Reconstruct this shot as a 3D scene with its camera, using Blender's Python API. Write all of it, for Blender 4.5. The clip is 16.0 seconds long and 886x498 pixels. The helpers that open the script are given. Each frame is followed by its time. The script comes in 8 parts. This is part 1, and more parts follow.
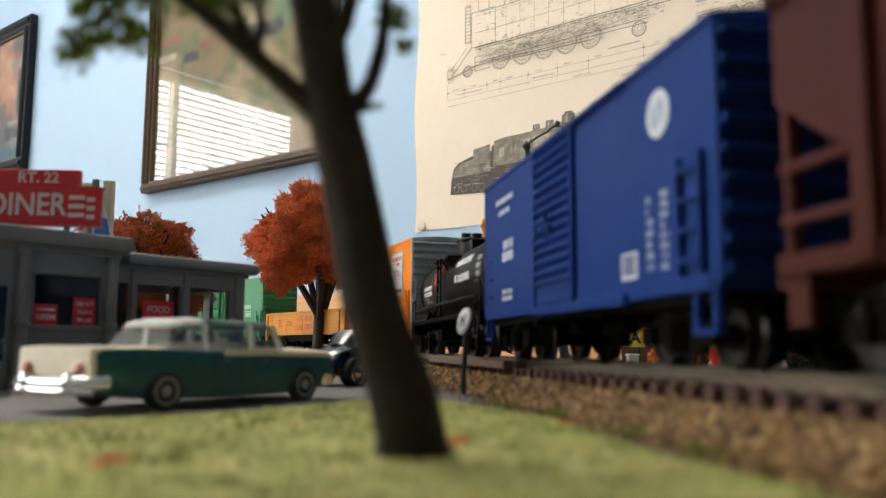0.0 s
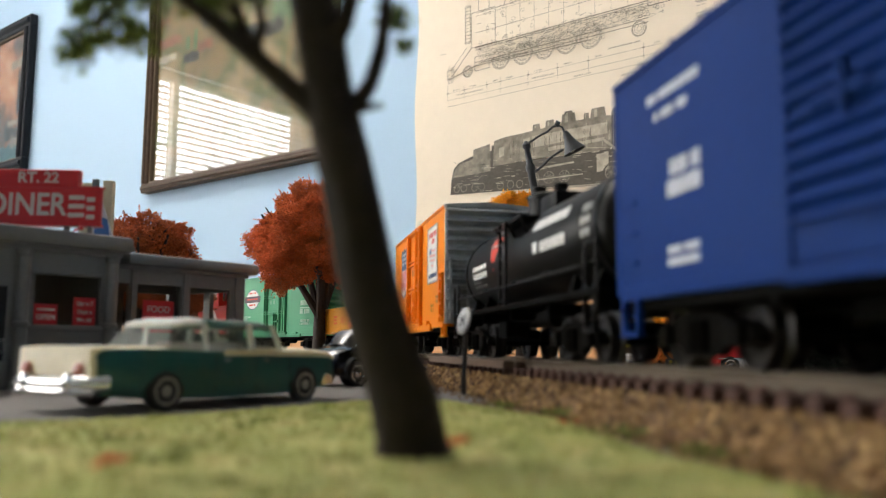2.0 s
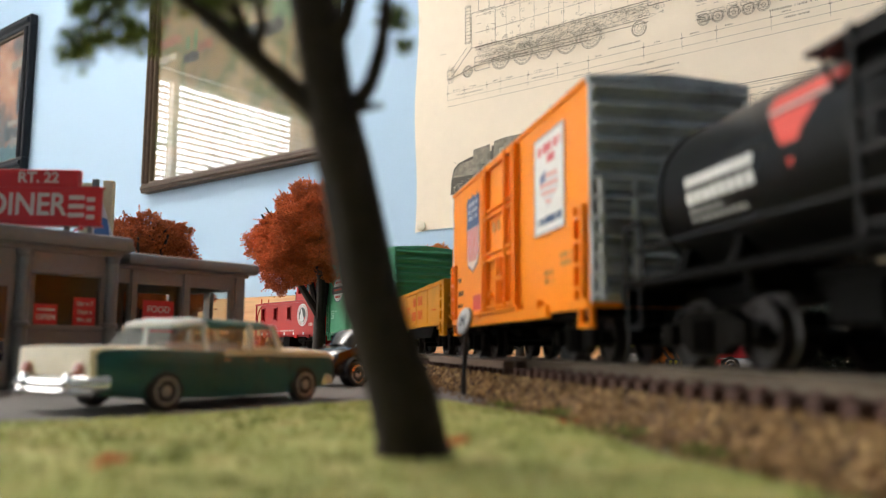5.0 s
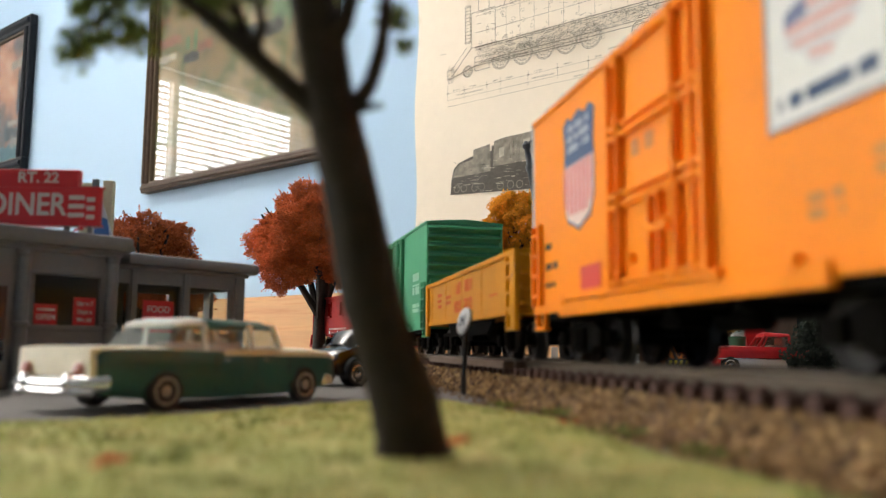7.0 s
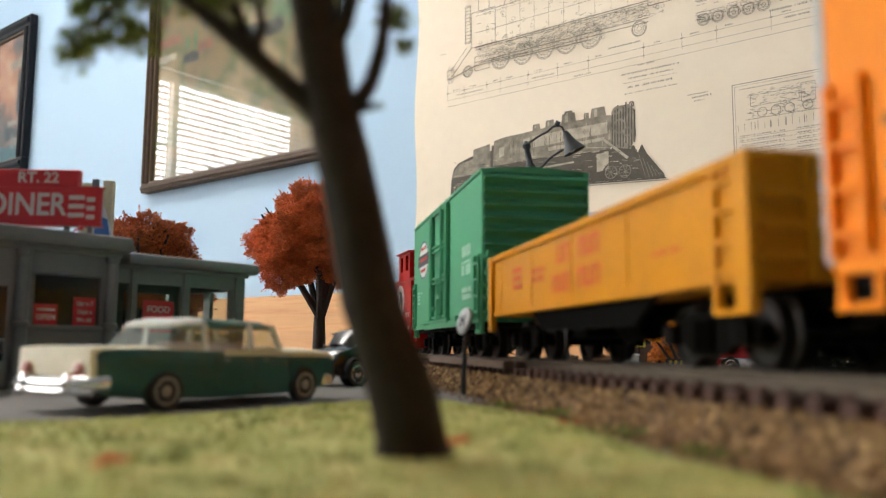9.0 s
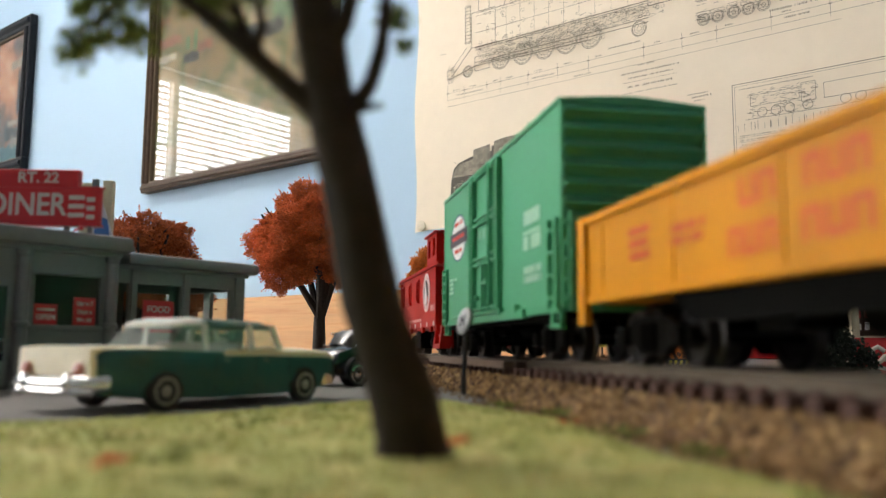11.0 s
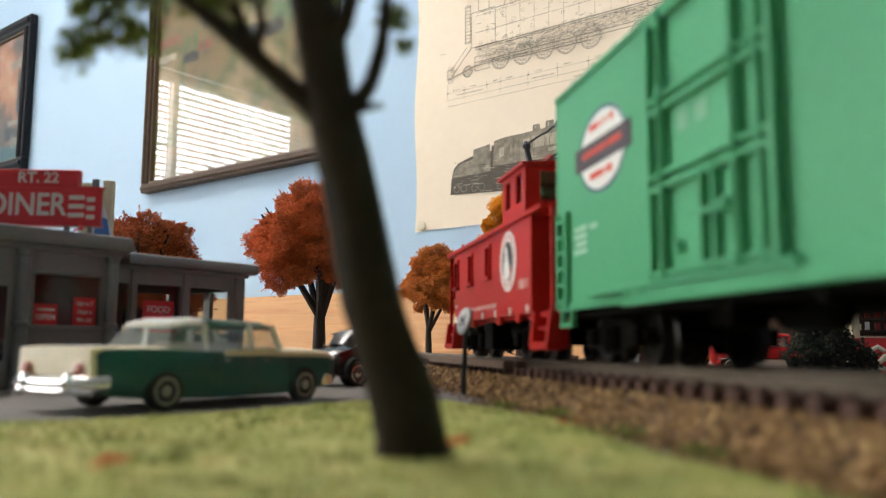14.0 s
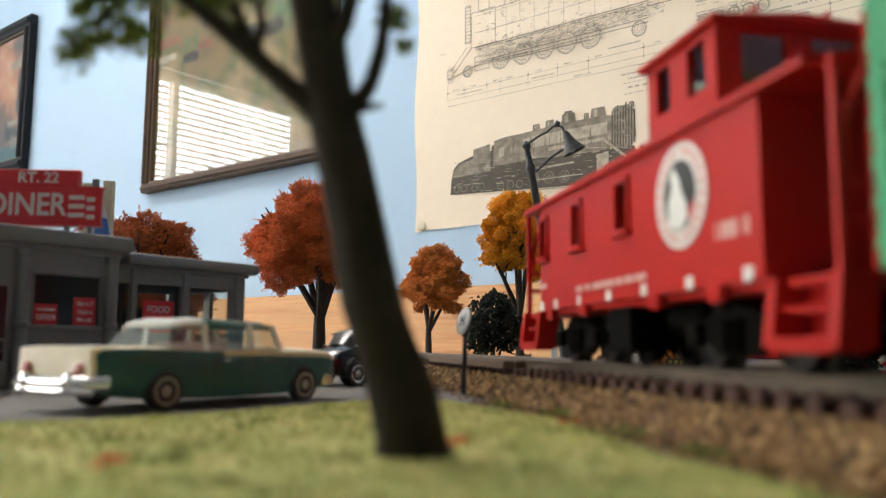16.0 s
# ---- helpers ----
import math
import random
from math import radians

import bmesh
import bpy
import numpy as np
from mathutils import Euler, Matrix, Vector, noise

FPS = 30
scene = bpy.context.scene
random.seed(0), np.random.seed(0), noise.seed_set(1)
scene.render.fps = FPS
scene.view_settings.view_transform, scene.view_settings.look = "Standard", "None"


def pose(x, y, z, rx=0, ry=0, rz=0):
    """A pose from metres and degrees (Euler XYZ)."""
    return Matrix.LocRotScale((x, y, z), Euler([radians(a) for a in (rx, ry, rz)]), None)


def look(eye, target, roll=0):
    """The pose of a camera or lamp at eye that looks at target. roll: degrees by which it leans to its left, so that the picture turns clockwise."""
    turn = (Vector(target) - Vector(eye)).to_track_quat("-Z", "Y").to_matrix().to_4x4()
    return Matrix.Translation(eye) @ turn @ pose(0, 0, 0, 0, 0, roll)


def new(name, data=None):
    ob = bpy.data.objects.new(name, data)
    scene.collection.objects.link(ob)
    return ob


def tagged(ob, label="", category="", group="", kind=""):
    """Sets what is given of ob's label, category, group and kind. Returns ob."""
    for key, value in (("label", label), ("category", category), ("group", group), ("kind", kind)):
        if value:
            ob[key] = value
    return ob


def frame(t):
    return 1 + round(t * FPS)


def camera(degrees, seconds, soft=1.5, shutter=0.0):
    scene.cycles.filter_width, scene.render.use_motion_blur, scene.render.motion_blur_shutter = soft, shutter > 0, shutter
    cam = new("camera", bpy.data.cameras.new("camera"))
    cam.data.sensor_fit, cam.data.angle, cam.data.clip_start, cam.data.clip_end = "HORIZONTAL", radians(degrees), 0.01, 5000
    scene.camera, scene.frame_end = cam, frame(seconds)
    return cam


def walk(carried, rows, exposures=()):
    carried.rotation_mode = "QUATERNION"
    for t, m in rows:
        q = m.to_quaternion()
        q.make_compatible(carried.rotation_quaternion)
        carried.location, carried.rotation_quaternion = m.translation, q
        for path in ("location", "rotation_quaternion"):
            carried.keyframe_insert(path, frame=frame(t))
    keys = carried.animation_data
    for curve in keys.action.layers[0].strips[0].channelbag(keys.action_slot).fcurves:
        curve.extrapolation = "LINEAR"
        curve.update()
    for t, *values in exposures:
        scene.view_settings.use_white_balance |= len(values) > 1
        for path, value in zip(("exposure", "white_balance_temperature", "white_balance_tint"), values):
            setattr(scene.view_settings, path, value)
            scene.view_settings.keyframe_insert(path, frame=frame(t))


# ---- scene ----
# Lengths below are in millimetres and turned into metres by the mesh helpers.
MM = 0.001
TH = radians(-10.72)                 # heading of the straight track, from the view axis
EYE = (0.0, 0.0, 0.0125)
TILT = radians(6.86)

cam = camera(56.8, 16.0, soft=1.05)
cam.data.dof.use_dof = True
cam.data.dof.focus_distance = 0.58
cam.data.dof.aperture_fstop = 20.0
EYE_POSE = look(EYE, (0.0, math.cos(TILT), EYE[2] + math.sin(TILT)), 0.34)
walk(cam, [(0.0, EYE_POSE), (16.0, EYE_POSE)], exposures=[(0.0, 0.53), (16.0, 0.53)])

# ---- light: daylight through the blinds window and an added, unseen ceiling fill over the layout ----
world = bpy.data.worlds.new("room_world")
scene.world = world
world.use_nodes = True
sky = world.node_tree.nodes.new("ShaderNodeTexSky")
sky.sky_type, sky.sun_disc = "NISHITA", False
sky.sun_elevation, sky.sun_rotation = radians(40), radians(120)
world.node_tree.links.new(sky.outputs[0], world.node_tree.nodes["Background"].inputs[0])
world.node_tree.nodes["Background"].inputs[1].default_value = 0.1
DAYLIGHT = 12.0
CEILING_FILL = 17.0


# ---- mesh helpers ----
def mm(x, y, z, rx=0, ry=0, rz=0):
    return pose(x * MM, y * MM, z * MM, rx, ry, rz)


def finish(name, bm, material, parent=None, label="", smooth=False):
    me = bpy.data.meshes.new(name)
    for v in bm.verts:
        v.co *= MM
    bmesh.ops.recalc_face_normals(bm, faces=bm.faces)
    if smooth:
        for f in bm.faces:
            f.smooth = True
    bm.to_mesh(me)
    bm.free()
    me.materials.append(material)
    if smooth:
        me.set_sharp_from_angle(angle=radians(38))
    ob = new(name, me)
    ob.parent = parent
    if label:
        ob["label"] = label
    return ob


def part(name, bm, material, parent, label="", smooth=False):
    return finish(name, bm, material, parent, label, smooth)


def again(name, ob, parent, m):
    """Another part on the mesh of ob."""
    o = new(name, ob.data)
    o.parent = parent
    o.matrix_basis = m
    return o


def thing(name, label, category, group="", m=None):
    e = new(name)
    e.empty_display_size = 0.01
    tagged(e, label, category, group)
    if m is not None:
        e.matrix_basis = m
    return e


def box(bm, x0, x1, y0, y1, z0, z1, bevel=0.0, m=None):
    g = bmesh.ops.create_cube(bm, size=1)["verts"]
    for v in g:
        v.co = Vector(((x0 + x1) / 2 + v.co.x * (x1 - x0), (y0 + y1) / 2 + v.co.y * (y1 - y0), (z0 + z1) / 2 + v.co.z * (z1 - z0)))
    if bevel:
        es = list({e for v in g for e in v.link_edges})
        r = bmesh.ops.bevel(bm, geom=es, offset=bevel, segments=2, affect="EDGES", profile=0.5)
        g = list({v for f in r["faces"] for v in f.verts} | {v for v in g if v.is_valid})
    if m is not None:
        bmesh.ops.transform(bm, matrix=m, verts=g)
    return bm


def rod(bm, p, q, r, seg=8, r2=None):
    p, q = Vector(p), Vector(q)
    d = q - p
    m = Matrix.Translation((p + q) / 2) @ d.to_track_quat("Z", "Y").to_matrix().to_4x4()
    bmesh.ops.create_cone(bm, cap_ends=True, segments=seg, radius1=r, radius2=r if r2 is None else r2, depth=d.length, matrix=m)
    return bm


def bent(bm, pts, r, seg=8, r2=None):
    """A round bar through points, tapering from r to r2."""
    pts = [Vector(p) for p in pts]
    rings = []
    n = len(pts)
    for i, p in enumerate(pts):
        d = (pts[min(i + 1, n - 1)] - pts[max(i - 1, 0)]).normalized()
        a = d.cross(Vector((0.31, 0.17, 0.93))).normalized()
        b = d.cross(a)
        rr = r if r2 is None else r + (r2 - r) * i / (n - 1)
        rings.append([bm.verts.new(p + rr * (math.cos(2 * math.pi * k / seg) * a + math.sin(2 * math.pi * k / seg) * b)) for k in range(seg)])
    for a, b in zip(rings, rings[1:]):
        for k in range(seg):
            bm.faces.new((a[k], a[(k + 1) % seg], b[(k + 1) % seg], b[k]))
    bm.faces.new(rings[0][::-1])
    bm.faces.new(rings[-1])
    return bm


def prism(bm, outline, axis, a, b):
    """An outline of 2D points drawn out along an axis from a to b."""
    def at(p, h):
        return {"x": (h, p[0], p[1]), "y": (p[0], h, p[1]), "z": (p[0], p[1], h)}[axis]
    lo = [bm.verts.new(at(p, a)) for p in outline]
    hi = [bm.verts.new(at(p, b)) for p in outline]
    bm.faces.new(lo[::-1])
    bm.faces.new(hi)
    for i in range(len(lo)):
        j = (i + 1) % len(lo)
        bm.faces.new((lo[i], lo[j], hi[j], hi[i]))
    return bm


def lathe(bm, profile, seg=24, m=None, ends=True):
    """A turned shape: (radius, height) points round the z axis."""
    rings = [[bm.verts.new((r * math.cos(2 * math.pi * k / seg), r * math.sin(2 * math.pi * k / seg), h)) for k in range(seg)] for r, h in profile]
    for a, b in zip(rings, rings[1:]):
        for k in range(seg):
            bm.faces.new((a[k], a[(k + 1) % seg], b[(k + 1) % seg], b[k]))
    if ends:
        bm.faces.new(rings[0][::-1])
        bm.faces.new(rings[-1])
    if m is not None:
        bmesh.ops.transform(bm, matrix=m, verts=[v for r in rings for v in r])
    return bm


def loft(bm, sections):
    """Skin through closed sections of equal point counts, with capped ends."""
    rings = [[bm.verts.new(p) for p in s] for s in sections]
    n = len(rings[0])
    for a, b in zip(rings, rings[1:]):
        for k in range(n):
            bm.faces.new((a[k], a[(k + 1) % n], b[(k + 1) % n], b[k]))
    bm.faces.new(rings[0][::-1])
    bm.faces.new(rings[-1])
    return bm


def pierced(bm, along, lo, hi, d0, d1, z0, z1, holes):
    """A wall along x or y, d0 to d1 thick, with rectangular openings (from, to, sill, head), as one closed shell."""
    es = sorted({lo, hi, *(h[0] for h in holes), *(h[1] for h in holes)})
    zs = sorted({z0, z1, *(h[2] for h in holes), *(h[3] for h in holes)})
    made = {}

    def solid(i, j):
        if not (0 <= i < len(es) - 1 and 0 <= j < len(zs) - 1):
            return False
        e, z = (es[i] + es[i + 1]) / 2, (zs[j] + zs[j + 1]) / 2
        return not any(a < e < b and c < z < d for a, b, c, d in holes)

    def at(i, j, d):
        if (i, j, d) not in made:
            made[i, j, d] = bm.verts.new((es[i], d, zs[j]) if along == "x" else (d, es[i], zs[j]))
        return made[i, j, d]
    for i in range(len(es) - 1):
        for j in range(len(zs) - 1):
            if solid(i, j):
                for d in (d0, d1):
                    bm.faces.new((at(i, j, d), at(i + 1, j, d), at(i + 1, j + 1, d), at(i, j + 1, d)))
                for k, (p, q) in (((i - 1, j), ((i, j), (i, j + 1))), ((i + 1, j), ((i + 1, j), (i + 1, j + 1))), ((i, j - 1), ((i, j), (i + 1, j))), ((i, j + 1), ((i, j + 1), (i + 1, j + 1)))):
                    if not solid(*k):
                        bm.faces.new((at(*p, d0), at(*q, d0), at(*q, d1), at(*p, d1)))
    return bm


def words(name, text, size, material, parent, m, label="", width=1.0, depth=0.12, bold=0.0):
    """Raised lettering in the built-in font, as one mesh; size in millimetres."""
    cu = bpy.data.curves.new(name, "FONT")
    cu.body, cu.size, cu.extrude, cu.offset = text, size * MM, depth * MM, bold * MM
    cu.align_x, cu.align_y = "CENTER", "CENTER"
    ob = bpy.data.objects.new(name, cu)
    scene.collection.objects.link(ob)
    me = bpy.data.meshes.new_from_object(ob.evaluated_get(bpy.context.evaluated_depsgraph_get()))
    bpy.data.objects.remove(ob)
    for v in me.vertices:
        v.co.x *= width
    me.materials.clear()
    me.materials.append(material)
    o = new(name, me)
    o.parent = parent
    o.matrix_basis = m
    if label:
        o["label"] = label
    return o


# ---- materials ----
def mat(name, color, rough=0.5, metal=0.0, vary=0.12, grain=400.0, coarse=40.0, bump=0.15, spec=0.5, coat=0.0, dirt=None, dirt_at=0.62, random_amount=0.0, stretch=None):
    """A painted, plastic or mineral surface: two scales of tone, optional dirt patches, fine relief."""
    m = bpy.data.materials.new(name)
    m.use_nodes = True
    nt = m.node_tree
    bs = nt.nodes["Principled BSDF"]
    bs.inputs["Roughness"].default_value, bs.inputs["Metallic"].default_value = rough, metal
    bs.inputs["Specular IOR Level"].default_value, bs.inputs["Coat Weight"].default_value = spec, coat
    co = nt.nodes.new("ShaderNodeTexCoord")
    place = co.outputs["Object"]
    if stretch:
        mp = nt.nodes.new("ShaderNodeMapping")
        mp.inputs["Scale"].default_value = stretch
        nt.links.new(place, mp.inputs["Vector"])
        place = mp.outputs[0]

    def noise_node(scale, detail):
        n = nt.nodes.new("ShaderNodeTexNoise")
        n.inputs["Scale"].default_value, n.inputs["Detail"].default_value = scale, detail
        nt.links.new(place, n.inputs["Vector"])
        return n
    fine, big = noise_node(grain, 4.0), noise_node(coarse, 3.0)
    mul = nt.nodes.new("ShaderNodeMath")
    mul.operation = "ADD"
    nt.links.new(fine.outputs[0], mul.inputs[0])
    nt.links.new(big.outputs[0], mul.inputs[1])
    ramp = nt.nodes.new("ShaderNodeMapRange")
    ramp.inputs[1].default_value, ramp.inputs[2].default_value = 0.6, 1.4
    ramp.inputs[3].default_value, ramp.inputs[4].default_value = 1 - vary, 1 + vary
    nt.links.new(mul.outputs[0], ramp.inputs[0])
    out = ramp.outputs[0]
    if random_amount:
        oi = nt.nodes.new("ShaderNodeObjectInfo")
        geo = nt.nodes.new("ShaderNodeNewGeometry")
        both = nt.nodes.new("ShaderNodeMath")
        both.operation = "ADD"
        nt.links.new(oi.outputs["Random"], both.inputs[0])
        nt.links.new(geo.outputs["Random Per Island"], both.inputs[1])
        rr = nt.nodes.new("ShaderNodeMapRange")
        rr.inputs[2].default_value = 2.0
        rr.inputs[3].default_value, rr.inputs[4].default_value = 1 - random_amount, 1 + random_amount
        nt.links.new(both.outputs[0], rr.inputs[0])
        m2 = nt.nodes.new("ShaderNodeMath")
        m2.operation = "MULTIPLY"
        nt.links.new(out, m2.inputs[0])
        nt.links.new(rr.outputs[0], m2.inputs[1])
        out = m2.outputs[0]
    tint = nt.nodes.new("ShaderNodeVectorMath")
    tint.operation = "SCALE"
    tint.inputs[0].default_value = color
    nt.links.new(out, tint.inputs["Scale"])
    col = tint.outputs[0]
    if dirt:
        dn = noise_node(coarse * 3.1, 6.0)
        dr = nt.nodes.new("ShaderNodeMapRange")
        dr.inputs[1].default_value, dr.inputs[2].default_value = dirt_at - 0.12, dirt_at + 0.12
        nt.links.new(dn.outputs[0], dr.inputs[0])
        mx = nt.nodes.new("ShaderNodeMix")
        mx.data_type = "RGBA"
        mx.inputs["B"].default_value = (*dirt, 1)
        nt.links.new(dr.outputs[0], mx.inputs["Factor"])
        nt.links.new(col, mx.inputs["A"])
        col = mx.outputs["Result"]
    nt.links.new(col, bs.inputs["Base Color"])
    rv = nt.nodes.new("ShaderNodeMapRange")
    rv.inputs[3].default_value, rv.inputs[4].default_value = max(0.02, rough - 0.1), min(1.0, rough + 0.1)
    nt.links.new(big.outputs[0], rv.inputs[0])
    nt.links.new(rv.outputs[0], bs.inputs["Roughness"])
    if bump:
        b = nt.nodes.new("ShaderNodeBump")
        b.inputs["Strength"].default_value, b.inputs["Distance"].default_value = bump, 0.4 / grain
        nt.links.new(fine.outputs[0], b.inputs["Height"])
        nt.links.new(b.outputs[0], bs.inputs["Normal"])
    return m


def pane_material(name, tint=(1, 1, 1), rough=0.0, sheen=0.055):
    """Thin clear glass: sees through, with a mirror sheen that grows at a slant."""
    m = bpy.data.materials.new(name)
    m.use_nodes = True
    nt = m.node_tree
    nt.nodes.clear()
    o = nt.nodes.new("ShaderNodeOutputMaterial")
    mix = nt.nodes.new("ShaderNodeMixShader")
    tr, gl, lw = nt.nodes.new("ShaderNodeBsdfTransparent"), nt.nodes.new("ShaderNodeBsdfGlossy"), nt.nodes.new("ShaderNodeLayerWeight")
    tr.inputs[0].default_value = (*tint, 1)
    gl.inputs["Roughness"].default_value = rough
    lw.inputs[0].default_value = 0.5
    po, ad = nt.nodes.new("ShaderNodeMath"), nt.nodes.new("ShaderNodeMath")
    po.operation, ad.operation = "POWER", "MULTIPLY_ADD"
    po.inputs[1].default_value = 5.0
    ad.inputs[1].default_value, ad.inputs[2].default_value = 0.995 - sheen, sheen
    nt.links.new(lw.outputs["Facing"], po.inputs[0])
    nt.links.new(po.outputs[0], ad.inputs[0])
    nt.links.new(ad.outputs[0], mix.inputs[0])
    nt.links.new(tr.outputs[0], mix.inputs[1])
    nt.links.new(gl.outputs[0], mix.inputs[2])
    nt.links.new(mix.outputs[0], o.inputs[0])
    return m


def glow_material(name, color, strength):
    m = bpy.data.materials.new(name)
    m.use_nodes = True
    nt = m.node_tree
    nt.nodes.clear()
    o, e = nt.nodes.new("ShaderNodeOutputMaterial"), nt.nodes.new("ShaderNodeEmission")
    e.inputs[0].default_value, e.inputs[1].default_value = (*color, 1), strength
    nt.links.new(e.outputs[0], o.inputs[0])
    return m


def slat_material():
    """White blind slats that let part of the daylight through."""
    m = bpy.data.materials.new("blind_slat")
    m.use_nodes = True
    nt = m.node_tree
    nt.nodes.clear()
    o, mix = nt.nodes.new("ShaderNodeOutputMaterial"), nt.nodes.new("ShaderNodeMixShader")
    d, t = nt.nodes.new("ShaderNodeBsdfDiffuse"), nt.nodes.new("ShaderNodeBsdfTranslucent")
    d.inputs[0].default_value, t.inputs[0].default_value = (0.8, 0.8, 0.78, 1), (0.7, 0.7, 0.72, 1)
    mix.inputs[0].default_value = 0.35
    nt.links.new(d.outputs[0], mix.inputs[1])
    nt.links.new(t.outputs[0], mix.inputs[2])
    nt.links.new(mix.outputs[0], o.inputs[0])
    return m


WALL_BLUE = mat("blue_wall_paint", (0.37, 0.52, 0.68), 0.7, vary=0.03, grain=300, coarse=3, bump=0.05)
CEIL_WHITE = mat("white_ceiling_paint", (0.76, 0.75, 0.73), 0.9, vary=0.03, grain=150, coarse=4, bump=0.1)
CARPET = mat("dark_grey_carpet", (0.11, 0.10, 0.09), 0.95, vary=0.2, grain=300, coarse=5)
PAPER = mat("aged_cream_paper", (0.78, 0.68, 0.55), 0.8, vary=0.035, grain=60, coarse=6, bump=0.06)
INK = mat("grey_ink", (0.17, 0.15, 0.12), 0.8, vary=0.15, bump=0)
INK_DARK = mat("dark_ink", (0.085, 0.075, 0.06), 0.8, vary=0.3, grain=250, bump=0)
INK_MID = mat("half_tone_ink", (0.22, 0.195, 0.155), 0.8, vary=0.4, grain=120, coarse=60, bump=0)
INK_PALE = mat("pale_half_tone_ink", (0.40, 0.355, 0.28), 0.8, vary=0.3, grain=120, coarse=60, bump=0)
FRAME_WOOD = mat("dark_frame_wood", (0.075, 0.050, 0.036), 0.6, vary=0.25, grain=120, coarse=30, spec=0.2)
FRAME_BLACK = mat("black_frame_lacquer", (0.010, 0.012, 0.016), 0.6, spec=0.15)
GILT = mat("dull_gilt_fillet", (0.12, 0.09, 0.06), 0.6, metal=0.2)
PINE = mat("pine_board", (0.66, 0.36, 0.16), 0.6, vary=0.22, grain=140, coarse=45, stretch=(0.05, 1, 1), dirt=(0.50, 0.22, 0.08), dirt_at=0.60)
GRASS = mat("turf", (0.40, 0.42, 0.13), 0.95, vary=0.18, grain=900, coarse=50, bump=0.5, dirt=(0.52, 0.47, 0.18), dirt_at=0.56, random_amount=0.25)
SOIL = mat("layout_earth", (0.20, 0.165, 0.12), 0.95, vary=0.25, grain=900, coarse=30, bump=0.5)
ASPHALT = mat("asphalt", (0.15, 0.136, 0.125), 0.8, vary=0.2, grain=1500, coarse=25, bump=0.4, dirt=(0.15, 0.14, 0.13))
BALLAST = mat("tan_ballast", (0.19, 0.108, 0.043), 0.9, vary=0.25, grain=900, coarse=60, bump=0.4, random_amount=0.75)
BALLAST_PALE = mat("pale_ballast_stone", (0.40, 0.262, 0.115), 0.9, vary=0.2, grain=900, coarse=60, bump=0.4, random_amount=0.4)
BALLAST_DARK = mat("dark_ballast_stone", (0.062, 0.040, 0.026), 0.9, vary=0.2, grain=900, coarse=60, bump=0.4, random_amount=0.4)
TIE = mat("brown_plastic_tie", (0.062, 0.026, 0.017), 0.75, vary=0.25, grain=700, coarse=80, random_amount=0.25)
RAIL = mat("weathered_rail", (0.13, 0.098, 0.066), 0.65, metal=0.0, vary=0.2, grain=500, coarse=25)
RAIL_TOP = mat("polished_rail_head", (0.42, 0.40, 0.37), 0.3, metal=1.0, vary=0.1)

# ---- the room, laid out along the papered wall: u runs along it, n stands off it ----
AW = radians(51.5)
WU, WN = Vector((math.sin(AW), -math.cos(AW), 0)), Vector((-math.cos(AW), -math.sin(AW), 0))
W0 = Vector((-32.3, 1150.0, 0))
ROOM = Matrix(((WU.x, -WN.x, 0, W0.x * MM), (WU.y, -WN.y, 0, W0.y * MM), (0, 0, 1, 0), (0, 0, 0, 1)))   # local x = u, local y = -n


def room_part(name, bm, material, label="", smooth=False):
    ob = finish(name, bm, material, None, label, smooth)
    ob.matrix_basis = ROOM
    return ob


def wall_piece(name, b, material, label):
    bm = bmesh.new()
    box(bm, *b)
    return tagged(room_part(name, bm, material), label, "wall", kind="structure")


FLOOR_Z, CEIL_Z = -950, 1500
U0, U1, N1 = -2300, 3600, 6200
wall_piece("wall_north", (U0 - 100, U1 + 100, 0, 100, FLOOR_Z, CEIL_Z), WALL_BLUE, "pale sky-blue painted room wall")
wall_piece("wall_east", (U1, U1 + 100, -N1, 0, FLOOR_Z, CEIL_Z), WALL_BLUE, "pale sky-blue painted room wall")
wall_piece("wall_south", (U0 - 100, U1 + 100, -N1 - 100, -N1, FLOOR_Z, CEIL_Z), WALL_BLUE, "pale sky-blue painted room wall")
# west wall with two window openings: n from, n to, z from, z to
WINDOWS = [(700, 1905, 250, 1200), (2250, 3900, 60, 1130)]
bm = bmesh.new()
edge = 0
for n0, n1, z0, z1 in WINDOWS:
    box(bm, U0 - 100, U0, -n0, -edge, FLOOR_Z, CEIL_Z)
    box(bm, U0 - 100, U0, -n1, -n0, FLOOR_Z, z0)
    box(bm, U0 - 100, U0, -n1, -n0, z1, CEIL_Z)
    edge = n1
box(bm, U0 - 100, U0, -N1, -edge, FLOOR_Z, CEIL_Z)
tagged(room_part("wall_west", bm, WALL_BLUE), "pale sky-blue wall with two wide windows", "wall", kind="structure")
bm = bmesh.new()
box(bm, U0 - 100, U1 + 100, -N1 - 100, 100, FLOOR_Z - 60, FLOOR_Z)
tagged(room_part("floor", bm, CARPET), "dark grey carpeted room floor", "floor", kind="structure")
bm = bmesh.new()
box(bm, U0 - 100, U1 + 100, -N1 - 100, 100, CEIL_Z, CEIL_Z + 60)
tagged(room_part("ceiling", bm, CEIL_WHITE), "white painted room ceiling", "ceiling", kind="structure")

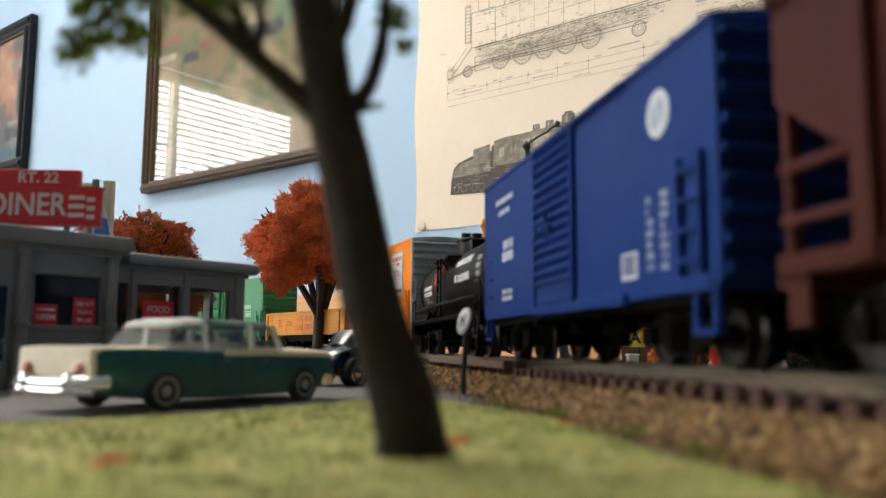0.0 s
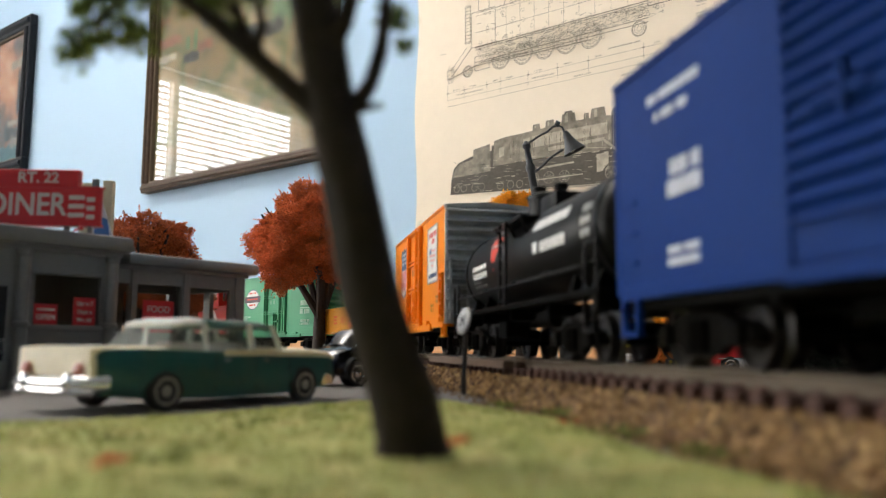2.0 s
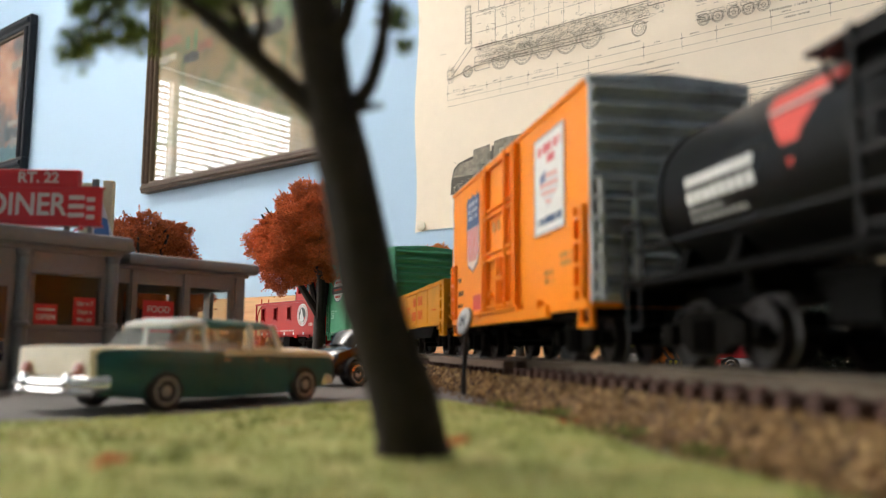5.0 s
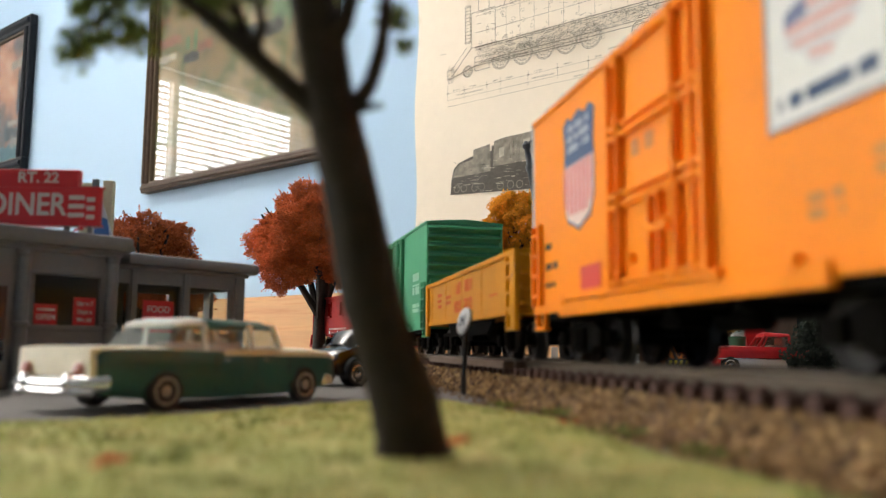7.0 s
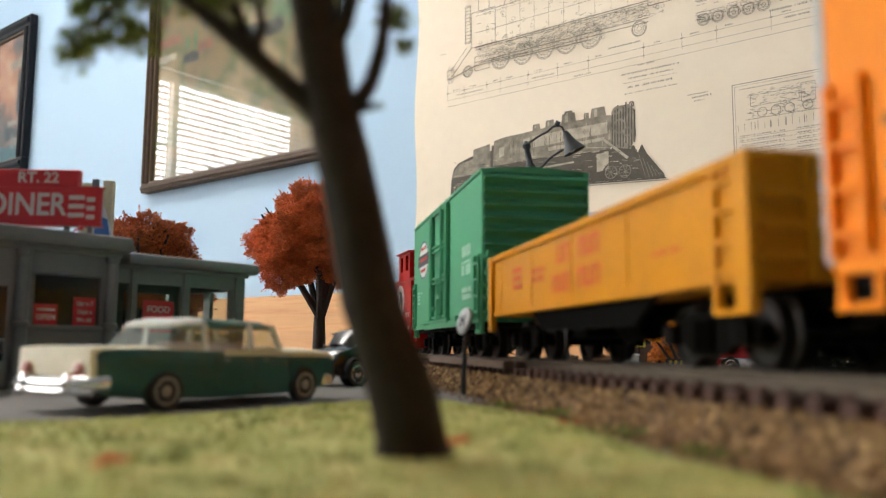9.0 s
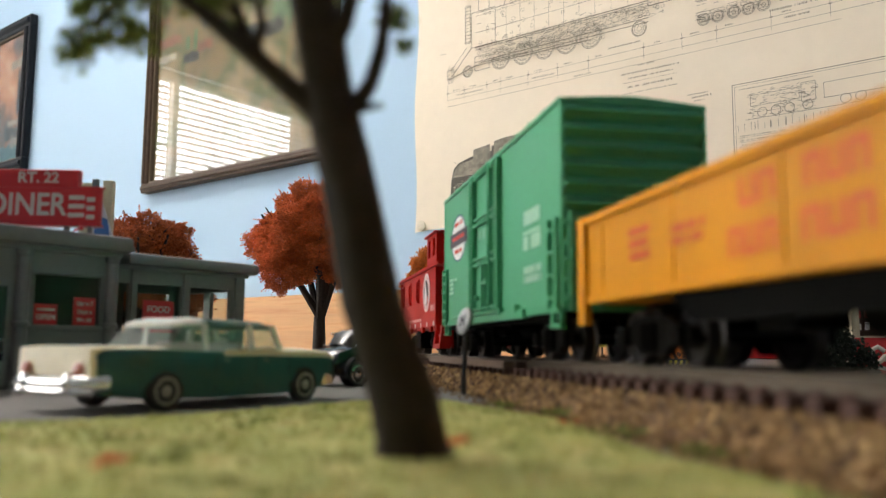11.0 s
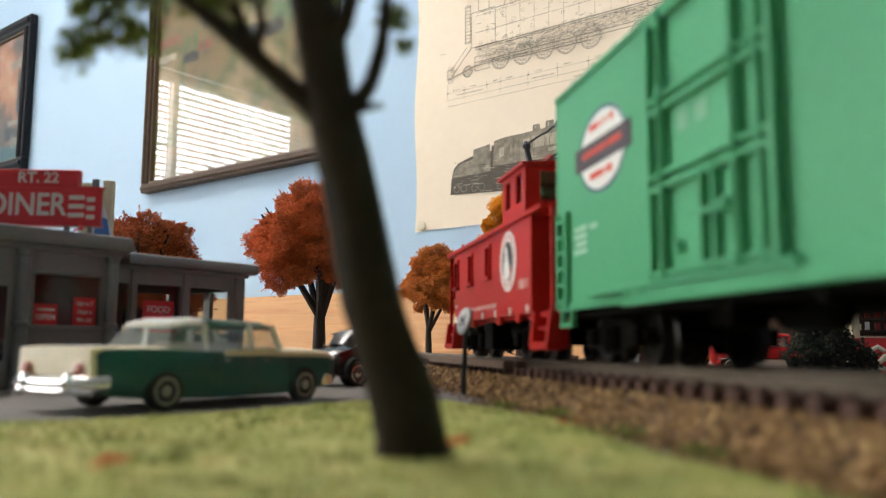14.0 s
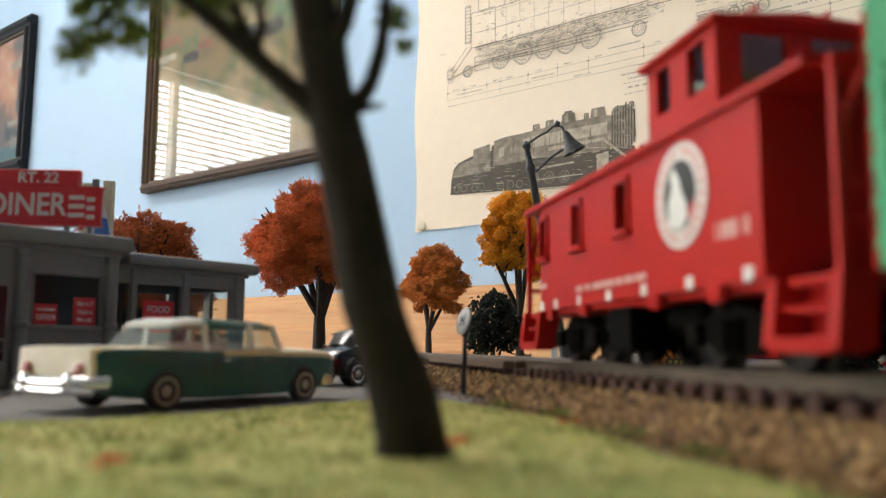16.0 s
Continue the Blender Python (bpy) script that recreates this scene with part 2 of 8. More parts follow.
# the windows: frame, mullions, blinds, and the bright day outside
TRIM = mat("white_trim_paint", (0.75, 0.74, 0.72), 0.5, vary=0.04)
SLAT = slat_material()
DAY = glow_material("bright_day", (1.0, 0.97, 0.92), DAYLIGHT)
for w, (n0, n1, z0, z1) in enumerate(WINDOWS):
    win = tagged(new("window_%d" % (w + 1)), "white window with open horizontal blinds", "window", kind="structure")
    win.matrix_basis = ROOM
    posts = (1120, 1810) if w == 0 else (2800, 3350)
    for a, b, c, d in ((n0, n1, z0, z0 + 40), (n0, n1, z1 - 40, z1), (n0, n0 + 40, z0 + 40, z1 - 40), (n1 - 40, n1, z0 + 40, z1 - 40), *((n, n + 30, z0 + 40, z1 - 40) for n in posts)):
        bm = bmesh.new()
        box(bm, U0 - 80, U0 - 40, -b, -a, c, d, 3)
        part("window_frame", bm, TRIM, win)
    bm = bmesh.new()
    prism(bm, [(-10, -2.6), (0, 0.4), (10, 2.4), (10, 3.3), (0, 1.4), (-10, -1.6)], "y", -n1 + 45, -n0 - 45)
    slat = part("slat", bm, SLAT, win)
    for k, z in enumerate(range(z0 + 55, z1 - 45, 28)):
        o = slat if k == 0 else again("slat", slat, win, Matrix())
        o.matrix_basis = mm(U0 - 18, 0, z)
bm = bmesh.new()
box(bm, U0 - 420, U0 - 400, -4700, 0, -500, 1900)
tagged(room_part("backdrop", bm, DAY), "bright overcast day outside the windows", "sky", kind="structure")

# an unseen fill panel over the layout, above the picture's edge, added to lift the ground
lamp = thing("added_ceiling_fill", "added unseen square ceiling panel that fills in light from above", "ceiling light", "", ROOM @ mm(-380, -900, CEIL_Z))
for a in ((-320, 320, -320, -300), (-320, 320, 300, 320), (-320, -300, -300, 300), (300, 320, -300, 300)):
    bm = bmesh.new()
    box(bm, *a, -22, 0, 2)
    part("frame", bm, TRIM, lamp)
bm = bmesh.new()
box(bm, -300, 300, -300, 300, -16, -4)
part("diffuser", bm, glow_material("lit_diffuser", (1.0, 0.95, 0.88), CEILING_FILL), lamp)

# ---- the layout: table, ground, board along the wall ----
bm = bmesh.new()
box(bm, -2000, 1500, -1450, -20, -45, -0.4)
tagged(room_part("ground", bm, SOIL), "brown earth-covered model railway layout top", "ground", kind="structure")
bm = bmesh.new()
for u in (-1900, 1400):
    for n in (120, 1380):
        box(bm, u - 40, u + 40, -n - 40, -n + 40, FLOOR_Z, -45)
tagged(room_part("layout_legs", bm, PINE), "pine legs under the layout table", "table legs", kind="structure")
bm = bmesh.new()
box(bm, -2000, 1500, -20, -2, -45, 93, 1.5)
tagged(room_part("baseboard", bm, PINE), "pale pine board along the wall behind the layout", "board", kind="structure")

# asphalt lot round the diner
bm = bmesh.new()
prism(bm, [(-420, 60), (-60, 60), (-5, 150), (18, 228), (8, 300), (-40, 520), (-420, 640)], "z", -0.35, 0.0)
tagged(finish("road", bm, ASPHALT), "dark grey asphalt lot beside the diner", "road", kind="structure")


# ---- track: straight, then a left-hand curve away from the camera ----
LAT, RAIL_Z = 73.8, 9.5
S_CURVE, R_CURVE = 380.0, 566.0
DX, DY = math.sin(TH), math.cos(TH)


def rail_at(s, off=0.0):
    """Place on the track s mm along it; off is to the left of the way leading away. Returns x, y, heading in degrees."""
    h0 = math.atan2(DY, DX)
    if s <= S_CURVE:
        x, y, h = s * DX + LAT * DY, s * DY - LAT * DX, h0
    else:
        ph = (s - S_CURVE) / R_CURVE
        cx, cy = S_CURVE * DX + LAT * DY - R_CURVE * math.sin(h0), S_CURVE * DY - LAT * DX + R_CURVE * math.cos(h0)
        h = h0 + ph
        x, y = cx + R_CURVE * math.sin(h), cy - R_CURVE * math.cos(h)
    return x - off * math.sin(h), y + off * math.cos(h), math.degrees(h)


def swept(bm, outline, s0, s1, step):
    """An outline of (left offset, height) drawn along the track."""
    n = int((s1 - s0) / step) + 1
    rings = []
    for i in range(n + 1):
        s = s0 + (s1 - s0) * i / n
        rings.append([(*rail_at(s, o)[:2], z) for o, z in outline])
    return loft(bm, rings)


S0, S1 = -160.0, 1180.0
bed = swept(bmesh.new(), [(-30, -0.3), (-17.5, 5.0), (17.0, 5.0), (23.5, -0.3)], S0, S1, 15)
ballast = tagged(finish("ballast_bed", bed, BALLAST), "tan crushed-stone ballast bed under the track", "ballast", kind="stuff")
track = thing("railway_track", "brown-tied model railway track with weathered rails", "track")
track["kind"] = "structure"
for off in (-8.6, 8.6):
    bm = swept(bmesh.new(), [(off - 1.3, 7.0), (off + 1.3, 7.0), (off + 1.3, 7.35), (off + 0.35, 7.6), (off + 0.35, 8.7), (off + 0.72, 8.9), (off + 0.72, 9.42), (off - 0.72, 9.42), (off - 0.72, 8.9), (off - 0.35, 8.7), (off - 0.35, 7.6), (off - 1.3, 7.35)], S0, S1, 12)
    r = part("rail", bm, RAIL, track, "weathered grey-brown steel rail")
    bm = swept(bmesh.new(), [(off - 0.6, 9.424), (off + 0.6, 9.424), (off + 0.5, 9.5), (off - 0.5, 9.5)], S0, S1, 12)
    part("rail_head", bm, RAIL_TOP, r, "bright worn rail head")
bm = bmesh.new()
box(bm, -1.35, 1.35, -15, 15, 5.0, 7.0, 0.18)
box(bm, -1.0, 1.0, 6.6, 7.2, 7.0, 7.5)
box(bm, -1.0, 1.0, 10.0, 10.6, 7.0, 7.5)
box(bm, -1.0, 1.0, -7.2, -6.6, 7.0, 7.5)
box(bm, -1.0, 1.0, -10.6, -10.0, 7.0, 7.5)
tie = part("tie", bm, TIE, track)
rng = random.Random(3)
s, k = S0 + 3, 0
while s < S1:
    x, y, h = rail_at(s)
    o = tie if k == 0 else again("tie", tie, track, Matrix())
    o.matrix_basis = mm(x, y, 0, 0, 0, h + rng.uniform(-0.6, 0.6))
    s += 5.9
    k += 1


# ---- train: each car's x axis points away from its front, z = 0 on the rail head ----
BLUE = mat("blue_car_paint", (0.006, 0.031, 0.163), 0.6, vary=0.10, grain=900, coarse=25, bump=0.04, spec=0.08)
ORANGE = mat("orange_car_paint", (0.92, 0.27, 0.012), 0.42, vary=0.07, grain=900, coarse=25, bump=0.04, spec=0.12)
GREEN = mat("jade_green_car_paint", (0.085, 0.35, 0.185), 0.42, vary=0.08, grain=900, coarse=25, bump=0.04, spec=0.12)
YELLOW = mat("yellow_car_paint", (0.62, 0.25, 0.008), 0.42, vary=0.10, grain=900, coarse=30, bump=0.04, dirt=(0.52, 0.215, 0.010), spec=0.12)
REDCAR = mat("red_caboose_paint", (0.45, 0.017, 0.013), 0.42, vary=0.08, grain=900, coarse=25, bump=0.04, spec=0.12)
MAROON = mat("maroon_hopper_paint", (0.062, 0.016, 0.014), 0.65, vary=0.12, grain=900, coarse=25, bump=0.05, spec=0.08)
BLACKCAR = mat("black_tank_paint", (0.005, 0.005, 0.005), 0.4, vary=0.2, grain=900, coarse=25, bump=0.04, spec=0.10)
SILVER = mat("grey_silver_car_end", (0.42, 0.44, 0.45), 0.45, metal=0.1, vary=0.12, grain=900, coarse=30, bump=0.05, dirt=(0.22, 0.22, 0.22))
TRUCK = mat("black_truck_plastic", (0.006, 0.0055, 0.005), 0.7, vary=0.3, grain=900, coarse=80, bump=0.1, spec=0.03)
WHEEL = mat("dark_wheel_metal", (0.022, 0.020, 0.019), 0.4, metal=0.4, vary=0.2)
UNDER = mat("black_underframe", (0.005, 0.005, 0.005), 0.7, vary=0.3, spec=0.03)
WHITE = mat("white_lettering", (0.72, 0.72, 0.70), 0.6, vary=0.06, bump=0)
FADED_WHITE = mat("faded_white_lettering", (0.50, 0.53, 0.60), 0.6, vary=0.1, bump=0)
RED_INK = mat("red_lettering", (0.62, 0.05, 0.03), 0.6, vary=0.1, bump=0)
NAVY = mat("navy_lettering", (0.035, 0.075, 0.17), 0.6, vary=0.1, bump=0)
DARK_INK = mat("black_lettering", (0.02, 0.02, 0.02), 0.6, vary=0.1, bump=0)
ROOFGREY = mat("dull_roof_grey", (0.16, 0.16, 0.17), 0.6, vary=0.15)
SPOKES = []          # (wheelset, truck) pairs that roll along


def wheel_profile():
    return [(0.4, -1.6), (2.0, -1.6), (2.3, -1.1), (4.1, -1.1), (4.3, -1.6), (5.0, -1.6), (5.1, 0.4), (5.9, 0.8), (5.9, 1.4), (4.4, 1.5), (3.9, 0.7), (1.6, 0.6), (0.6, 1.5)]


def make_truck(parent, x, name="truck"):
    """A four-wheel truck: side frames with springs and journal boxes, bolster, two rolling wheelsets."""
    tr = None
    bm = bmesh.new()
    for sy in (-1, 1):
        y0, y1 = sorted((sy * 10.6, sy * 12.6))
        prism(bm, [(-14.0, 4.2), (-12.6, 3.6), (-7.0, 3.6), (-4.4, 1.9), (4.4, 1.9), (7.0, 3.6), (12.6, 3.6), (14.0, 4.2), (14.0, 6.2), (9.0, 7.2), (5.2, 8.6), (-5.2, 8.6), (-9.0, 7.2), (-14.0, 6.2)], "y", y0, y1)
        for sx in (-1, 1):
            box(bm, sx * 10.5 - 2.0, sx * 10.5 + 2.0, *sorted((sy * 12.5, sy * 13.8)), 3.4, 6.8, 0.4)
            for k in (-1.7, 0, 1.7):
                rod(bm, (k, sy * 13.0, 2.6), (k, sy * 13.0, 7.2), 0.75, 6)
    box(bm, -3.2, 3.2, -10.8, 10.8, 5.4, 8.8, 0.5)
    box(bm, -14.5, -13.7, -11, 11, 3.8, 5.2)
    box(bm, 13.7, 14.5, -11, 11, 3.8, 5.2)
    tr = part(name, bm, TRUCK, parent, "black sprung truck frame", True)
    tr.matrix_basis = mm(x, 0, 0)
    for sx in (-1, 1):
        bm = bmesh.new()
        rod(bm, (0, -11, 0), (0, 11, 0), 0.9, 8)
        lathe(bm, wheel_profile(), 20, Matrix.Translation((0, 8.6, 0)) @ Matrix.Rotation(radians(90), 4, "X"))
        lathe(bm, wheel_profile(), 20, Matrix.Translation((0, -8.6, 0)) @ Matrix.Rotation(radians(-90), 4, "X"))
        ws = part("wheelset", bm, WHEEL, tr, "dark metal wheelset", True)
        SPOKES.append((ws, (sx * 10.5 * MM, 0, 5.1 * MM)))
    return tr


def make_coupler(parent, x, sx):
    bm = bmesh.new()
    box(bm, *sorted((x, x + sx * 6)), -1.6, 1.6, 7.0, 10.2, 0.3)
    box(bm, *sorted((x + sx * 5, x + sx * 8.5)), -2.6, 1.2, 6.6, 10.4, 0.7)
    box(bm, *sorted((x + sx * 7.2, x + sx * 9.0)), -2.9, -1.4, 6.8, 10.2, 0.4)
    part("coupler", bm, UNDER, parent, "black knuckle coupler")


def side_mark(parent, name, x, z, w, h, material, y, label="", rows=1, gap=0.35, seed=0, solid=False):
    """Unreadable lettering as rows of small bars on the near side, or one solid block."""
    bm = bmesh.new()
    r = random.Random(seed + int(x * 7) + int(z * 13))
    if solid:
        box(bm, x - w / 2, x + w / 2, y, y + 0.12, z - h / 2, z + h / 2)
    else:
        rh = h / rows
        for i in range(rows):
            za = z + h / 2 - i * rh - rh * (1 - gap)
            c = x - w / 2
            while c < x + w / 2 - 0.3:
                cw = min(r.uniform(0.7, 1.25) * max(0.7, rh * 0.45), x + w / 2 - c)
                if r.random() > 0.12:
                    box(bm, c, c + cw * 0.78, y, y + 0.1, za, za + rh * (1 - gap))
                c += cw
    return part(name, bm, material, parent, label)


def make_ladder(parent, x, z0, z1, y, material, w=7.0, rungs=7, name="ladder"):
    """A side ladder: two stiles and its rungs."""
    bm = bmesh.new()
    box(bm, x - w / 2 - 0.45, x - w / 2 + 0.45, y, y + 1.1, z0, z1, 0.12)
    lad = part(name, bm, material, parent)
    again("stile", lad, lad, mm(w, 0, 0))
    bm = bmesh.new()
    box(bm, x - w / 2, x + w / 2, y + 0.35, y + 1.2, -0.32, 0.32)
    first = part("rung", bm, material, lad)
    for i in range(rungs):
        z = z0 + (z1 - z0) * (i + 0.5) / rungs
        o = first if i == 0 else again("rung", first, lad, Matrix())
        o.matrix_basis = mm(0, 0, z)
    return lad


def end_ladder(parent, sx, x, ya, yb, z0, z1, rungs, material):
    """A ladder on a car end."""
    bm = bmesh.new()
    box(bm, *sorted((sx * (x + 1.6), sx * (x + 3.0))), ya - 0.5, ya + 0.5, z0, z1, 0.1)
    lad = part("end_ladder", bm, material, parent)
    again("stile", lad, lad, mm(0, yb - ya, 0))
    bm = bmesh.new()
    box(bm, *sorted((sx * (x + 2.0), sx * (x + 2.8))), ya, yb, -0.35, 0.35)
    first = part("rung", bm, material, lad)
    for i in range(rungs):
        o = first if i == 0 else again("rung", first, lad, Matrix())
        o.matrix_basis = mm(0, 0, z0 + (z1 - z0) * (i + 0.5) / rungs)


def ribbed_end(parent, x, sx, half, z0, z1, material, ribs, label, name="end_panel"):
    """A car end with horizontal pressed ribs."""
    prof = [(0.0, z0), (0.0, z1)]
    out = []
    n = ribs * 8
    for i in range(n + 1):
        ph = i / n * ribs % 1.0 if i < n else 0.0
        out.append((0.3 + 2.6 * max(0.0, 1 - abs(ph - 0.42) / 0.34) ** 0.65, z0 + (z1 - z0) * i / n))
    bm = bmesh.new()
    prism(bm, [(x + sx * a, z) for a, z in prof + out[::-1]], "y", -half + 0.6, half - 0.6)
    for sy in (-1, 1):
        box(bm, *sorted((x, x + sx * 1.4)), *sorted((sy * (half - 1.2), sy * (half + 0.05))), z0, z1, 0.2)
    return part(name, bm, material, parent, label)


def boxcar_shell(name, label, L, half, sill, eave, peak, paint, end_paint, ribs, roof_paint):
    car = thing(name, label, "freight car", "train cars")
    bm = bmesh.new()
    box(bm, -L / 2, L / 2, -half, half, sill, eave, 0.25)
    body = part("body", bm, paint, car)
    bm = bmesh.new()
    prism(bm, [(-half - 0.35, eave - 0.9), (half + 0.35, eave - 0.9), (half + 0.35, eave + 0.15), (half * 0.5, eave + (peak - eave) * 0.62), (0, peak), (-half * 0.5, eave + (peak - eave) * 0.62), (-half - 0.35, eave + 0.15)], "x", -L / 2 - 1.0, L / 2 + 1.0)
    roof = part("roof", bm, roof_paint, car)
    n = 12
    for i in range(1, n):
        x = -L / 2 + L * i / n
        bm = bmesh.new()
        prism(bm, [(-half - 0.4, eave), (half + 0.4, eave), (half + 0.4, eave + 0.5), (0, peak + 0.5), (-half - 0.4, eave + 0.5)], "x", x - 0.4, x + 0.4)
        part("roof_seam", bm, roof_paint, roof)
    for sx in (-1, 1):
        ribbed_end(car, sx * L / 2, sx, half, sill + 1.0, eave - 0.2, end_paint, ribs, "pressed steel end with horizontal ribs")
        make_coupler(car, sx * (L / 2 - 1), sx)
    bm = bmesh.new()
    box(bm, -L / 2 + 1, L / 2 - 1, -half + 1, half - 1, sill - 1.6, sill + 0.1)
    under = part("underframe", bm, UNDER, car, "black underframe")
    bm = bmesh.new()
    box(bm, -L / 2 + 2, L / 2 - 2, -3, 3, sill - 3.2, sill - 1.4)
    part("centre_sill", bm, UNDER, under)
    for x in (-20, 0, 22):
        bm = bmesh.new()
        box(bm, x - 1, x + 1, -half + 1.5, half - 1.5, sill - 2.6, sill - 1.5)
        part("cross_bearer", bm, UNDER, under)
    bm = bmesh.new()
    lathe(bm, [(1.4, -6.5), (2.2, -5.6), (2.2, 5.6), (1.4, 6.5)], 14, Matrix.Translation((-2, 4, sill - 3)) @ Matrix.Rotation(radians(90), 4, "Y"))
    part("brake_cylinder", bm, UNDER, car, "black brake cylinder", True)
    bm = bmesh.new()
    box(bm, 10, 17, 3, 9, sill - 4.4, sill - 1, 0.4)
    part("brake_reservoir", bm, UNDER, car)
    bm = bmesh.new()
    rod(bm, (-30, -7, sill - 2.4), (30, -7, sill - 2.4), 0.4, 6)
    part("brake_rod", bm, UNDER, car)
    return car


def corner_steps(car, L, half, sill, drop, paint):
    for sx in (-1, 1):
        for sy in (-1, 1):
            bm = bmesh.new()
            x = sx * (L / 2 - 3.6)
            y0, y1 = sorted((sy * (half - 1.2), sy * half))
            box(bm, x - 3.4, x - 2.2, y0, y1, sill - drop, sill + 0.3, 0.15)
            box(bm, x + 2.2, x + 3.4, y0, y1, sill - drop, sill + 0.3, 0.15)
            box(bm, x - 3.4, x + 3.4, y0 - 0.2, y1 + 0.2, sill - drop - 0.9, sill - drop, 0.15)
            part("step", bm, paint, car)


def blue_boxcar():
    L, half, sill, eave = 131.0, 17.0, 11.0, 49.5
    car = boxcar_shell("boxcar", "deep blue forty-foot boxcar with white lettering", L, half, sill, eave, 52.0, BLUE, BLUE, 9, BLUE)
    # ribbed sliding door
    bm = bmesh.new()
    x0, x1, z0, z1 = -9.8, 14.6, 17.2, 47.8
    prof = [(half - 0.2, z0), (half - 0.2, z1)]
    out = []
    n = 13 * 6
    for i in range(n + 1):
        out.append((half + 0.9 + 0.55 * math.cos(2 * math.pi * 13 * i / n), z0 + (z1 - z0) * i / n))
    prism(bm, prof + out[::-1], "x", x0, x1)
    box(bm, x0 - 1.2, x0 + 0.3, half - 0.2, half + 1.1, 12.4, z1 + 0.3, 0.2)
    box(bm, x1 - 0.3, x1 + 1.2, half - 0.2, half + 1.1, 12.4, z1 + 0.3, 0.2)
    box(bm, x0 + 0.3, x1 - 0.3, half - 0.2, half + 0.7, 12.6, z0, 0.1)
    door = part("sliding_door", bm, BLUE, car, "corrugated sliding door")
    for z0, z1, d in ((10.3, 12.2, 1.3), (48.3, 49.3, 1.1)):
        bm = bmesh.new()
        box(bm, -37, 16, half, half + d, z0, z1, 0.2)
        part("door_track", bm, BLUE, car)
    bm = bmesh.new()
    box(bm, 3, 4, half + 1.4, half + 2.2, 27, 33, 0.2)
    box(bm, 0, 9, half + 1.4, half + 1.9, 29, 30, 0.2)
    part("door_latch", bm, BLUE, door)
    bm = bmesh.new()
    box(bm, -L / 2 + 1, L / 2 - 1, half - 0.1, half + 0.35, 11.0, 13.2, 0.1)
    part("side_sill", bm, BLUE, car)
    corner_steps(car, L, half, sill, 5.2, BLUE)
    make_ladder(car, -59.5, 13.5, 31, half, BLUE, 6.5, 4)
    for z in (17, 22, 27):
        bm = bmesh.new()
        box(bm, 57.5, 62.5, half + 0.4, half + 0.7, z - 0.15, z + 0.15)
        box(bm, 57.5, 57.9, half, half + 0.7, z - 0.2, z + 0.2)
        box(bm, 62.1, 62.5, half, half + 0.7, z - 0.2, z + 0.2)
        part("grab_iron", bm, BLUE, car)
    bm = bmesh.new()
    lathe(bm, [(3.9, 0), (3.9, 0.12)], 28, Matrix.Translation((-49, half, 40.0)) @ Matrix.Rotation(radians(-90), 4, "X"))
    em = part("emblem", bm, FADED_WHITE, car, "round white emblem")
    bm = bmesh.new()
    box(bm, -50.9, -50.2, half + 0.12, half + 0.2, 38.0, 42.0)
    box(bm, -47.8, -47.1, half + 0.12, half + 0.2, 38.0, 42.0)
    prism(bm, [(-50.2, 42.0), (-49.5, 42.0), (-47.8, 38.0), (-48.5, 38.0)], "y", half + 0.12, half + 0.2)
    part("emblem_mark", bm, mat("grey_blue_print", (0.20, 0.26, 0.40), 0.6), em)
    dull = mat("dull_white_lettering", (0.24, 0.30, 0.42), 0.6, vary=0.1, bump=0)
    side_mark(car, "lettering", 44.6, 42.4, 17, 2.3, FADED_WHITE, half + 0.02)
    side_mark(car, "lettering", 45.2, 39.2, 11, 2.2, FADED_WHITE, half + 0.02)
    side_mark(car, "lettering", 41.0, 30.2, 9.5, 2.7, FADED_WHITE, half + 0.02, gap=0.12)
    side_mark(car, "lettering", 41.4, 27.0, 10.5, 2.9, FADED_WHITE, half + 0.02, gap=0.12)
    side_mark(car, "lettering", 42.0, 16.6, 10, 3.6, FADED_WHITE, half + 0.02, rows=2)
    side_mark(car, "lettering", -45.0, 21.0, 2.6, 12.5, dull, half + 0.02, rows=7)
    side_mark(car, "lettering", -50.3, 21.0, 2.6, 13, dull, half + 0.02, rows=8)
    p = side_mark(car, "data_panel", -37.0, 16.8, 6.4, 4.6, FADED_WHITE, half + 0.02, solid=True)
    side_mark(p, "lettering", -37.0, 16.8, 4.8, 3.4, BLUE, half + 0.15, rows=3)
    for x in (-46, 46):
        make_truck(car, x)
    return car


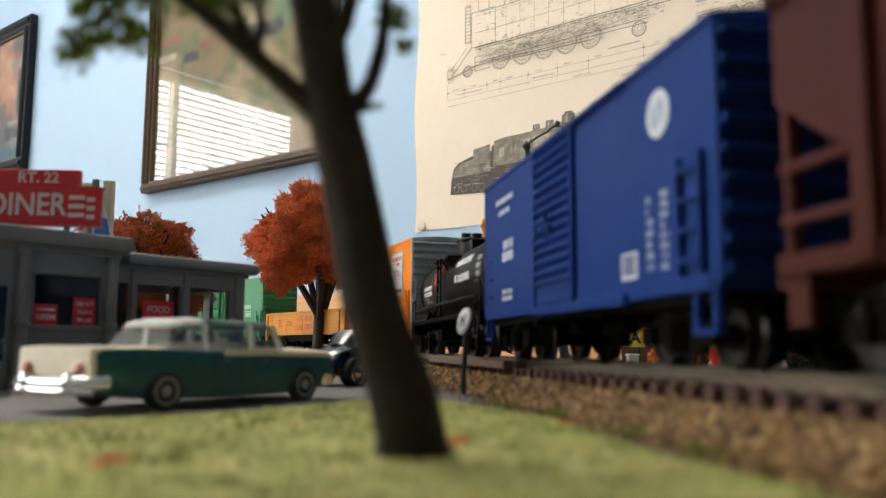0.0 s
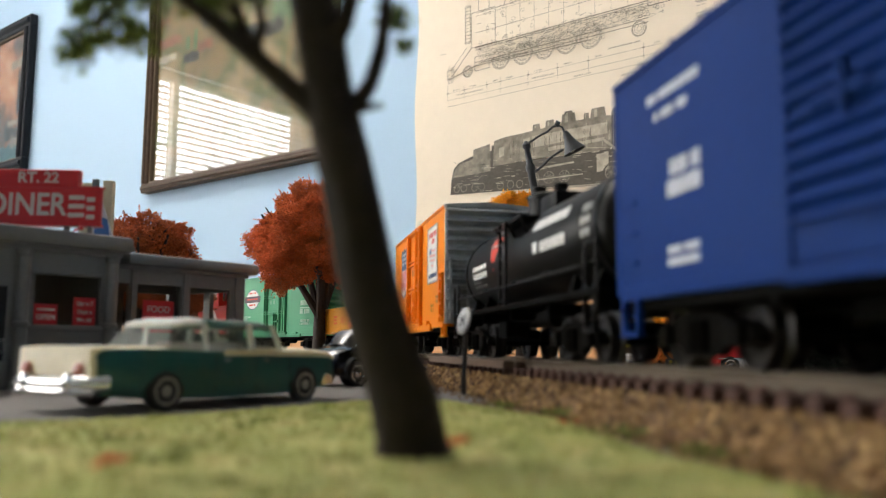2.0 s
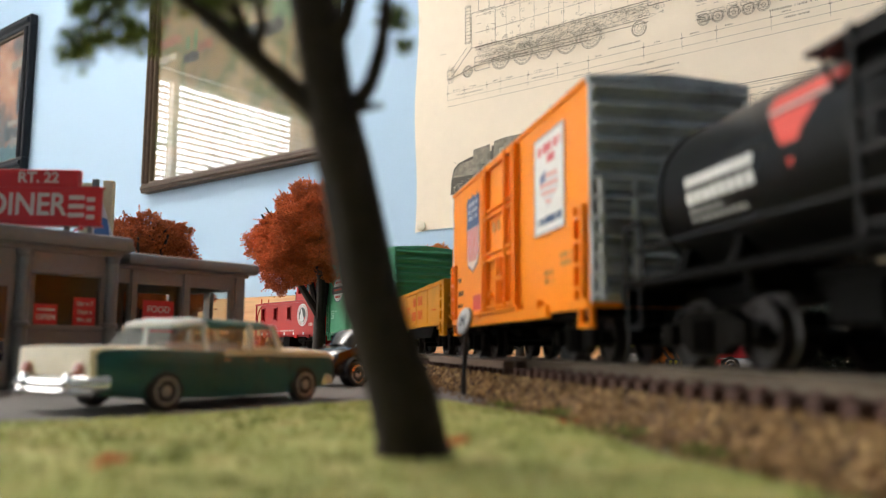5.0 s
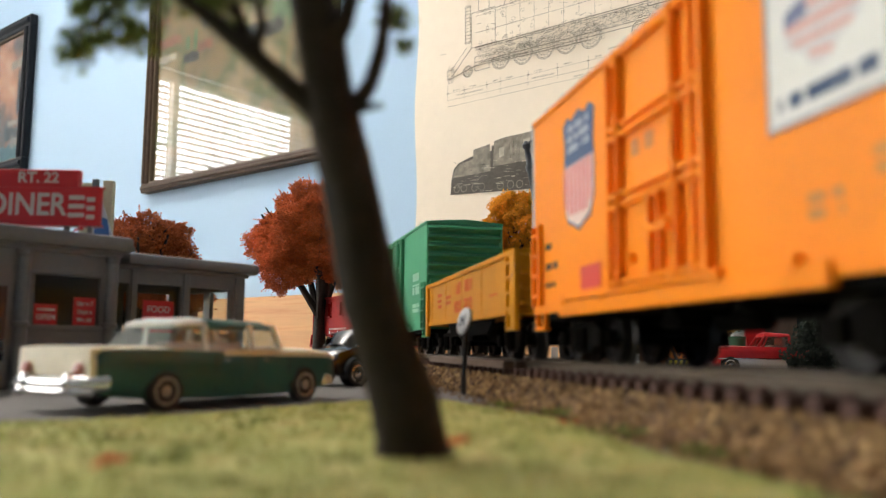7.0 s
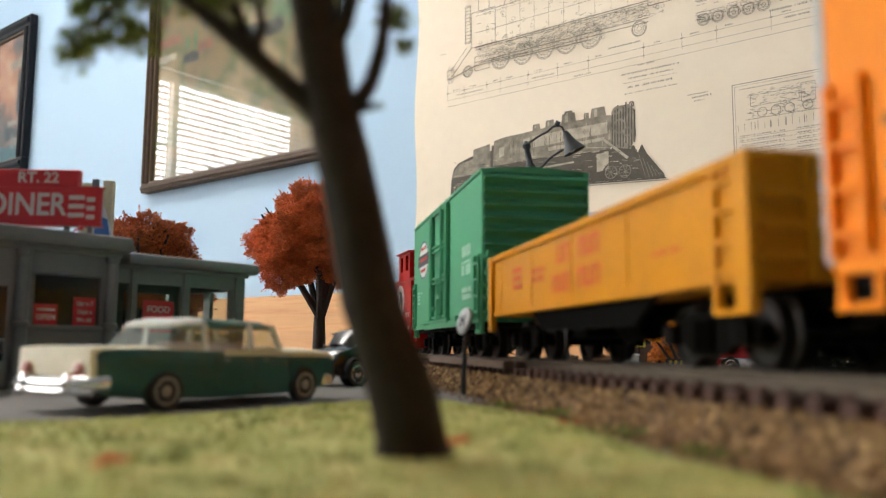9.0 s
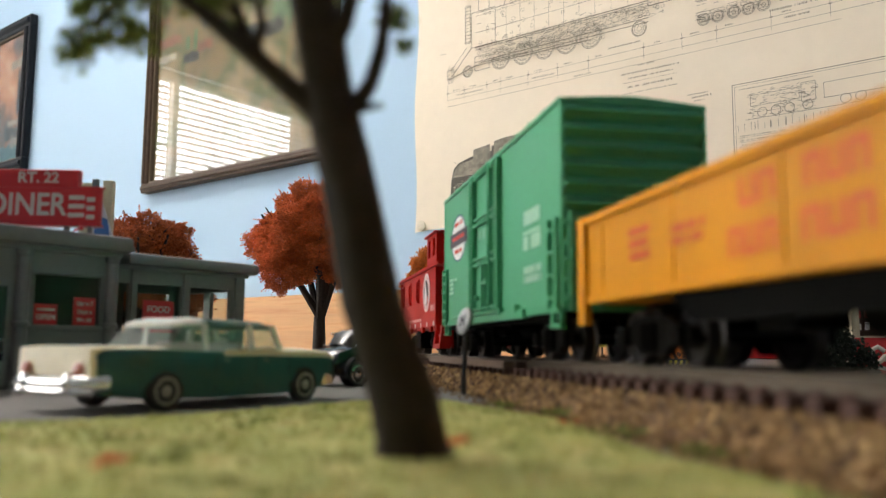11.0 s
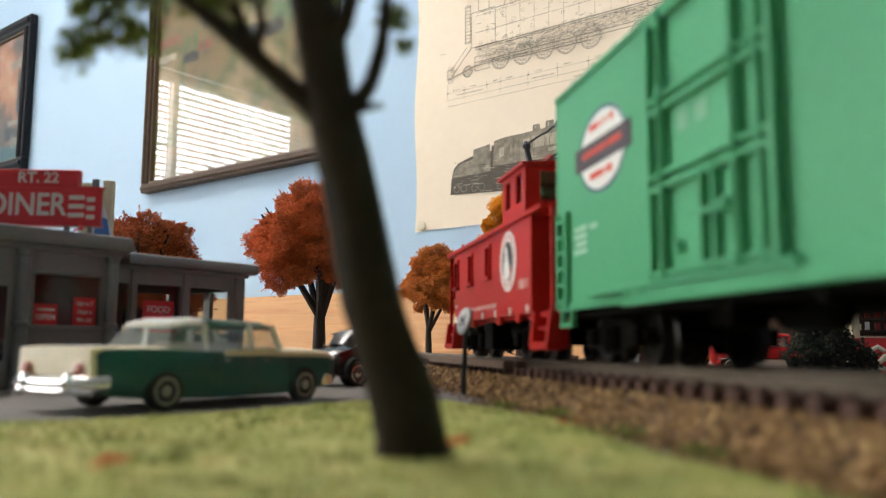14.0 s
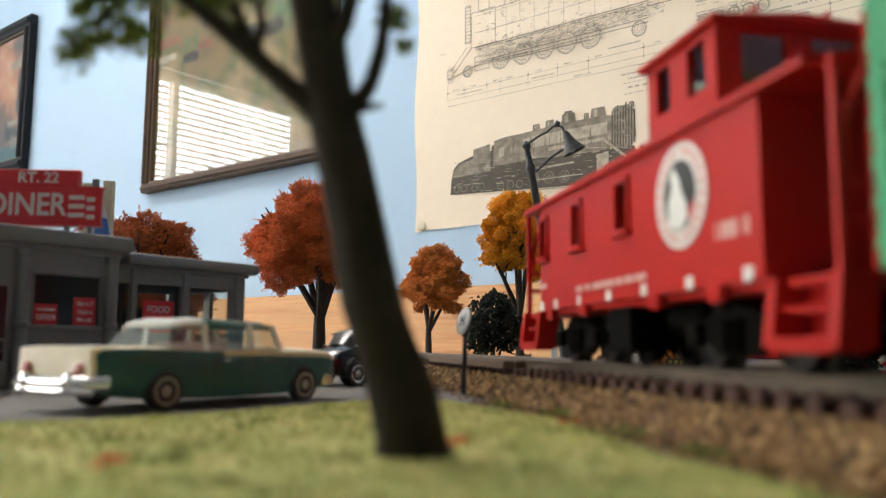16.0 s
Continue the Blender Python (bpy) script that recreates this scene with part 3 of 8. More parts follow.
def door_panels(car, x0, x1, z0, z1, half, paint, label, lip, plate_paint):
    """A plug door of paired ribs in panels, with locking bars, rollers and a low track."""
    bm = bmesh.new()
    box(bm, x0, x1, half - 0.2, half + 0.35, z0, z1, 0.12)
    d = part("plug_door", bm, paint, car, label)
    for x, w, zt in ((x1 - 0.6, 0.6, z1), (x1 - 5.4, 0.5, z1), (x0 + 8.6, 0.6, z1), (x0 + 0.6, 0.7, z1), (x0 + 3.4, 0.35, z1), (x0 + 18.0, 0.45, 28.0), (x0 + 14.4, 0.35, 28.0)):
        bm = bmesh.new()
        box(bm, x - w, x + w, half + 0.3, half + 1.7, z0 - 0.3, zt + 0.3, 0.2)
        part("upright_rib", bm, paint, d)
    for z in (z0 + 0.6, 27.6, 29.5, 39.8, 41.7, z1 - 0.6):
        bm = bmesh.new()
        box(bm, x0 + 0.2, x1 - 0.2, half + 0.3, half + 1.45, z - 0.45, z + 0.45, 0.18)
        part("cross_rib", bm, paint, d)
    for x in (x0 + 8.6, x1 - 5.4):
        bm = bmesh.new()
        rod(bm, (x, half + 1.8, z0 - 0.5), (x, half + 1.8, z1 + 0.4), 0.35, 6)
        for z in (z0 + 2, 27.0, 42.4, z1 - 2):
            box(bm, x - 0.9, x + 0.9, half + 1.3, half + 2.1, z - 0.5, z + 0.5, 0.15)
        part("locking_bar", bm, paint, d)
    bm = bmesh.new()
    rod(bm, (x0 + 12, half + 0.4, z0 + 8), (x0 + 12, half + 1.9, z0 + 8), 1.0, 12)
    box(bm, x0 + 11.4, x0 + 20.5, half + 1.2, half + 1.9, z0 + 7.4, z0 + 8.4, 0.2)
    rod(bm, (x1 - 9.5, half + 0.4, z0 + 4), (x1 - 9.5, half + 1.7, z0 + 4), 0.8, 10)
    part("door_crank", bm, paint, d)
    for xm, z in ((x1 - 10.5, 36.5), (x1 - 16.0, 36.5)):
        bm = bmesh.new()
        box(bm, xm - 1.6, xm + 1.6, half + 0.35, half + 0.5, z - 1.4, z + 1.4)
        part("data_plate", bm, plate_paint, d)
    bm = bmesh.new()
    box(bm, lip[0], lip[1], half - 0.1, half + 1.3, lip[2], z0 - 1.4, 0.2)
    box(bm, x0 - 1.5, x1 + 26, half + 0.2, half + 1.8, z0 - 1.3, z0 - 0.4, 0.2)
    part("door_track", bm, paint, car)
    for x in (lip[0] + 6, x0 - 2, x1 + 3, lip[1] - 3):
        bm = bmesh.new()
        box(bm, x - 0.8, x + 0.8, half + 0.2, half + 1.7, z0 - 2.2, z0 - 0.2, 0.2)
        part("roller_guide", bm, paint, car)
    return d


def orange_boxcar():
    L, half, sill, eave = 131.0, 17.0, 10.8, 56.2
    car = boxcar_shell("boxcar", "bright orange high boxcar with silver ribbed ends", L, half, sill, eave, 57.6, ORANGE, SILVER, 12, SILVER)
    door_panels(car, -17.2, 17.8, 13.8, 54.6, half, ORANGE, "orange panelled plug door", (-42, 45, 9.5), mat("faded_orange_print", (0.55, 0.20, 0.03), 0.6))
    bm = bmesh.new()
    box(bm, -L / 2 + 0.5, L / 2 - 0.5, half - 0.1, half + 0.5, 10.6, 12.4, 0.12)
    box(bm, -L / 2 + 0.5, L / 2 - 0.5, half - 0.1, half + 0.5, 55.2, 56.2, 0.12)
    part("side_sill", bm, ORANGE, car)
    corner_steps(car, L, half, sill, 3.0, ORANGE)
    for x in (-61.5, 62):
        make_ladder(car, x, 12.5, 31, half, ORANGE, 5.0, 4)
    for sx in (-1, 1):
        end_ladder(car, sx, L / 2, 8.5, 15.2, 12, 36, 6, SILVER)
    bm = bmesh.new()
    r6 = random.Random(4)
    for i in range(16):
        if i not in (6, 10):
            box(bm, -L / 2 - 1.2, -L / 2 - 0.9, 10 - i * 1.5, 10 - i * 1.5 + r6.uniform(0.7, 1.1), 54.0, 55.0)
    part("lettering", bm, DARK_INK, car)
    # shield: blue top, pink-white stripes
    y = half + 0.04
    sh = [(48, 49.5), (45, 51.0), (42, 49.8), (37.5, 51.3), (33, 49.8), (30, 51.0), (27, 49.5), (28, 44), (27.2, 38), (27.6, 32), (30.0, 28.6), (34, 27.6), (37.5, 26.4), (41, 27.6), (45, 28.6), (47.4, 32), (47.8, 38), (47, 44)]
    sh = [(35.2 + (a - 37.5) * 0.85, b) for a, b in sh]
    bm = bmesh.new()
    prism(bm, sh, "y", y, y + 0.1)
    em = part("shield_emblem", bm, NAVY, car, "blue-topped shield emblem with red stripes")
    bm = bmesh.new()
    lo = [(27.9, 39.6), (27.8, 38), (28.2, 32), (30.4, 29.2), (34.2, 28.2), (37.5, 27.1), (40.8, 28.2), (44.6, 29.2), (46.8, 32), (47.2, 38), (47.1, 39.6)]
    lo = [(35.2 + (a - 37.5) * 0.85, b + (0.8 if b > 39 else 0)) for a, b in lo]
    prism(bm, lo, "y", y + 0.1, y + 0.16)
    part("emblem_field", bm, mat("pink_white_field", (0.74, 0.56, 0.52), 0.6), em)
    bm = bmesh.new()
    for i in range(7):
        x = 28.1 + i * 2.3
        box(bm, x, x + 1.15, y + 0.16, y + 0.22, 30.0 if 1 <= i <= 5 else 31.5, 40.2)
    part("emblem_stripe", bm, mat("faded_red_stripe", (0.60, 0.08, 0.08), 0.6), em)
    side_mark(em, "lettering", 35.2, 45.6, 12, 6.5, mat("pale_blue_print", (0.38, 0.42, 0.50), 0.6), y + 0.1, rows=3)
    # placard
    px0, px1, pz0, pz1 = -51.9, -30.9, 28.6, 51.4
    pc = (px0 + px1) / 2
    bm = bmesh.new()
    box(bm, px0, px1, y, y + 0.15, pz0, pz1)
    pl = part("placard", bm, WHITE, car, "white placard with red and blue print")
    bm = bmesh.new()
    for a in ((px0, px1, pz0, pz0 + 0.55), (px0, px1, pz1 - 0.55, pz1), (px0, px0 + 0.5, pz0 + 0.55, pz1 - 0.55), (px1 - 0.5, px1, pz0 + 0.55, pz1 - 0.55)):
        box(bm, a[0], a[1], y + 0.15, y + 0.3, a[2], a[3])
    part("placard_border", bm, mat("grey_border", (0.35, 0.36, 0.40), 0.5), pl)
    pink = mat("pale_red_print", (0.66, 0.36, 0.33), 0.6)
    side_mark(pl, "lettering", pc, 47.9, 17, 2.3, mat("rose_red_lettering", (0.62, 0.14, 0.15), 0.6), y + 0.16, gap=0.1)
    side_mark(pl, "lettering", pc - 1.5, 45.2, 5.5, 2.0, mat("rose_red_lettering", (0.62, 0.14, 0.15), 0.6), y + 0.16, gap=0.1)
    side_mark(pl, "lettering", pc, 31.4, 17, 1.9, NAVY, y + 0.16, gap=0.1)
    land = [(-36.0, 42.6), (-39.5, 43.2), (-43.5, 41.8), (-46.5, 42.2), (-48.5, 39.6), (-47.4, 37.2), (-44.6, 36.2), (-42.0, 34.0), (-39.6, 34.4), (-38.0, 36.6), (-35.4, 37.6), (-34.6, 40.2)]
    bm = bmesh.new()
    prism(bm, land, "y", y + 0.16, y + 0.2)
    part("placard_shape", bm, mat("faint_grey_print", (0.60, 0.58, 0.60), 0.6), pl)
    for z0, z1, xa, xb in ((41.0, 41.9, -47.6, -39.2), (39.0, 40.0, -47.6, -35.2), (37.2, 38.0, -46.6, -36.4), (35.2, 36.0, -43.4, -39.4)):
        bm = bmesh.new()
        prism(bm, [(xa, z0 - 0.3), (xb, z0 + 0.3), (xb, z1 + 0.3), (xa, z1 - 0.3)], "y", y + 0.2, y + 0.25)
        part("placard_stripe", bm, pink, pl)
    bm = bmesh.new()
    prism(bm, [(-35.0, 42.0), (-38.8, 43.0), (-39.2, 40.6), (-35.0, 40.2)], "y", y + 0.2, y + 0.27)
    part("placard_canton", bm, mat("slate_blue_print", (0.16, 0.19, 0.33), 0.6), pl)
    side_mark(car, "lettering", 55, 25, 4, 2, DARK_INK, y)
    side_mark(car, "lettering", 53, 20.5, 8, 2.2, DARK_INK, y)
    side_mark(car, "lettering", 54, 16.5, 7, 1.6, DARK_INK, y)
    side_mark(car, "red_plate", 29.4, 16.7, 10.5, 4.6, RED_INK, y, solid=True)
    side_mark(car, "lettering", -53, 21.4, 9.5, 3.6, mat("faded_grey_lettering", (0.55, 0.25, 0.05), 0.6), y, rows=2)
    side_mark(car, "lettering", -40.5, 18.4, 6, 3.6, mat("faded_brown_lettering", (0.5, 0.22, 0.05), 0.6), y, rows=2)
    for x in (-46, 46):
        make_truck(car, x)
    return car


def green_boxcar():
    L, half, sill, eave = 130.0, 17.0, 10.8, 57.0
    car = boxcar_shell("boxcar", "jade green high boxcar with ribbed ends", L, half, sill, eave, 58.4, GREEN, GREEN, 11, GREEN)
    door_panels(car, -16.8, 18.0, 13.8, 55.0, half, GREEN, "green panelled plug door", (-40.5, 30, 10.1), mat("faded_green_print", (0.17, 0.42, 0.26), 0.6))
    bm = bmesh.new()
    box(bm, -L / 2 + 0.5, L / 2 - 0.5, half - 0.1, half + 0.5, 10.6, 12.2, 0.12)
    box(bm, -L / 2 + 0.5, L / 2 - 0.5, half - 0.1, half + 0.5, 56.0, 57.0, 0.12)
    part("side_sill", bm, GREEN, car)
    corner_steps(car, L, half, sill, 2.6, GREEN)
    make_ladder(car, -62.0, 11.4, 31, half, GREEN, 5.6, 4)
    make_ladder(car, 61, 11, 31, half, GREEN, 5.5, 6)
    for sx in (-1, 1):
        end_ladder(car, sx, L / 2, 8.5, 15.2, 11, 32, 5, GREEN)
    y = half + 0.04
    cx, cz = 40.0, 40.0
    bm = bmesh.new()
    prism(bm, [(cx + 11.5 * math.cos(a), cz + 8.0 * math.sin(a)) for a in np.linspace(0, 2 * math.pi, 40)[:-1]], "y", y, y + 0.1)
    em = part("oval_emblem", bm, WHITE, car, "white oval emblem with a dark band")
    bm = bmesh.new()
    prism(bm, [(cx - 13.6, cz - 2.4), (cx + 13.6, cz - 2.4), (cx + 13.6, cz + 2.4), (cx - 13.6, cz + 2.4)], "y", y + 0.1, y + 0.2)
    band = part("emblem_band", bm, mat("dark_plum_band", (0.030, 0.012, 0.022), 0.5), em)
    side_mark(band, "lettering", cx, cz, 19, 1.7, RED_INK, y + 0.21, gap=0.3)
    side_mark(em, "lettering", cx, cz + 4.7, 12, 2.0, RED_INK, y + 0.11)
    side_mark(em, "lettering", cx, cz - 4.7, 12, 2.0, RED_INK, y + 0.11)
    bm = bmesh.new()
    for i in range(40):
        a, b = 2 * math.pi * i / 40, 2 * math.pi * (i + 1) / 40
        q = [(cx + r1 * math.cos(c), cz + r2 * math.sin(c)) for c, r1, r2 in ((a, 11.5, 8.0), (b, 11.5, 8.0), (b, 10.9, 7.4), (a, 10.9, 7.4))]
        prism(bm, q, "y", y + 0.1, y + 0.14)
    part("emblem_ring", bm, NAVY, em)
    pale = mat("pale_green_lettering", (0.36, 0.60, 0.45), 0.6, vary=0.1, bump=0)
    side_mark(car, "lettering", -44.5, 34.0, 13, 4.4, pale, y, gap=0.2)
    side_mark(car, "underline", -44.5, 30.8, 13.5, 0.7, pale, y, solid=True)
    side_mark(car, "lettering", -44.5, 28.0, 14, 4.0, pale, y, gap=0.15)
    side_mark(car, "lettering", -44.8, 20.3, 14, 4.4, pale, y, rows=2, gap=0.22)
    side_mark(car, "lettering", 52, 24, 7, 6, pale, y, rows=4)
    side_mark(car, "lettering", 45, 26, 4, 1.4, pale, y)
    bm = bmesh.new()
    x = -L / 2 - 1.5
    r = random.Random(5)
    for i in range(14):
        if i not in (5, 9):
            box(bm, x - 0.25, x + 0.3, -12 + i * 1.7, -12 + i * 1.7 + r.uniform(0.9, 1.3), 53.6, 55.2)
    part("lettering", bm, pale, car)
    for x in (-46, 46):
        make_truck(car, x)
    return car


def gondola():
    L, half, sill, top = 131.0, 17.0, 11.5, 27.5
    car = thing("gondola_car", "yellow gondola car with red lettering", "freight car", "train cars")
    bm = bmesh.new()
    for sy in (-1, 1):
        box(bm, -L / 2, L / 2, *sorted((sy * half, sy * (half - 1.2))), sill, top, 0.15)
    box(bm, -L / 2 + 1, L / 2 - 1, -half + 1, half - 1, sill, sill + 1.5)
    part("body", bm, YELLOW, car)
    for sy in (-1, 1):
        bm = bmesh.new()
        box(bm, -L / 2 - 0.6, L / 2 + 0.6, *sorted((sy * (half - 1.6), sy * (half + 0.7))), top - 0.8, top + 0.8, 0.25)
        part("top_rail", bm, YELLOW, car)
        bm = bmesh.new()
        box(bm, -L / 2, L / 2, *sorted((sy * (half - 0.2), sy * (half + 0.4))), sill, sill + 1.4, 0.1)
        part("side_sill", bm, YELLOW, car)
    for sy in (-1, 1):
        for x in (-56, -28, 0, 28, 56):
            bm = bmesh.new()
            box(bm, x - 0.3, x + 0.3, *sorted((sy * half, sy * (half + 0.18))), sill + 1, top - 0.6)
            part("side_seam", bm, YELLOW, car)
    for sx in (-1, 1):
        bm = bmesh.new()
        xa = sx * L / 2
        box(bm, *sorted((xa, xa - sx * 1.2)), -half, half, sill, top)
        box(bm, *sorted((xa - sx * 1.6, xa + sx * 0.7)), -half, half, top - 0.8, top + 0.8, 0.25)
        endp = part("end_panel", bm, YELLOW, car)
        for z in (14.5, 18.5, 22.5):
            bm = bmesh.new()
            box(bm, *sorted((xa, xa + sx * 1.3)), -half + 1, half - 1, z - 0.7, z + 0.7, 0.3)
            part("end_rib", bm, YELLOW, endp)
        for y in (-9, 9):
            bm = bmesh.new()
            box(bm, *sorted((xa, xa + sx * 1.6)), y - 0.7, y + 0.7, sill, top, 0.2)
            part("end_post", bm, YELLOW, endp)
        for sy in (-1, 1):
            bm = bmesh.new()
            box(bm, *sorted((xa - sx * 2.2, xa + sx * 1.5)), *sorted((sy * (half - 0.6), sy * (half + 1.0))), 7.4, top + 0.7, 0.25)
            cp = part("corner_post", bm, YELLOW, car, "corner post with ladder rungs")
            if sx > 0:
                continue
            bm = bmesh.new()
            box(bm, *sorted((xa - sx * 8.2, xa - sx * 7.0)), *sorted((sy * (half - 0.6), sy * (half + 0.8))), 7.4, top, 0.2)
            part("ladder_post", bm, YELLOW, cp)
            for z in (7.8, 13.2, 17.2, 21.2, 25.0):
                bm = bmesh.new()
                box(bm, *sorted((xa - sx * 7.1, xa - sx * 2.1)), *sorted((sy * (half + 0.1), sy * (half + 0.8))), z - 0.4, z + 0.4, 0.1)
                part("rung", bm, YELLOW, cp)
        make_coupler(car, sx * (L / 2 - 1), sx)
    bm = bmesh.new()
    box(bm, -L / 2 + 2, L / 2 - 2, -4, 4, sill - 3, sill + 0.05)
    prism(bm, [(-34, sill), (34, sill), (26, sill - 4.5), (-26, sill - 4.5)], "y", half - 3.0, half - 2.0)
    rod(bm, (-14, 6, sill - 4), (-2, 6, sill - 4), 3.0, 12)
    box(bm, 6, 14, 4, 12, sill - 6, sill - 0.5)
    part("underframe", bm, UNDER, car, "black underframe with brake gear")
    y = half + 0.06
    faded = mat("faded_red_lettering", (0.62, 0.10, 0.012), 0.6, vary=0.15, bump=0)
    for x, z, w, h in ((-9.4, 23.0, 11.5, 3.9), (-9.2, 17.0, 12.5, 3.9), (5.5, 23.0, 8.6, 3.9), (7.0, 16.8, 11.5, 3.9)):
        bm = bmesh.new()
        k = 3 if w > 9 else 2
        for i in range(k):
            xa = x - w / 2 + w * i / k
            xb = xa + w / k - 0.7
            box(bm, xa, xa + 0.95, y, y + 0.1, z - h / 2, z + h / 2)
            box(bm, xb - 0.95, xb, y, y + 0.1, z - h / 2, z + h / 2)
            box(bm, xa + 0.95, xb - 0.95, y, y + 0.1, *((z - h / 2, z - h / 2 + 0.9) if i % 2 else (z + h / 2 - 0.9, z + h / 2)))
        part("lettering", bm, faded, car)
    side_mark(car, "lettering", 40, 20.0, 8, 6.2, faded, y, rows=3)
    side_mark(car, "lettering", 23.6, 19.6, 11, 3.8, faded, y, rows=2)
    side_mark(car, "lettering", -42.2, 17.6, 9.5, 1.0, faded, y)
    for x in (-46, 46):
        make_truck(car, x)
    return car


def tank_car():
    L = 138.0
    car = thing("tank_car", "glossy black riveted tank car with white lettering", "freight car", "train cars")
    r, zc = 13.2, 28.0
    bm = bmesh.new()
    lathe(bm, [(2, -67.0), (7.5, -66.2), (11.5, -64.6), (r, -62), (r, 60), (11.5, 62.6), (7.5, 64.2), (2, 65)], 40, Matrix.Translation((0, 0, zc)) @ Matrix.Rotation(radians(90), 4, "Y"))
    tank = part("tank", bm, BLACKCAR, car, "glossy black tank shell", True)
    for x in (-61, 59):
        bm = bmesh.new()
        lathe(bm, [(r + 0.05, x - 0.9), (r + 0.3, x - 0.8), (r + 0.3, x + 0.8), (r + 0.05, x + 0.9)], 40, Matrix.Translation((0, 0, zc)) @ Matrix.Rotation(radians(90), 4, "Y"))
        part("tank_band", bm, BLACKCAR, tank)
    bm = bmesh.new()
    lathe(bm, [(7.0, 37.0), (7.0, 45.0), (7.4, 45.2), (7.4, 46.0), (6.0, 46.6), (3.4, 47.2), (1.0, 47.4)], 28, Matrix.Translation((5.0, 0, 0)))
    dome = part("dome", bm, BLACKCAR, car, "black expansion dome", True)
    bm = bmesh.new()
    box(bm, -15.0, -1.4, -6.0, 6.0, 37.5, 44.2, 0.9)
    part("valve_housing", bm, BLACKCAR, dome, "", True)
    for dx, dy, h in ((-12.4, 3.5, 46.2), (-6.0, -2.0, 45.4), (6.0, 3.6, 48.8)):
        bm = bmesh.new()
        lathe(bm, [(1.3, 41.5), (1.3, h - 1.6), (2.0, h - 1.4), (2.0, h)], 12, Matrix.Translation((dx, dy, 0)))
        part("valve", bm, BLACKCAR, dome, "", True)
    bm = bmesh.new()
    box(bm, -12, 17, 9.2, 14.6, 37.2, 37.8)
    for x in (-10, 2, 15):
        rod(bm, (x, 14.2, 37.4), (x, 12.0, 33.4), 0.35, 6)
    part("platform", bm, BLACKCAR, car, "black walkway by the dome")
    bm = bmesh.new()
    for x in (1.8, 8.2):
        box(bm, x - 0.45, x + 0.45, 14.4, 15.2, 12.5, 38, 0.1)
    for i in range(6):
        box(bm, 1.8, 8.2, 14.5, 15.0, 16 + 4 * i - 0.35, 16 + 4 * i + 0.35)
    part("ladder", bm, BLACKCAR, car)
    bm = bmesh.new()
    box(bm, -L / 2 + 1, L / 2 - 1, -5, 5, 9.6, 13.4, 0.3)
    part("underframe", bm, UNDER, car, "black frame")
    for sy in (-1, 1):
        bm = bmesh.new()
        box(bm, -L / 2 + 1, L / 2 - 1, *sorted((sy * 13.4, sy * 16.2)), 13.2, 14.6, 0.2)
        part("running_board", bm, UNDER, car)
    for sx in (-1, 1):
        bm = bmesh.new()
        box(bm, *sorted((sx * (L / 2 - 9), sx * (L / 2 - 0.5))), -16, 16, 13.0, 14.4, 0.2)
        part("end_deck", bm, UNDER, car)
        bm = bmesh.new()
        box(bm, *sorted((sx * (L / 2 - 2), sx * L / 2)), -16, 16, 10.2, 14.6, 0.3)
        part("end_beam", bm, UNDER, car)
        for x in (40, 56):
            bm = bmesh.new()
            prism(bm, [(-12, 14), (12, 14), (9, 22), (6, 17.8), (-6, 17.8), (-9, 22)], "x", sx * x - 1.2, sx * x + 1.2)
            part("tank_saddle", bm, UNDER, car)
    for x in (-32, 0, 32):
        bm = bmesh.new()
        box(bm, x - 1, x + 1, -14, 14, 10.5, 13.4)
        part("cross_bearer", bm, UNDER, car)
    bm = bmesh.new()
    rod(bm, (-16, 6, 10.6), (-4, 6, 10.6), 2.4, 12)
    part("brake_cylinder", bm, UNDER, car, "", True)
    bm = bmesh.new()
    box(bm, 8, 17, 6, 13, 5.8, 10.5, 0.3)
    part("brake_reservoir", bm, UNDER, car)
    bm = bmesh.new()
    for sx in (-1, 1):
        for x in (L / 2 - 1.2, L / 2 - 8):
            rod(bm, (sx * x, 15.6, 14), (sx * x, 15.6, 24), 0.4, 6)
        rod(bm, (sx * (L / 2 - 1.2), 15.6, 24), (sx * (L / 2 - 8), 15.6, 24), 0.4, 6)
        box(bm, *sorted((sx * (L / 2 - 8), sx * (L / 2 - 2))), 15, 16.2, 6.2, 7.0)
        for x in (L / 2 - 7.6, L / 2 - 2.4):
            box(bm, *sorted((sx * x - 0.4, sx * x + 0.4)), 15.2, 16, 6.6, 13.4)
    rod(bm, (-62, 15.8, 19.5), (62, 15.8, 19.5), 0.4, 6)
    for x in (-62, -31, 0, 31, 62):
        rod(bm, (x, 15.8, 19.5), (x, 12.8, 21), 0.35, 6)
    part("handrail", bm, BLACKCAR, car)
    for sx in (-1, 1):
        make_coupler(car, sx * (L / 2 - 1), sx)

    def on_shell(name, x0, x1, a0, a1, material, cells=0):
        bm = bmesh.new()
        n = 6
        cols = [(x0, x1)] if not cells else [(x0 + (x1 - x0) * i / cells, x0 + (x1 - x0) * (i + 0.74) / cells) for i in range(cells)]
        for xa, xb in cols:
            lo = [bm.verts.new((x, (r + 0.1) * math.cos(a), zc + (r + 0.1) * math.sin(a))) for a in np.linspace(a0, a1, n) for x in (xa, xb)]
            for i in range(n - 1):
                bm.faces.new((lo[2 * i], lo[2 * i + 1], lo[2 * i + 3], lo[2 * i + 2]))
        return part(name, bm, material, tank, "", True)
    on_shell("lettering", -42.4, -15.4, 0.35, 0.57, WHITE, 11)
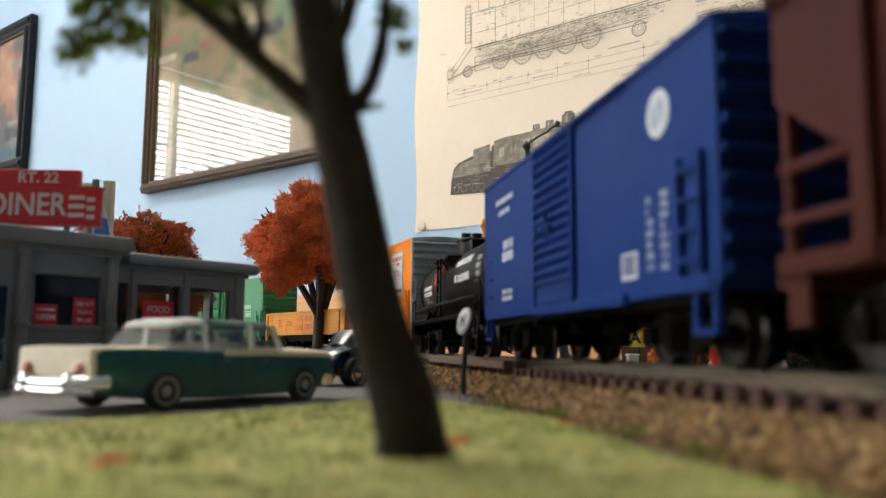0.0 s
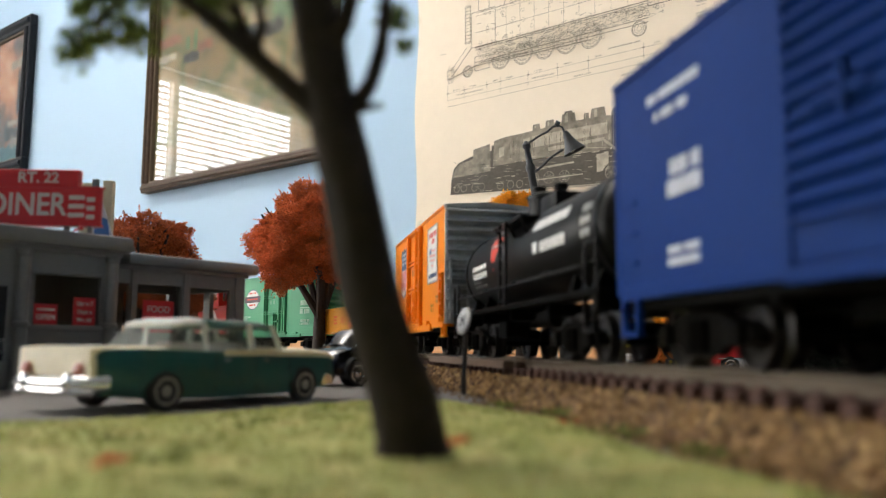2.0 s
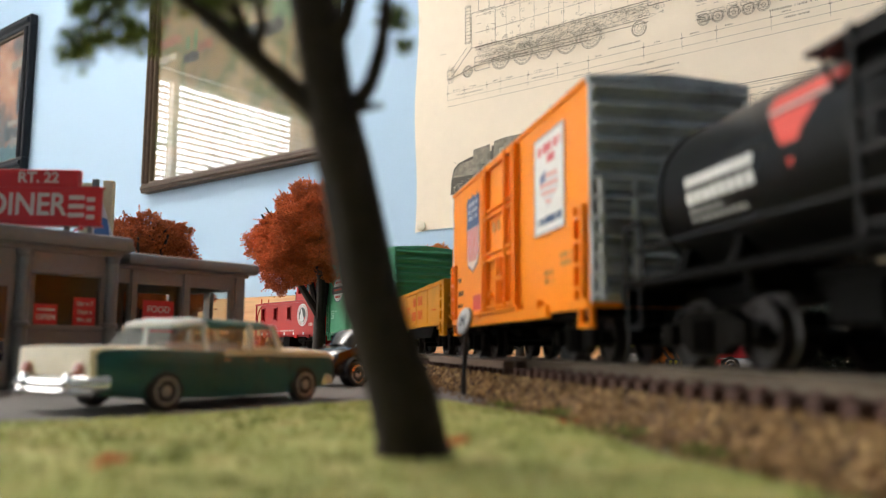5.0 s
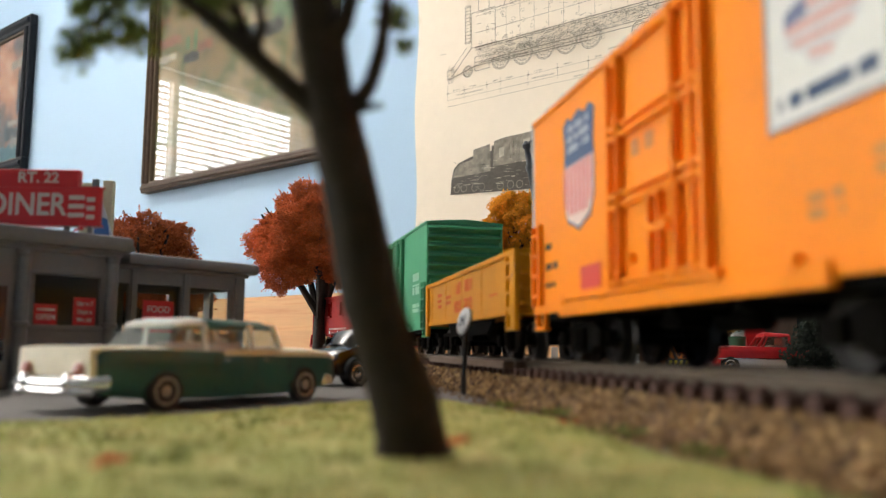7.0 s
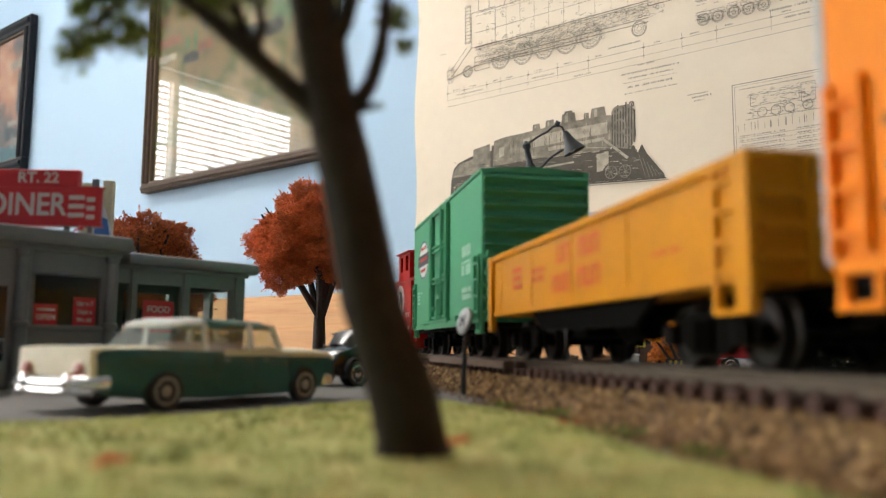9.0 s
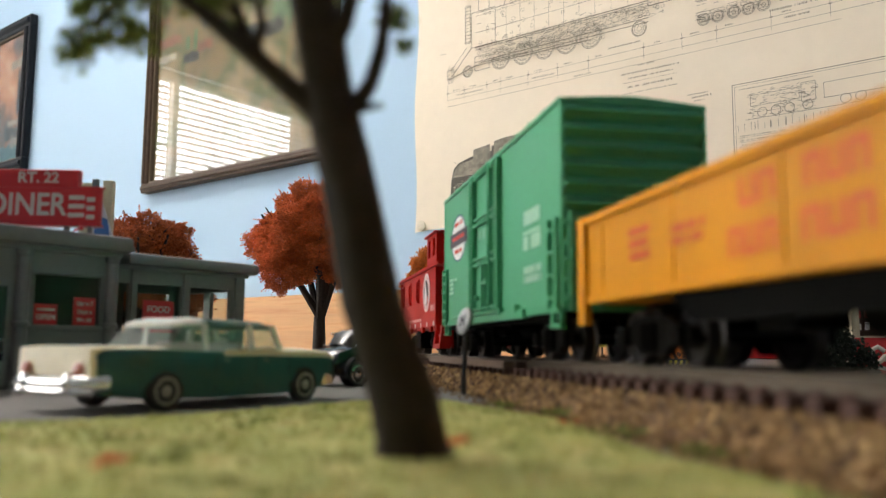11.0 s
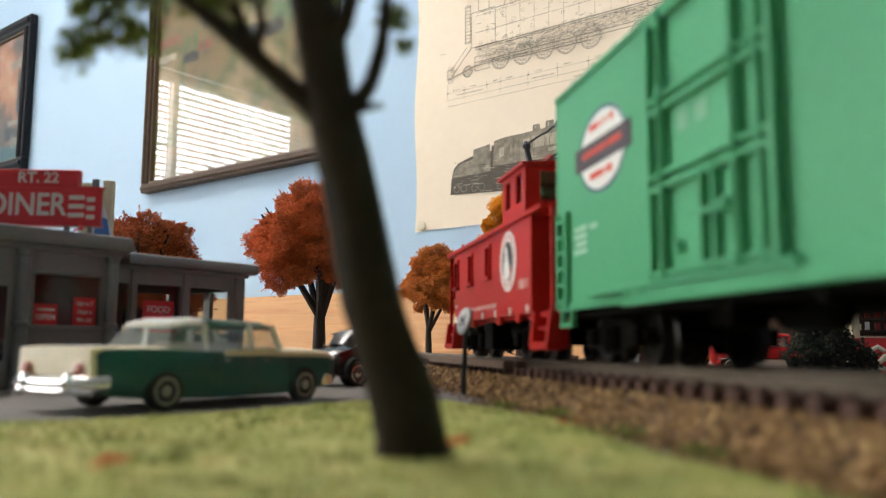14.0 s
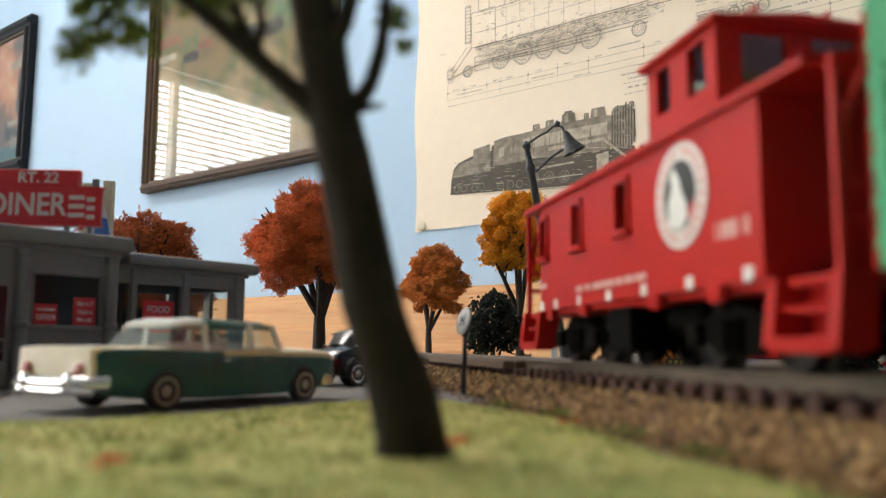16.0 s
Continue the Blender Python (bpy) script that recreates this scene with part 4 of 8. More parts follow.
    on_shell("lettering", -21.6, -17.0, -0.10, 0.10, WHITE, 1)
    on_shell("lettering", -42.2, -23.4, -0.12, 0.08, WHITE, 8)
    for k in range(3):
        on_shell("lettering", -58.0, -52.2, -0.14 + 0.21 * k, 0.0 + 0.21 * k, mat("worn_white_lettering", (0.30, 0.30, 0.29), 0.6, vary=0.3), 3)
    on_shell("lettering", 31, 50, -0.02, 0.10, WHITE, 10)
    on_shell("lettering", 31, 50, -0.22, -0.08, WHITE, 8)
    on_shell("lettering", 40, 50, -0.34, -0.28, mat("worn_white_lettering", (0.30, 0.30, 0.29), 0.6, vary=0.3), 6)
    on_shell("lettering", 34, 50, -0.44, -0.38, mat("worn_white_lettering", (0.30, 0.30, 0.29), 0.6, vary=0.3), 9)
    on_shell("emblem_bar", 13.6, 29.0, 0.48, 0.66, RED_INK)
    on_shell("emblem_bar", 14.6, 28.4, 0.42, 0.46, mat("pale_rose_print", (0.60, 0.42, 0.40), 0.6))
    bm = bmesh.new()
    a = [bm.verts.new((x, (r + 0.12) * math.cos(t), zc + (r + 0.12) * math.sin(t))) for x, t in ((17.6, 0.38), (27.6, 0.38), (25.2, 0.14), (22.7, -0.20), (20.2, 0.14))]
    bm.faces.new(a)
    part("emblem_wedge", bm, RED_INK, tank, "red wedge mark")
    for x in (-46, 46):
        make_truck(car, x)
    return car


def hopper():
    L, half = 128.0, 16.5
    car = thing("hopper_car", "dull maroon open hopper car with braced ends", "freight car", "train cars")
    for sy in (-1, 1):
        bm = bmesh.new()
        prism(bm, [(-L / 2, 46), (-L / 2, 32.5), (-L / 2 + 14, 23), (-L / 2 + 16, 13), (L / 2 - 16, 13), (L / 2 - 14, 23), (L / 2, 32.5), (L / 2, 46)], "y", *sorted((sy * half, sy * (half - 1))))
        part("side_sheet", bm, MAROON, car)
    for sx in (-1, 1):
        bm = bmesh.new()
        prism(bm, [(sx * (L / 2), 44), (sx * (L / 2), 42.6), (sx * (L / 2 - 34), 10), (sx * (L / 2 - 35.5), 10)], "y", -half + 1, half - 1)
        part("slope_sheet", bm, MAROON, car)
    bars = []
    for sy in (-1, 1):
        bars.append(("top_rail", (-L / 2 - 0.5, L / 2 + 0.5, *sorted((sy * (half - 1), sy * (half + 1))), 44.6, 47)))
        bars.append(("side_sill", (-L / 2, L / 2, *sorted((sy * (half - 1.5), sy * (half + 0.6))), 11.5, 14)))
        for x in (-L / 2 + 16, -30, -10, 10, 30, L / 2 - 16):
            bars.append(("side_rib", (x - 1.4, x + 1.4, *sorted((sy * (half - 0.2), sy * (half + 1.4))), 12, 46)))
    for sx in (-1, 1):
        bars.append(("end_rail", (*sorted((sx * (L / 2 - 1), sx * (L / 2 + 0.8))), -half, half, 44.6, 47)))
        bars.append(("end_sill", (*sorted((sx * (L / 2 - 3), sx * (L / 2 + 0.8))), -half, half, 10, 14)))
        for y in (-15, -6, 6, 15):
            bars.append(("end_post", (*sorted((sx * (L / 2 - 1.5), sx * L / 2)), y - 0.9, y + 0.9, 13, 45)))
        for z in (18.0, 24.2):
            bars.append(("brace", (*sorted((sx * (L / 2 - 14), sx * (L / 2))), half - 1.2, half, z - 0.7, z + 0.7)))
        bars.append(("step", (*sorted((sx * (L / 2 - 5), sx * (L / 2 - 1))), half - 1.5, half, 5.5, 12)))
    for name, a in bars:
        bm = bmesh.new()
        box(bm, *a, 0.22)
        part(name, bm, MAROON, car)
    bm = bmesh.new()
    for x in (-16, 16):
        prism(bm, [(x - 14, 14), (x + 14, 14), (x + 5, 4.5), (x - 5, 4.5)], "y", -13, 13)
    box(bm, -L / 2 + 2, L / 2 - 2, -3, 3, 8, 12)
    part("hopper_bottom", bm, MAROON, car)
    for x in (22, -20):
        side_mark(car, "lettering", x, 30, 13, 9, WHITE, half + 0.04, rows=2)
    for sx in (-1, 1):
        make_coupler(car, sx * (L / 2 - 1), sx)
    for x in (-45, 45):
        make_truck(car, x)
    return car


def caboose():
    L, half, sill, eave = 90.0, 16.6, 11.5, 35.6
    car = thing("caboose", "bright red caboose with a roof cupola", "caboose", "train cars")
    # side wall with real window openings
    wins = [(41.8, 4.6), (20.3, 4.8), (-2.6, 5.0)]
    zb, zt = 23.6, 32.0
    for sy in (1, -1):
        bm = bmesh.new()
        y0, y1 = sorted((sy * half, sy * (half - 1.2)))
        pierced(bm, "x", -L / 2, L / 2, y0, y1, sill, eave, [(x - w / 2, x + w / 2, zb, zt) for x, w in wins])
        body = part("side_wall", bm, REDCAR, car)
        for x, w in wins:
            bm = bmesh.new()
            yo = sorted((sy * (half - 0.1), sy * (half + 0.6)))
            box(bm, x - w / 2 - 0.7, x - w / 2, *yo, zb - 0.7, zt + 0.7)
            box(bm, x + w / 2, x + w / 2 + 0.7, *yo, zb - 0.7, zt + 0.7)
            box(bm, x - w / 2, x + w / 2, *yo, zt, zt + 0.9)
            box(bm, x - w / 2 - 1.2, x + w / 2 + 1.2, *sorted((sy * (half - 0.1), sy * (half + 1.2))), zb - 1.3, zb - 0.1, 0.2)
            part("window_frame", bm, REDCAR, body)
            bm = bmesh.new()
            box(bm, x - w / 2, x + w / 2, *sorted((sy * (half - 0.9), sy * (half - 0.7))), zb, zt)
            part("pane", bm, CABGLASS, body)
    for sx in (-1, 1):
        bm = bmesh.new()
        box(bm, *sorted((sx * L / 2, sx * (L / 2 - 1.2))), -half + 1.2, half - 1.2, sill, eave + 1.5)
        ew = part("end_wall", bm, REDCAR, car, "red end wall with a door")
        bm = bmesh.new()
        box(bm, *sorted((sx * L / 2, sx * (L / 2 + 0.6))), -4.4, 4.4, sill, sill + 20, 0.2)
        part("door", bm, REDCAR, ew)
    bm = bmesh.new()
    box(bm, -L / 2 + 1.2, L / 2 - 1.2, -half + 1.2, half - 1.2, sill, sill + 1)
    box(bm, -L / 2 - 14, L / 2 + 14, -half + 1.5, half - 1.5, sill - 1.2, sill - 0.05, 0.2)
    part("floor_deck", bm, REDCAR, car)
    bm = bmesh.new()
    RX = L / 2 + 10.5
    prism(bm, [(-half - 1.0, eave - 0.6), (half + 1.0, eave - 0.6), (half + 1.0, eave + 0.5), (half * 0.5, eave + 2.1), (0, eave + 2.7), (-half * 0.5, eave + 2.1), (-half - 1.0, eave + 0.5)], "x", -RX, RX)
    part("roof", bm, REDCAR, car)
    # cupola with window openings
    cx0, cx1, ch, cz0, cz1 = -30.2, -7.4, 13.6, 36.2, 50.6
    for x in (cx0, cx1 - 1.2):
        bm = bmesh.new()
        pierced(bm, "y", -ch + 1.2, ch - 1.2, x, x + 1.2, cz0, cz1, [(-9.5, -2, 41.6, 49.4), (2, 9.5, 41.6, 49.4)])
        part("cupola_end_wall", bm, REDCAR, car)
    for sy in (-1, 1):
        y0, y1 = sorted((sy * ch, sy * (ch - 1.2)))
        bm = bmesh.new()
        pierced(bm, "x", cx0, cx1, y0, y1, cz0, cz1, [(cx0 + 3.2, cx0 + 8.8, 41.6, 49.4), (cx1 - 8.2, cx1 - 3.2, 41.6, 49.4)])
        cup = part("cupola_wall", bm, REDCAR, car, "red cupola wall with two windows")
    for a in (*((cx0 + 2, cx1 - 2, *sorted((sy * (ch - 0.9), sy * (ch - 0.7))), 41, 50) for sy in (-1, 1)), (cx0 + 0.5, cx0 + 0.7, -ch + 1.3, ch - 1.3, 41, 50), (cx1 - 0.7, cx1 - 0.5, -ch + 1.3, ch - 1.3, 41, 50)):
        bm = bmesh.new()
        box(bm, *a)
        part("pane", bm, CABGLASS, cup)
    bm = bmesh.new()
    prism(bm, [(-ch - 1.2, cz1), (ch + 1.2, cz1), (ch + 1.2, cz1 + 0.7), (0, cz1 + 1.8), (-ch - 1.2, cz1 + 0.7)], "x", cx0 - 1.4, cx1 + 1.4)
    part("cupola_roof", bm, REDCAR, cup)
    bm = bmesh.new()
    bent(bm, [(cx0 + 1, 6, cz1 + 1), (cx0 + 1, 6, cz1 + 3.4), (cx1 - 1, 6, cz1 + 3.4), (cx1 - 1, 6, cz1 + 1)], 0.3, 6)
    bent(bm, [(cx0 + 1, -6, cz1 + 1), (cx0 + 1, -6, cz1 + 3.4), (cx1 - 1, -6, cz1 + 3.4), (cx1 - 1, -6, cz1 + 1)], 0.3, 6)
    part("roof_grab_rail", bm, REDCAR, cup)
    bm = bmesh.new()
    rod(bm, (18, 0, 37), (18, 0, 44), 1.3, 10)
    rod(bm, (18, 0, 43.6), (18, 0, 44.8), 2.0, 10)
    part("smoke_stack", bm, UNDER, car, "black stove pipe")
    # end platforms: posts, railings, ladder, steps
    for sx in (-1, 1):
        xe = sx * (L / 2 + 13)
        bm = bmesh.new()
        for y in (-15.4, 15.4):
            box(bm, xe - 0.5, xe + 0.5, y - 0.5, y + 0.5, sill, eave)
        for z in (17, 21):
            rod(bm, (xe, -15, z), (xe, 15, z), 0.4, 6)
        for y in (-8, 0, 8):
            rod(bm, (xe, y, sill), (xe, y, 21), 0.35, 6)
        part("end_railing", bm, REDCAR, car)
        for sy in (-1, 1):
            bm = bmesh.new()
            bent(bm, [(xe - sx * 0.8, sy * 14.2, 21), (xe - sx * 0.2, sy * 14.6, 26), (xe, sy * 13.2, 31), (xe, sy * 11.0, eave - 0.4)], 0.45, 7)
            part("grab_rail", bm, REDCAR, car)
        bm = bmesh.new()
        for y in (5.2, 11.2):
            rod(bm, (xe, y, sill), (xe, y, eave + 5), 0.45, 6)
        for i in range(8):
            rod(bm, (xe, 5.2, sill + 3 + 3.2 * i), (xe, 11.2, sill + 3 + 3.2 * i), 0.35, 6)
        part("end_ladder", bm, REDCAR, car)
        for sy in (-1, 1):
            y0 = sy * (half - 5)
            xa, xb = sx * (L / 2 + 1.5), sx * (L / 2 + 13.5)
            bm = bmesh.new()
            box(bm, *sorted((xa, xb)), *sorted((sy * (half - 4.6), sy * (half - 4.0))), 3.0, sill)
            st = part("steps", bm, REDCAR, car, "red end steps with closed sides")
            for x in (xa, xb):
                bm = bmesh.new()
                prism(bm, [(y0, sill), (sy * half, sill), (sy * (half + 1.0), 3.2), (sy * (half - 3.5), 3.2)], "x", x - 0.9, x + 0.9)
                part("side_panel", bm, REDCAR, st)
            for ya, yb, z0, z1 in ((half - 3.5, half + 1.0, 2.6, 4.4), (half - 4.5, half - 0.8, 7.2, 8.0)):
                bm = bmesh.new()
                box(bm, *sorted((xa, xb)), *sorted((sy * ya, sy * yb)), z0, z1, 0.15)
                part("tread", bm, REDCAR, st)
    y = half + 0.05
    bm = bmesh.new()
    ex, ez = -24.0, 25.8
    rod(bm, (ex, y - 0.1, ez), (ex, y + 0.1, ez), 8.1, 40)
    em = part("round_emblem", bm, mat("worn_emblem_white", (0.66, 0.60, 0.58), 0.6), car, "white round emblem with a dark figure shape")
    bm = bmesh.new()
    for i in range(22):
        if i in (5, 16):
            continue
        a, b = 2 * math.pi * (i + 0.2) / 22, 2 * math.pi * (i + 0.7) / 22
        prism(bm, [(ex + rr * math.cos(c), ez + rr * math.sin(c)) for c, rr in ((a, 7.2), (b, 7.2), (b, 6.1), (a, 6.1))], "y", y + 0.1, y + 0.15)
    part("emblem_ring", bm, mat("rose_print", (0.60, 0.25, 0.22), 0.6), em, "pale red marks round the rim")["kind"] = "stuff"
    bm = bmesh.new()
    prism(bm, [(ex + 5.0 * math.cos(a), ez + 5.3 * math.sin(a)) for a in np.linspace(0, 2 * math.pi, 33)[:-1]], "y", y + 0.1, y + 0.15)
    part("emblem_field", bm, DARK_INK, em)
    bm = bmesh.new()
    prism(bm, [(ex + a, ez + b) for a, b in ((3.4, -4.2), (-0.2, -5.2), (-2.4, -3.6), (-2.0, -1.4), (-0.6, 0.6), (0.2, 2.8), (1.6, 4.4), (2.8, 3.2), (2.2, 1.6), (3.6, -0.8))], "y", y + 0.15, y + 0.2)
    part("emblem_figure", bm, WHITE, em)
    bm = bmesh.new()
    prism(bm, [(ex + a, ez + b) for a, b in ((-2.6, -4.6), (-4.4, -3.0), (-4.6, -1.2), (-3.2, -2.2))], "y", y + 0.15, y + 0.19)
    part("emblem_patch", bm, RED_INK, em)
    faint = mat("worn_pink_lettering", (0.62, 0.36, 0.33), 0.6, vary=0.2, bump=0)
    side_mark(car, "lettering", -38.0, 18.7, 8.4, 2.6, faint, y, gap=0.1)
    side_mark(car, "lettering", 5.0, 14.7, 33, 1.4, faint, y, gap=0.1)
    side_mark(car, "lettering", 43.0, 16.6, 5, 1.8, faint, y)
    for x in (43.6, 34.1, 19.7, 4.5, -10.6, -26.1, -41.7):
        side_mark(car, "sill_tab", x, 12.5, 2.0, 1.9, WHITE, y, solid=True)
    for x in (38.5, 18.0, -14.0, -33.0):
        bm = bmesh.new()
        box(bm, x - 1.8, x + 1.8, half - 1, half + 0.2, sill - 2.2, sill + 0.3, 0.2)
        part("bracket", bm, REDCAR, car)
    # lettering band on the roof end
    bm = bmesh.new()
    r5 = random.Random(8)
    for i in range(9):
        if i != 4:
            box(bm, -RX - 0.12, -RX, 8.4 - i * 1.7, 8.4 - i * 1.7 + r5.uniform(0.8, 1.3), eave + 0.1, eave + 1.5)
    part("lettering", bm, faint, car)
    bm = bmesh.new()
    box(bm, -1, 9, 6, 15, 2.6, sill - 0.1, 0.3)
    box(bm, -14, -2, -12, -4, 4.5, sill - 0.1, 0.3)
    box(bm, -L / 2 - 12, L / 2 + 12, -3.5, 3.5, 7.5, sill - 1.1)
    rod(bm, (-20, 9, 8), (-8, 9, 8), 2.6, 12)
    part("underframe", bm, UNDER, car, "black underframe with battery box")
    for sx in (-1, 1):
        make_coupler(car, sx * (L / 2 + 12), sx)
    for x in (-31, 31):
        make_truck(car, x)
    return car


CABGLASS = pane_material("cab_glass", (0.75, 0.8, 0.8))
# (car, middle along the train, truck half spacing)
TRAIN = [(hopper(), 23.3, 45), (blue_boxcar(), 166.8, 46), (tank_car(), 314.5, 46), (orange_boxcar(), 461.4, 46), (gondola(), 608.5, 46), (green_boxcar(), 753.6, 46), (caboose(), 885.5, 31)]
# way covered by the train at each second, mm
WAY = [(0, 0.0), (1, 49.7), (2, 98.2), (3, 148.5), (4.2, 208.4), (5.2, 257.0), (6.3, 308.0), (7.2, 353.2), (8.2, 406.5), (9.2, 459.8), (9.9, 488.0), (10.6, 510.5), (11.3, 532.0), (11.9, 552.5), (12.5, 577.5), (13.2, 613.2), (14.2, 662.0), (15.1, 705.8), (16, 749.7)]


def way_at(t):
    """Smooth interpolation of the train's way."""
    n = len(WAY)
    i = max(j for j in range(n - 1) if WAY[j][0] <= t or j == 0)

    def slope(j):
        a, b = WAY[max(j - 1, 0)], WAY[min(j + 1, n - 1)]
        return (b[1] - a[1]) / (b[0] - a[0])
    (t0, d0), (t1, d1) = WAY[i], WAY[i + 1]
    h = t1 - t0
    u = (t - t0) / h
    return (2 * u ** 3 - 3 * u ** 2 + 1) * d0 + (u ** 3 - 2 * u ** 2 + u) * h * slope(i) + (3 * u ** 2 - 2 * u ** 3) * d1 + (u ** 3 - u ** 2) * h * slope(i + 1)


def car_pose(s, b):
    x0, y0, _ = rail_at(s - b)
    x1, y1, _ = rail_at(s + b)
    return mm((x0 + x1) / 2, (y0 + y1) / 2, RAIL_Z, 0, 0, math.degrees(math.atan2(y1 - y0, x1 - x0)))


def motions():
    times = [i * 0.25 for i in range(65)]
    for car, mid, b in TRAIN:
        walk(car, [(t, car_pose(mid - way_at(t), b)) for t in times])
    for k, (ws, place) in enumerate(SPOKES):
        walk(ws, [(i * 0.1, Matrix.Translation(place) @ Matrix.Rotation(-way_at(i * 0.1) / 5.1 + k * 0.7, 4, "Y")) for i in range(161)])


# ---- on the wall: drawing poster and two framed pictures ----
def flat(bm, pts, n):
    """A flat printed shape of (u, v) points, n mm off the wall."""
    bm.faces.new([bm.verts.new((u, -n, v)) for u, v in pts])


def stroke(bm, a, b, w, n):
    (u0, v0), (u1, v1) = a, b
    d = math.hypot(u1 - u0, v1 - v0) or 1
    px, pz = -(v1 - v0) / d * w * 0.4, (u1 - u0) / d * w * 0.4
    flat(bm, [(u0 + px, v0 + pz), (u1 + px, v1 + pz), (u1 - px, v1 - pz), (u0 - px, v0 - pz)], n)


def ring(bm, u, v, r, w, n, seg=28, a0=0.0, a1=2 * math.pi):
    for i in range(seg):
        a, b = a0 + (a1 - a0) * i / seg, a0 + (a1 - a0) * (i + 1) / seg
        flat(bm, [(u + (r + w / 2) * math.cos(a), v + (r + w / 2) * math.sin(a)), (u + (r + w / 2) * math.cos(b), v + (r + w / 2) * math.sin(b)), (u + (r - w / 2) * math.cos(b), v + (r - w / 2) * math.sin(b)), (u + (r - w / 2) * math.cos(a), v + (r - w / 2) * math.sin(a))], n)


def rect(bm, u0, u1, v0, v1, w, n):
    for a, b in (((u0, v0), (u1, v0)), ((u1, v0), (u1, v1)), ((u1, v1), (u0, v1)), ((u0, v1), (u0, v0))):
        stroke(bm, a, b, w, n)


def script_line(bm, u0, u1, v, h, n, r):
    u = u0
    while u < u1:
        w = r.uniform(0.4, 0.9) * h
        if r.random() > 0.15:
            flat(bm, [(u, v), (u + w * 0.5, v), (u + w * 0.5, v + h * 0.8), (u, v + h * 0.8)], n)
        u += w


def poster():
    po = thing("wall_poster", "large cream paper poster with locomotive drawings", "poster", "", ROOM)
    bm = bmesh.new()
    nu, nv = 40, 40
    grid = [[bm.verts.new((-8 + 1000 * i / nu + (2.5 * math.sin(j * 0.6) if i == 0 else 0), -2.0 - 1.2 * math.sin(i * 0.5 + j * 0.2) * math.sin(j * 0.33), 176 + 920 * j / nv - (2 if i == 0 and j == 0 else 0))) for j in range(nv + 1)] for i in range(nu + 1)]
    for i in range(nu):
        for j in range(nv):
            bm.faces.new((grid[i][j], grid[i + 1][j], grid[i + 1][j + 1], grid[i][j + 1]))
    part("sheet", bm, PAPER, po, "", True)
    n = 3.6
    r = random.Random(11)
    bm = bmesh.new()
    base = 375.0
    # engine: pilot, wheels, boiler, cab, tender
    for u, rad, lift in ((86, 8, 8), (141, 14.5, 8), (176, 14.5, 7), (209, 14.5, 7), (242, 14.5, 6.5), (275.5, 14.5, 6), (340, 9.5, 6)):
        cv = base + lift + rad
        for k in (1.0, 0.88, 0.62, 0.3):
            ring(bm, u, cv, rad * k, 0.7 if k > 0.7 else 0.45, n)
        spokes = 14 if rad > 12 else 8
        for k in range(spokes):
            a = k * math.pi * 2 / spokes + 0.2
            stroke(bm, (u + rad * 0.3 * math.cos(a), cv + rad * 0.3 * math.sin(a)), (u + rad * 0.88 * math.cos(a), cv + rad * 0.88 * math.sin(a)), 0.45, n)
        if rad > 12:
            ring(bm, u, cv, rad * 1.14, 0.45, n, 16, 0.2, 2.9)
            rect(bm, u + 15.5, u + 18.5, cv - 6, cv + 12, 0.5, n)
    for u in (418, 434, 452, 468, 484, 560, 576, 594, 610, 626):
        for k in (1.0, 0.8, 0.3):
            ring(bm, u, base + 7, 7 * k, 0.6, n, 18)
        rect(bm, u - 5, u + 5, base + 4, base + 12, 0.6, n)
        rect(bm, u - 7.5, u + 7.5, base + 12, base + 16, 0.5, n)
        stroke(bm, (u - 8, base + 9), (u + 8, base + 5), 0.5, n)
    for v, w in ((base + 26, 1.0), (base + 21, 1.0), (base + 44, 0.7), (base + 96, 0.9), (base + 92, 0.5), (base + 68, 0.6), (base + 47, 1.2)):
        stroke(bm, (96 + (v - base) * 0.05, v), (352, v), w, n)
    rect(bm, 92, 132, base + 48, base + 98, 0.9, n)
    stroke(bm, (92, base + 48), (58, base + 14), 1.2, n)
    stroke(bm, (84, base + 50), (56, base + 22), 0.8, n)
    stroke(bm, (50, base + 10), (110, base + 24), 0.9, n)
    rect(bm, 50, 62, base + 12, base + 24, 0.9, n)
    for u in (53, 57, 60):
        stroke(bm, (u, base + 4), (u, base + 30), 0.8, n)
    rect(bm, 82, 90, base + 56, base + 110, 0.9, n)
    for v in range(58, 112, 5):
        stroke(bm, (80, base + v), (92, base + v), 0.7, n)
    rect(bm, 104, 122, base + 98, base + 122, 1.0, n)
    for u in (160, 215, 262, 300):
        ring(bm, u, base + 96, 13, 0.9, n, 18, 0, math.pi)
        rect(bm, u - 5, u + 5, base + 108, base + 116, 0.7, n)
    for u in range(150, 350, 22):
        stroke(bm, (u, base + 48), (u, base + 96), 0.45, n)
    rect(bm, 352, 398, base + 40, base + 118, 1.0, n)
    rect(bm, 360, 374, base + 84, base + 104, 0.8, n)
    rect(bm, 378, 392, base + 84, base + 104, 0.8, n)
    rect(bm, 340, 404, base + 118, base + 122, 0.8, n)
    rect(bm, 410, 660, base + 30, base + 104, 1.0, n)
    stroke(bm, (410, base + 34), (660, base + 34), 0.8, n)
    for u in range(424, 660, 18):
        stroke(bm, (u, base + 36), (u, base + 104), 0.4, n)
    stroke(bm, (141, base + 19), (276, base + 17), 1.3, n)
    for du in range(0, 240, 8):
        stroke(bm, (118 + du, base + 44 - du * 0.03), (120 + du, base + 52 - du * 0.03), 0.4, n)
    for u in range(106, 350, 9):
        stroke(bm, (u, base + 30), (u + 4, base + 42), 0.45, n)
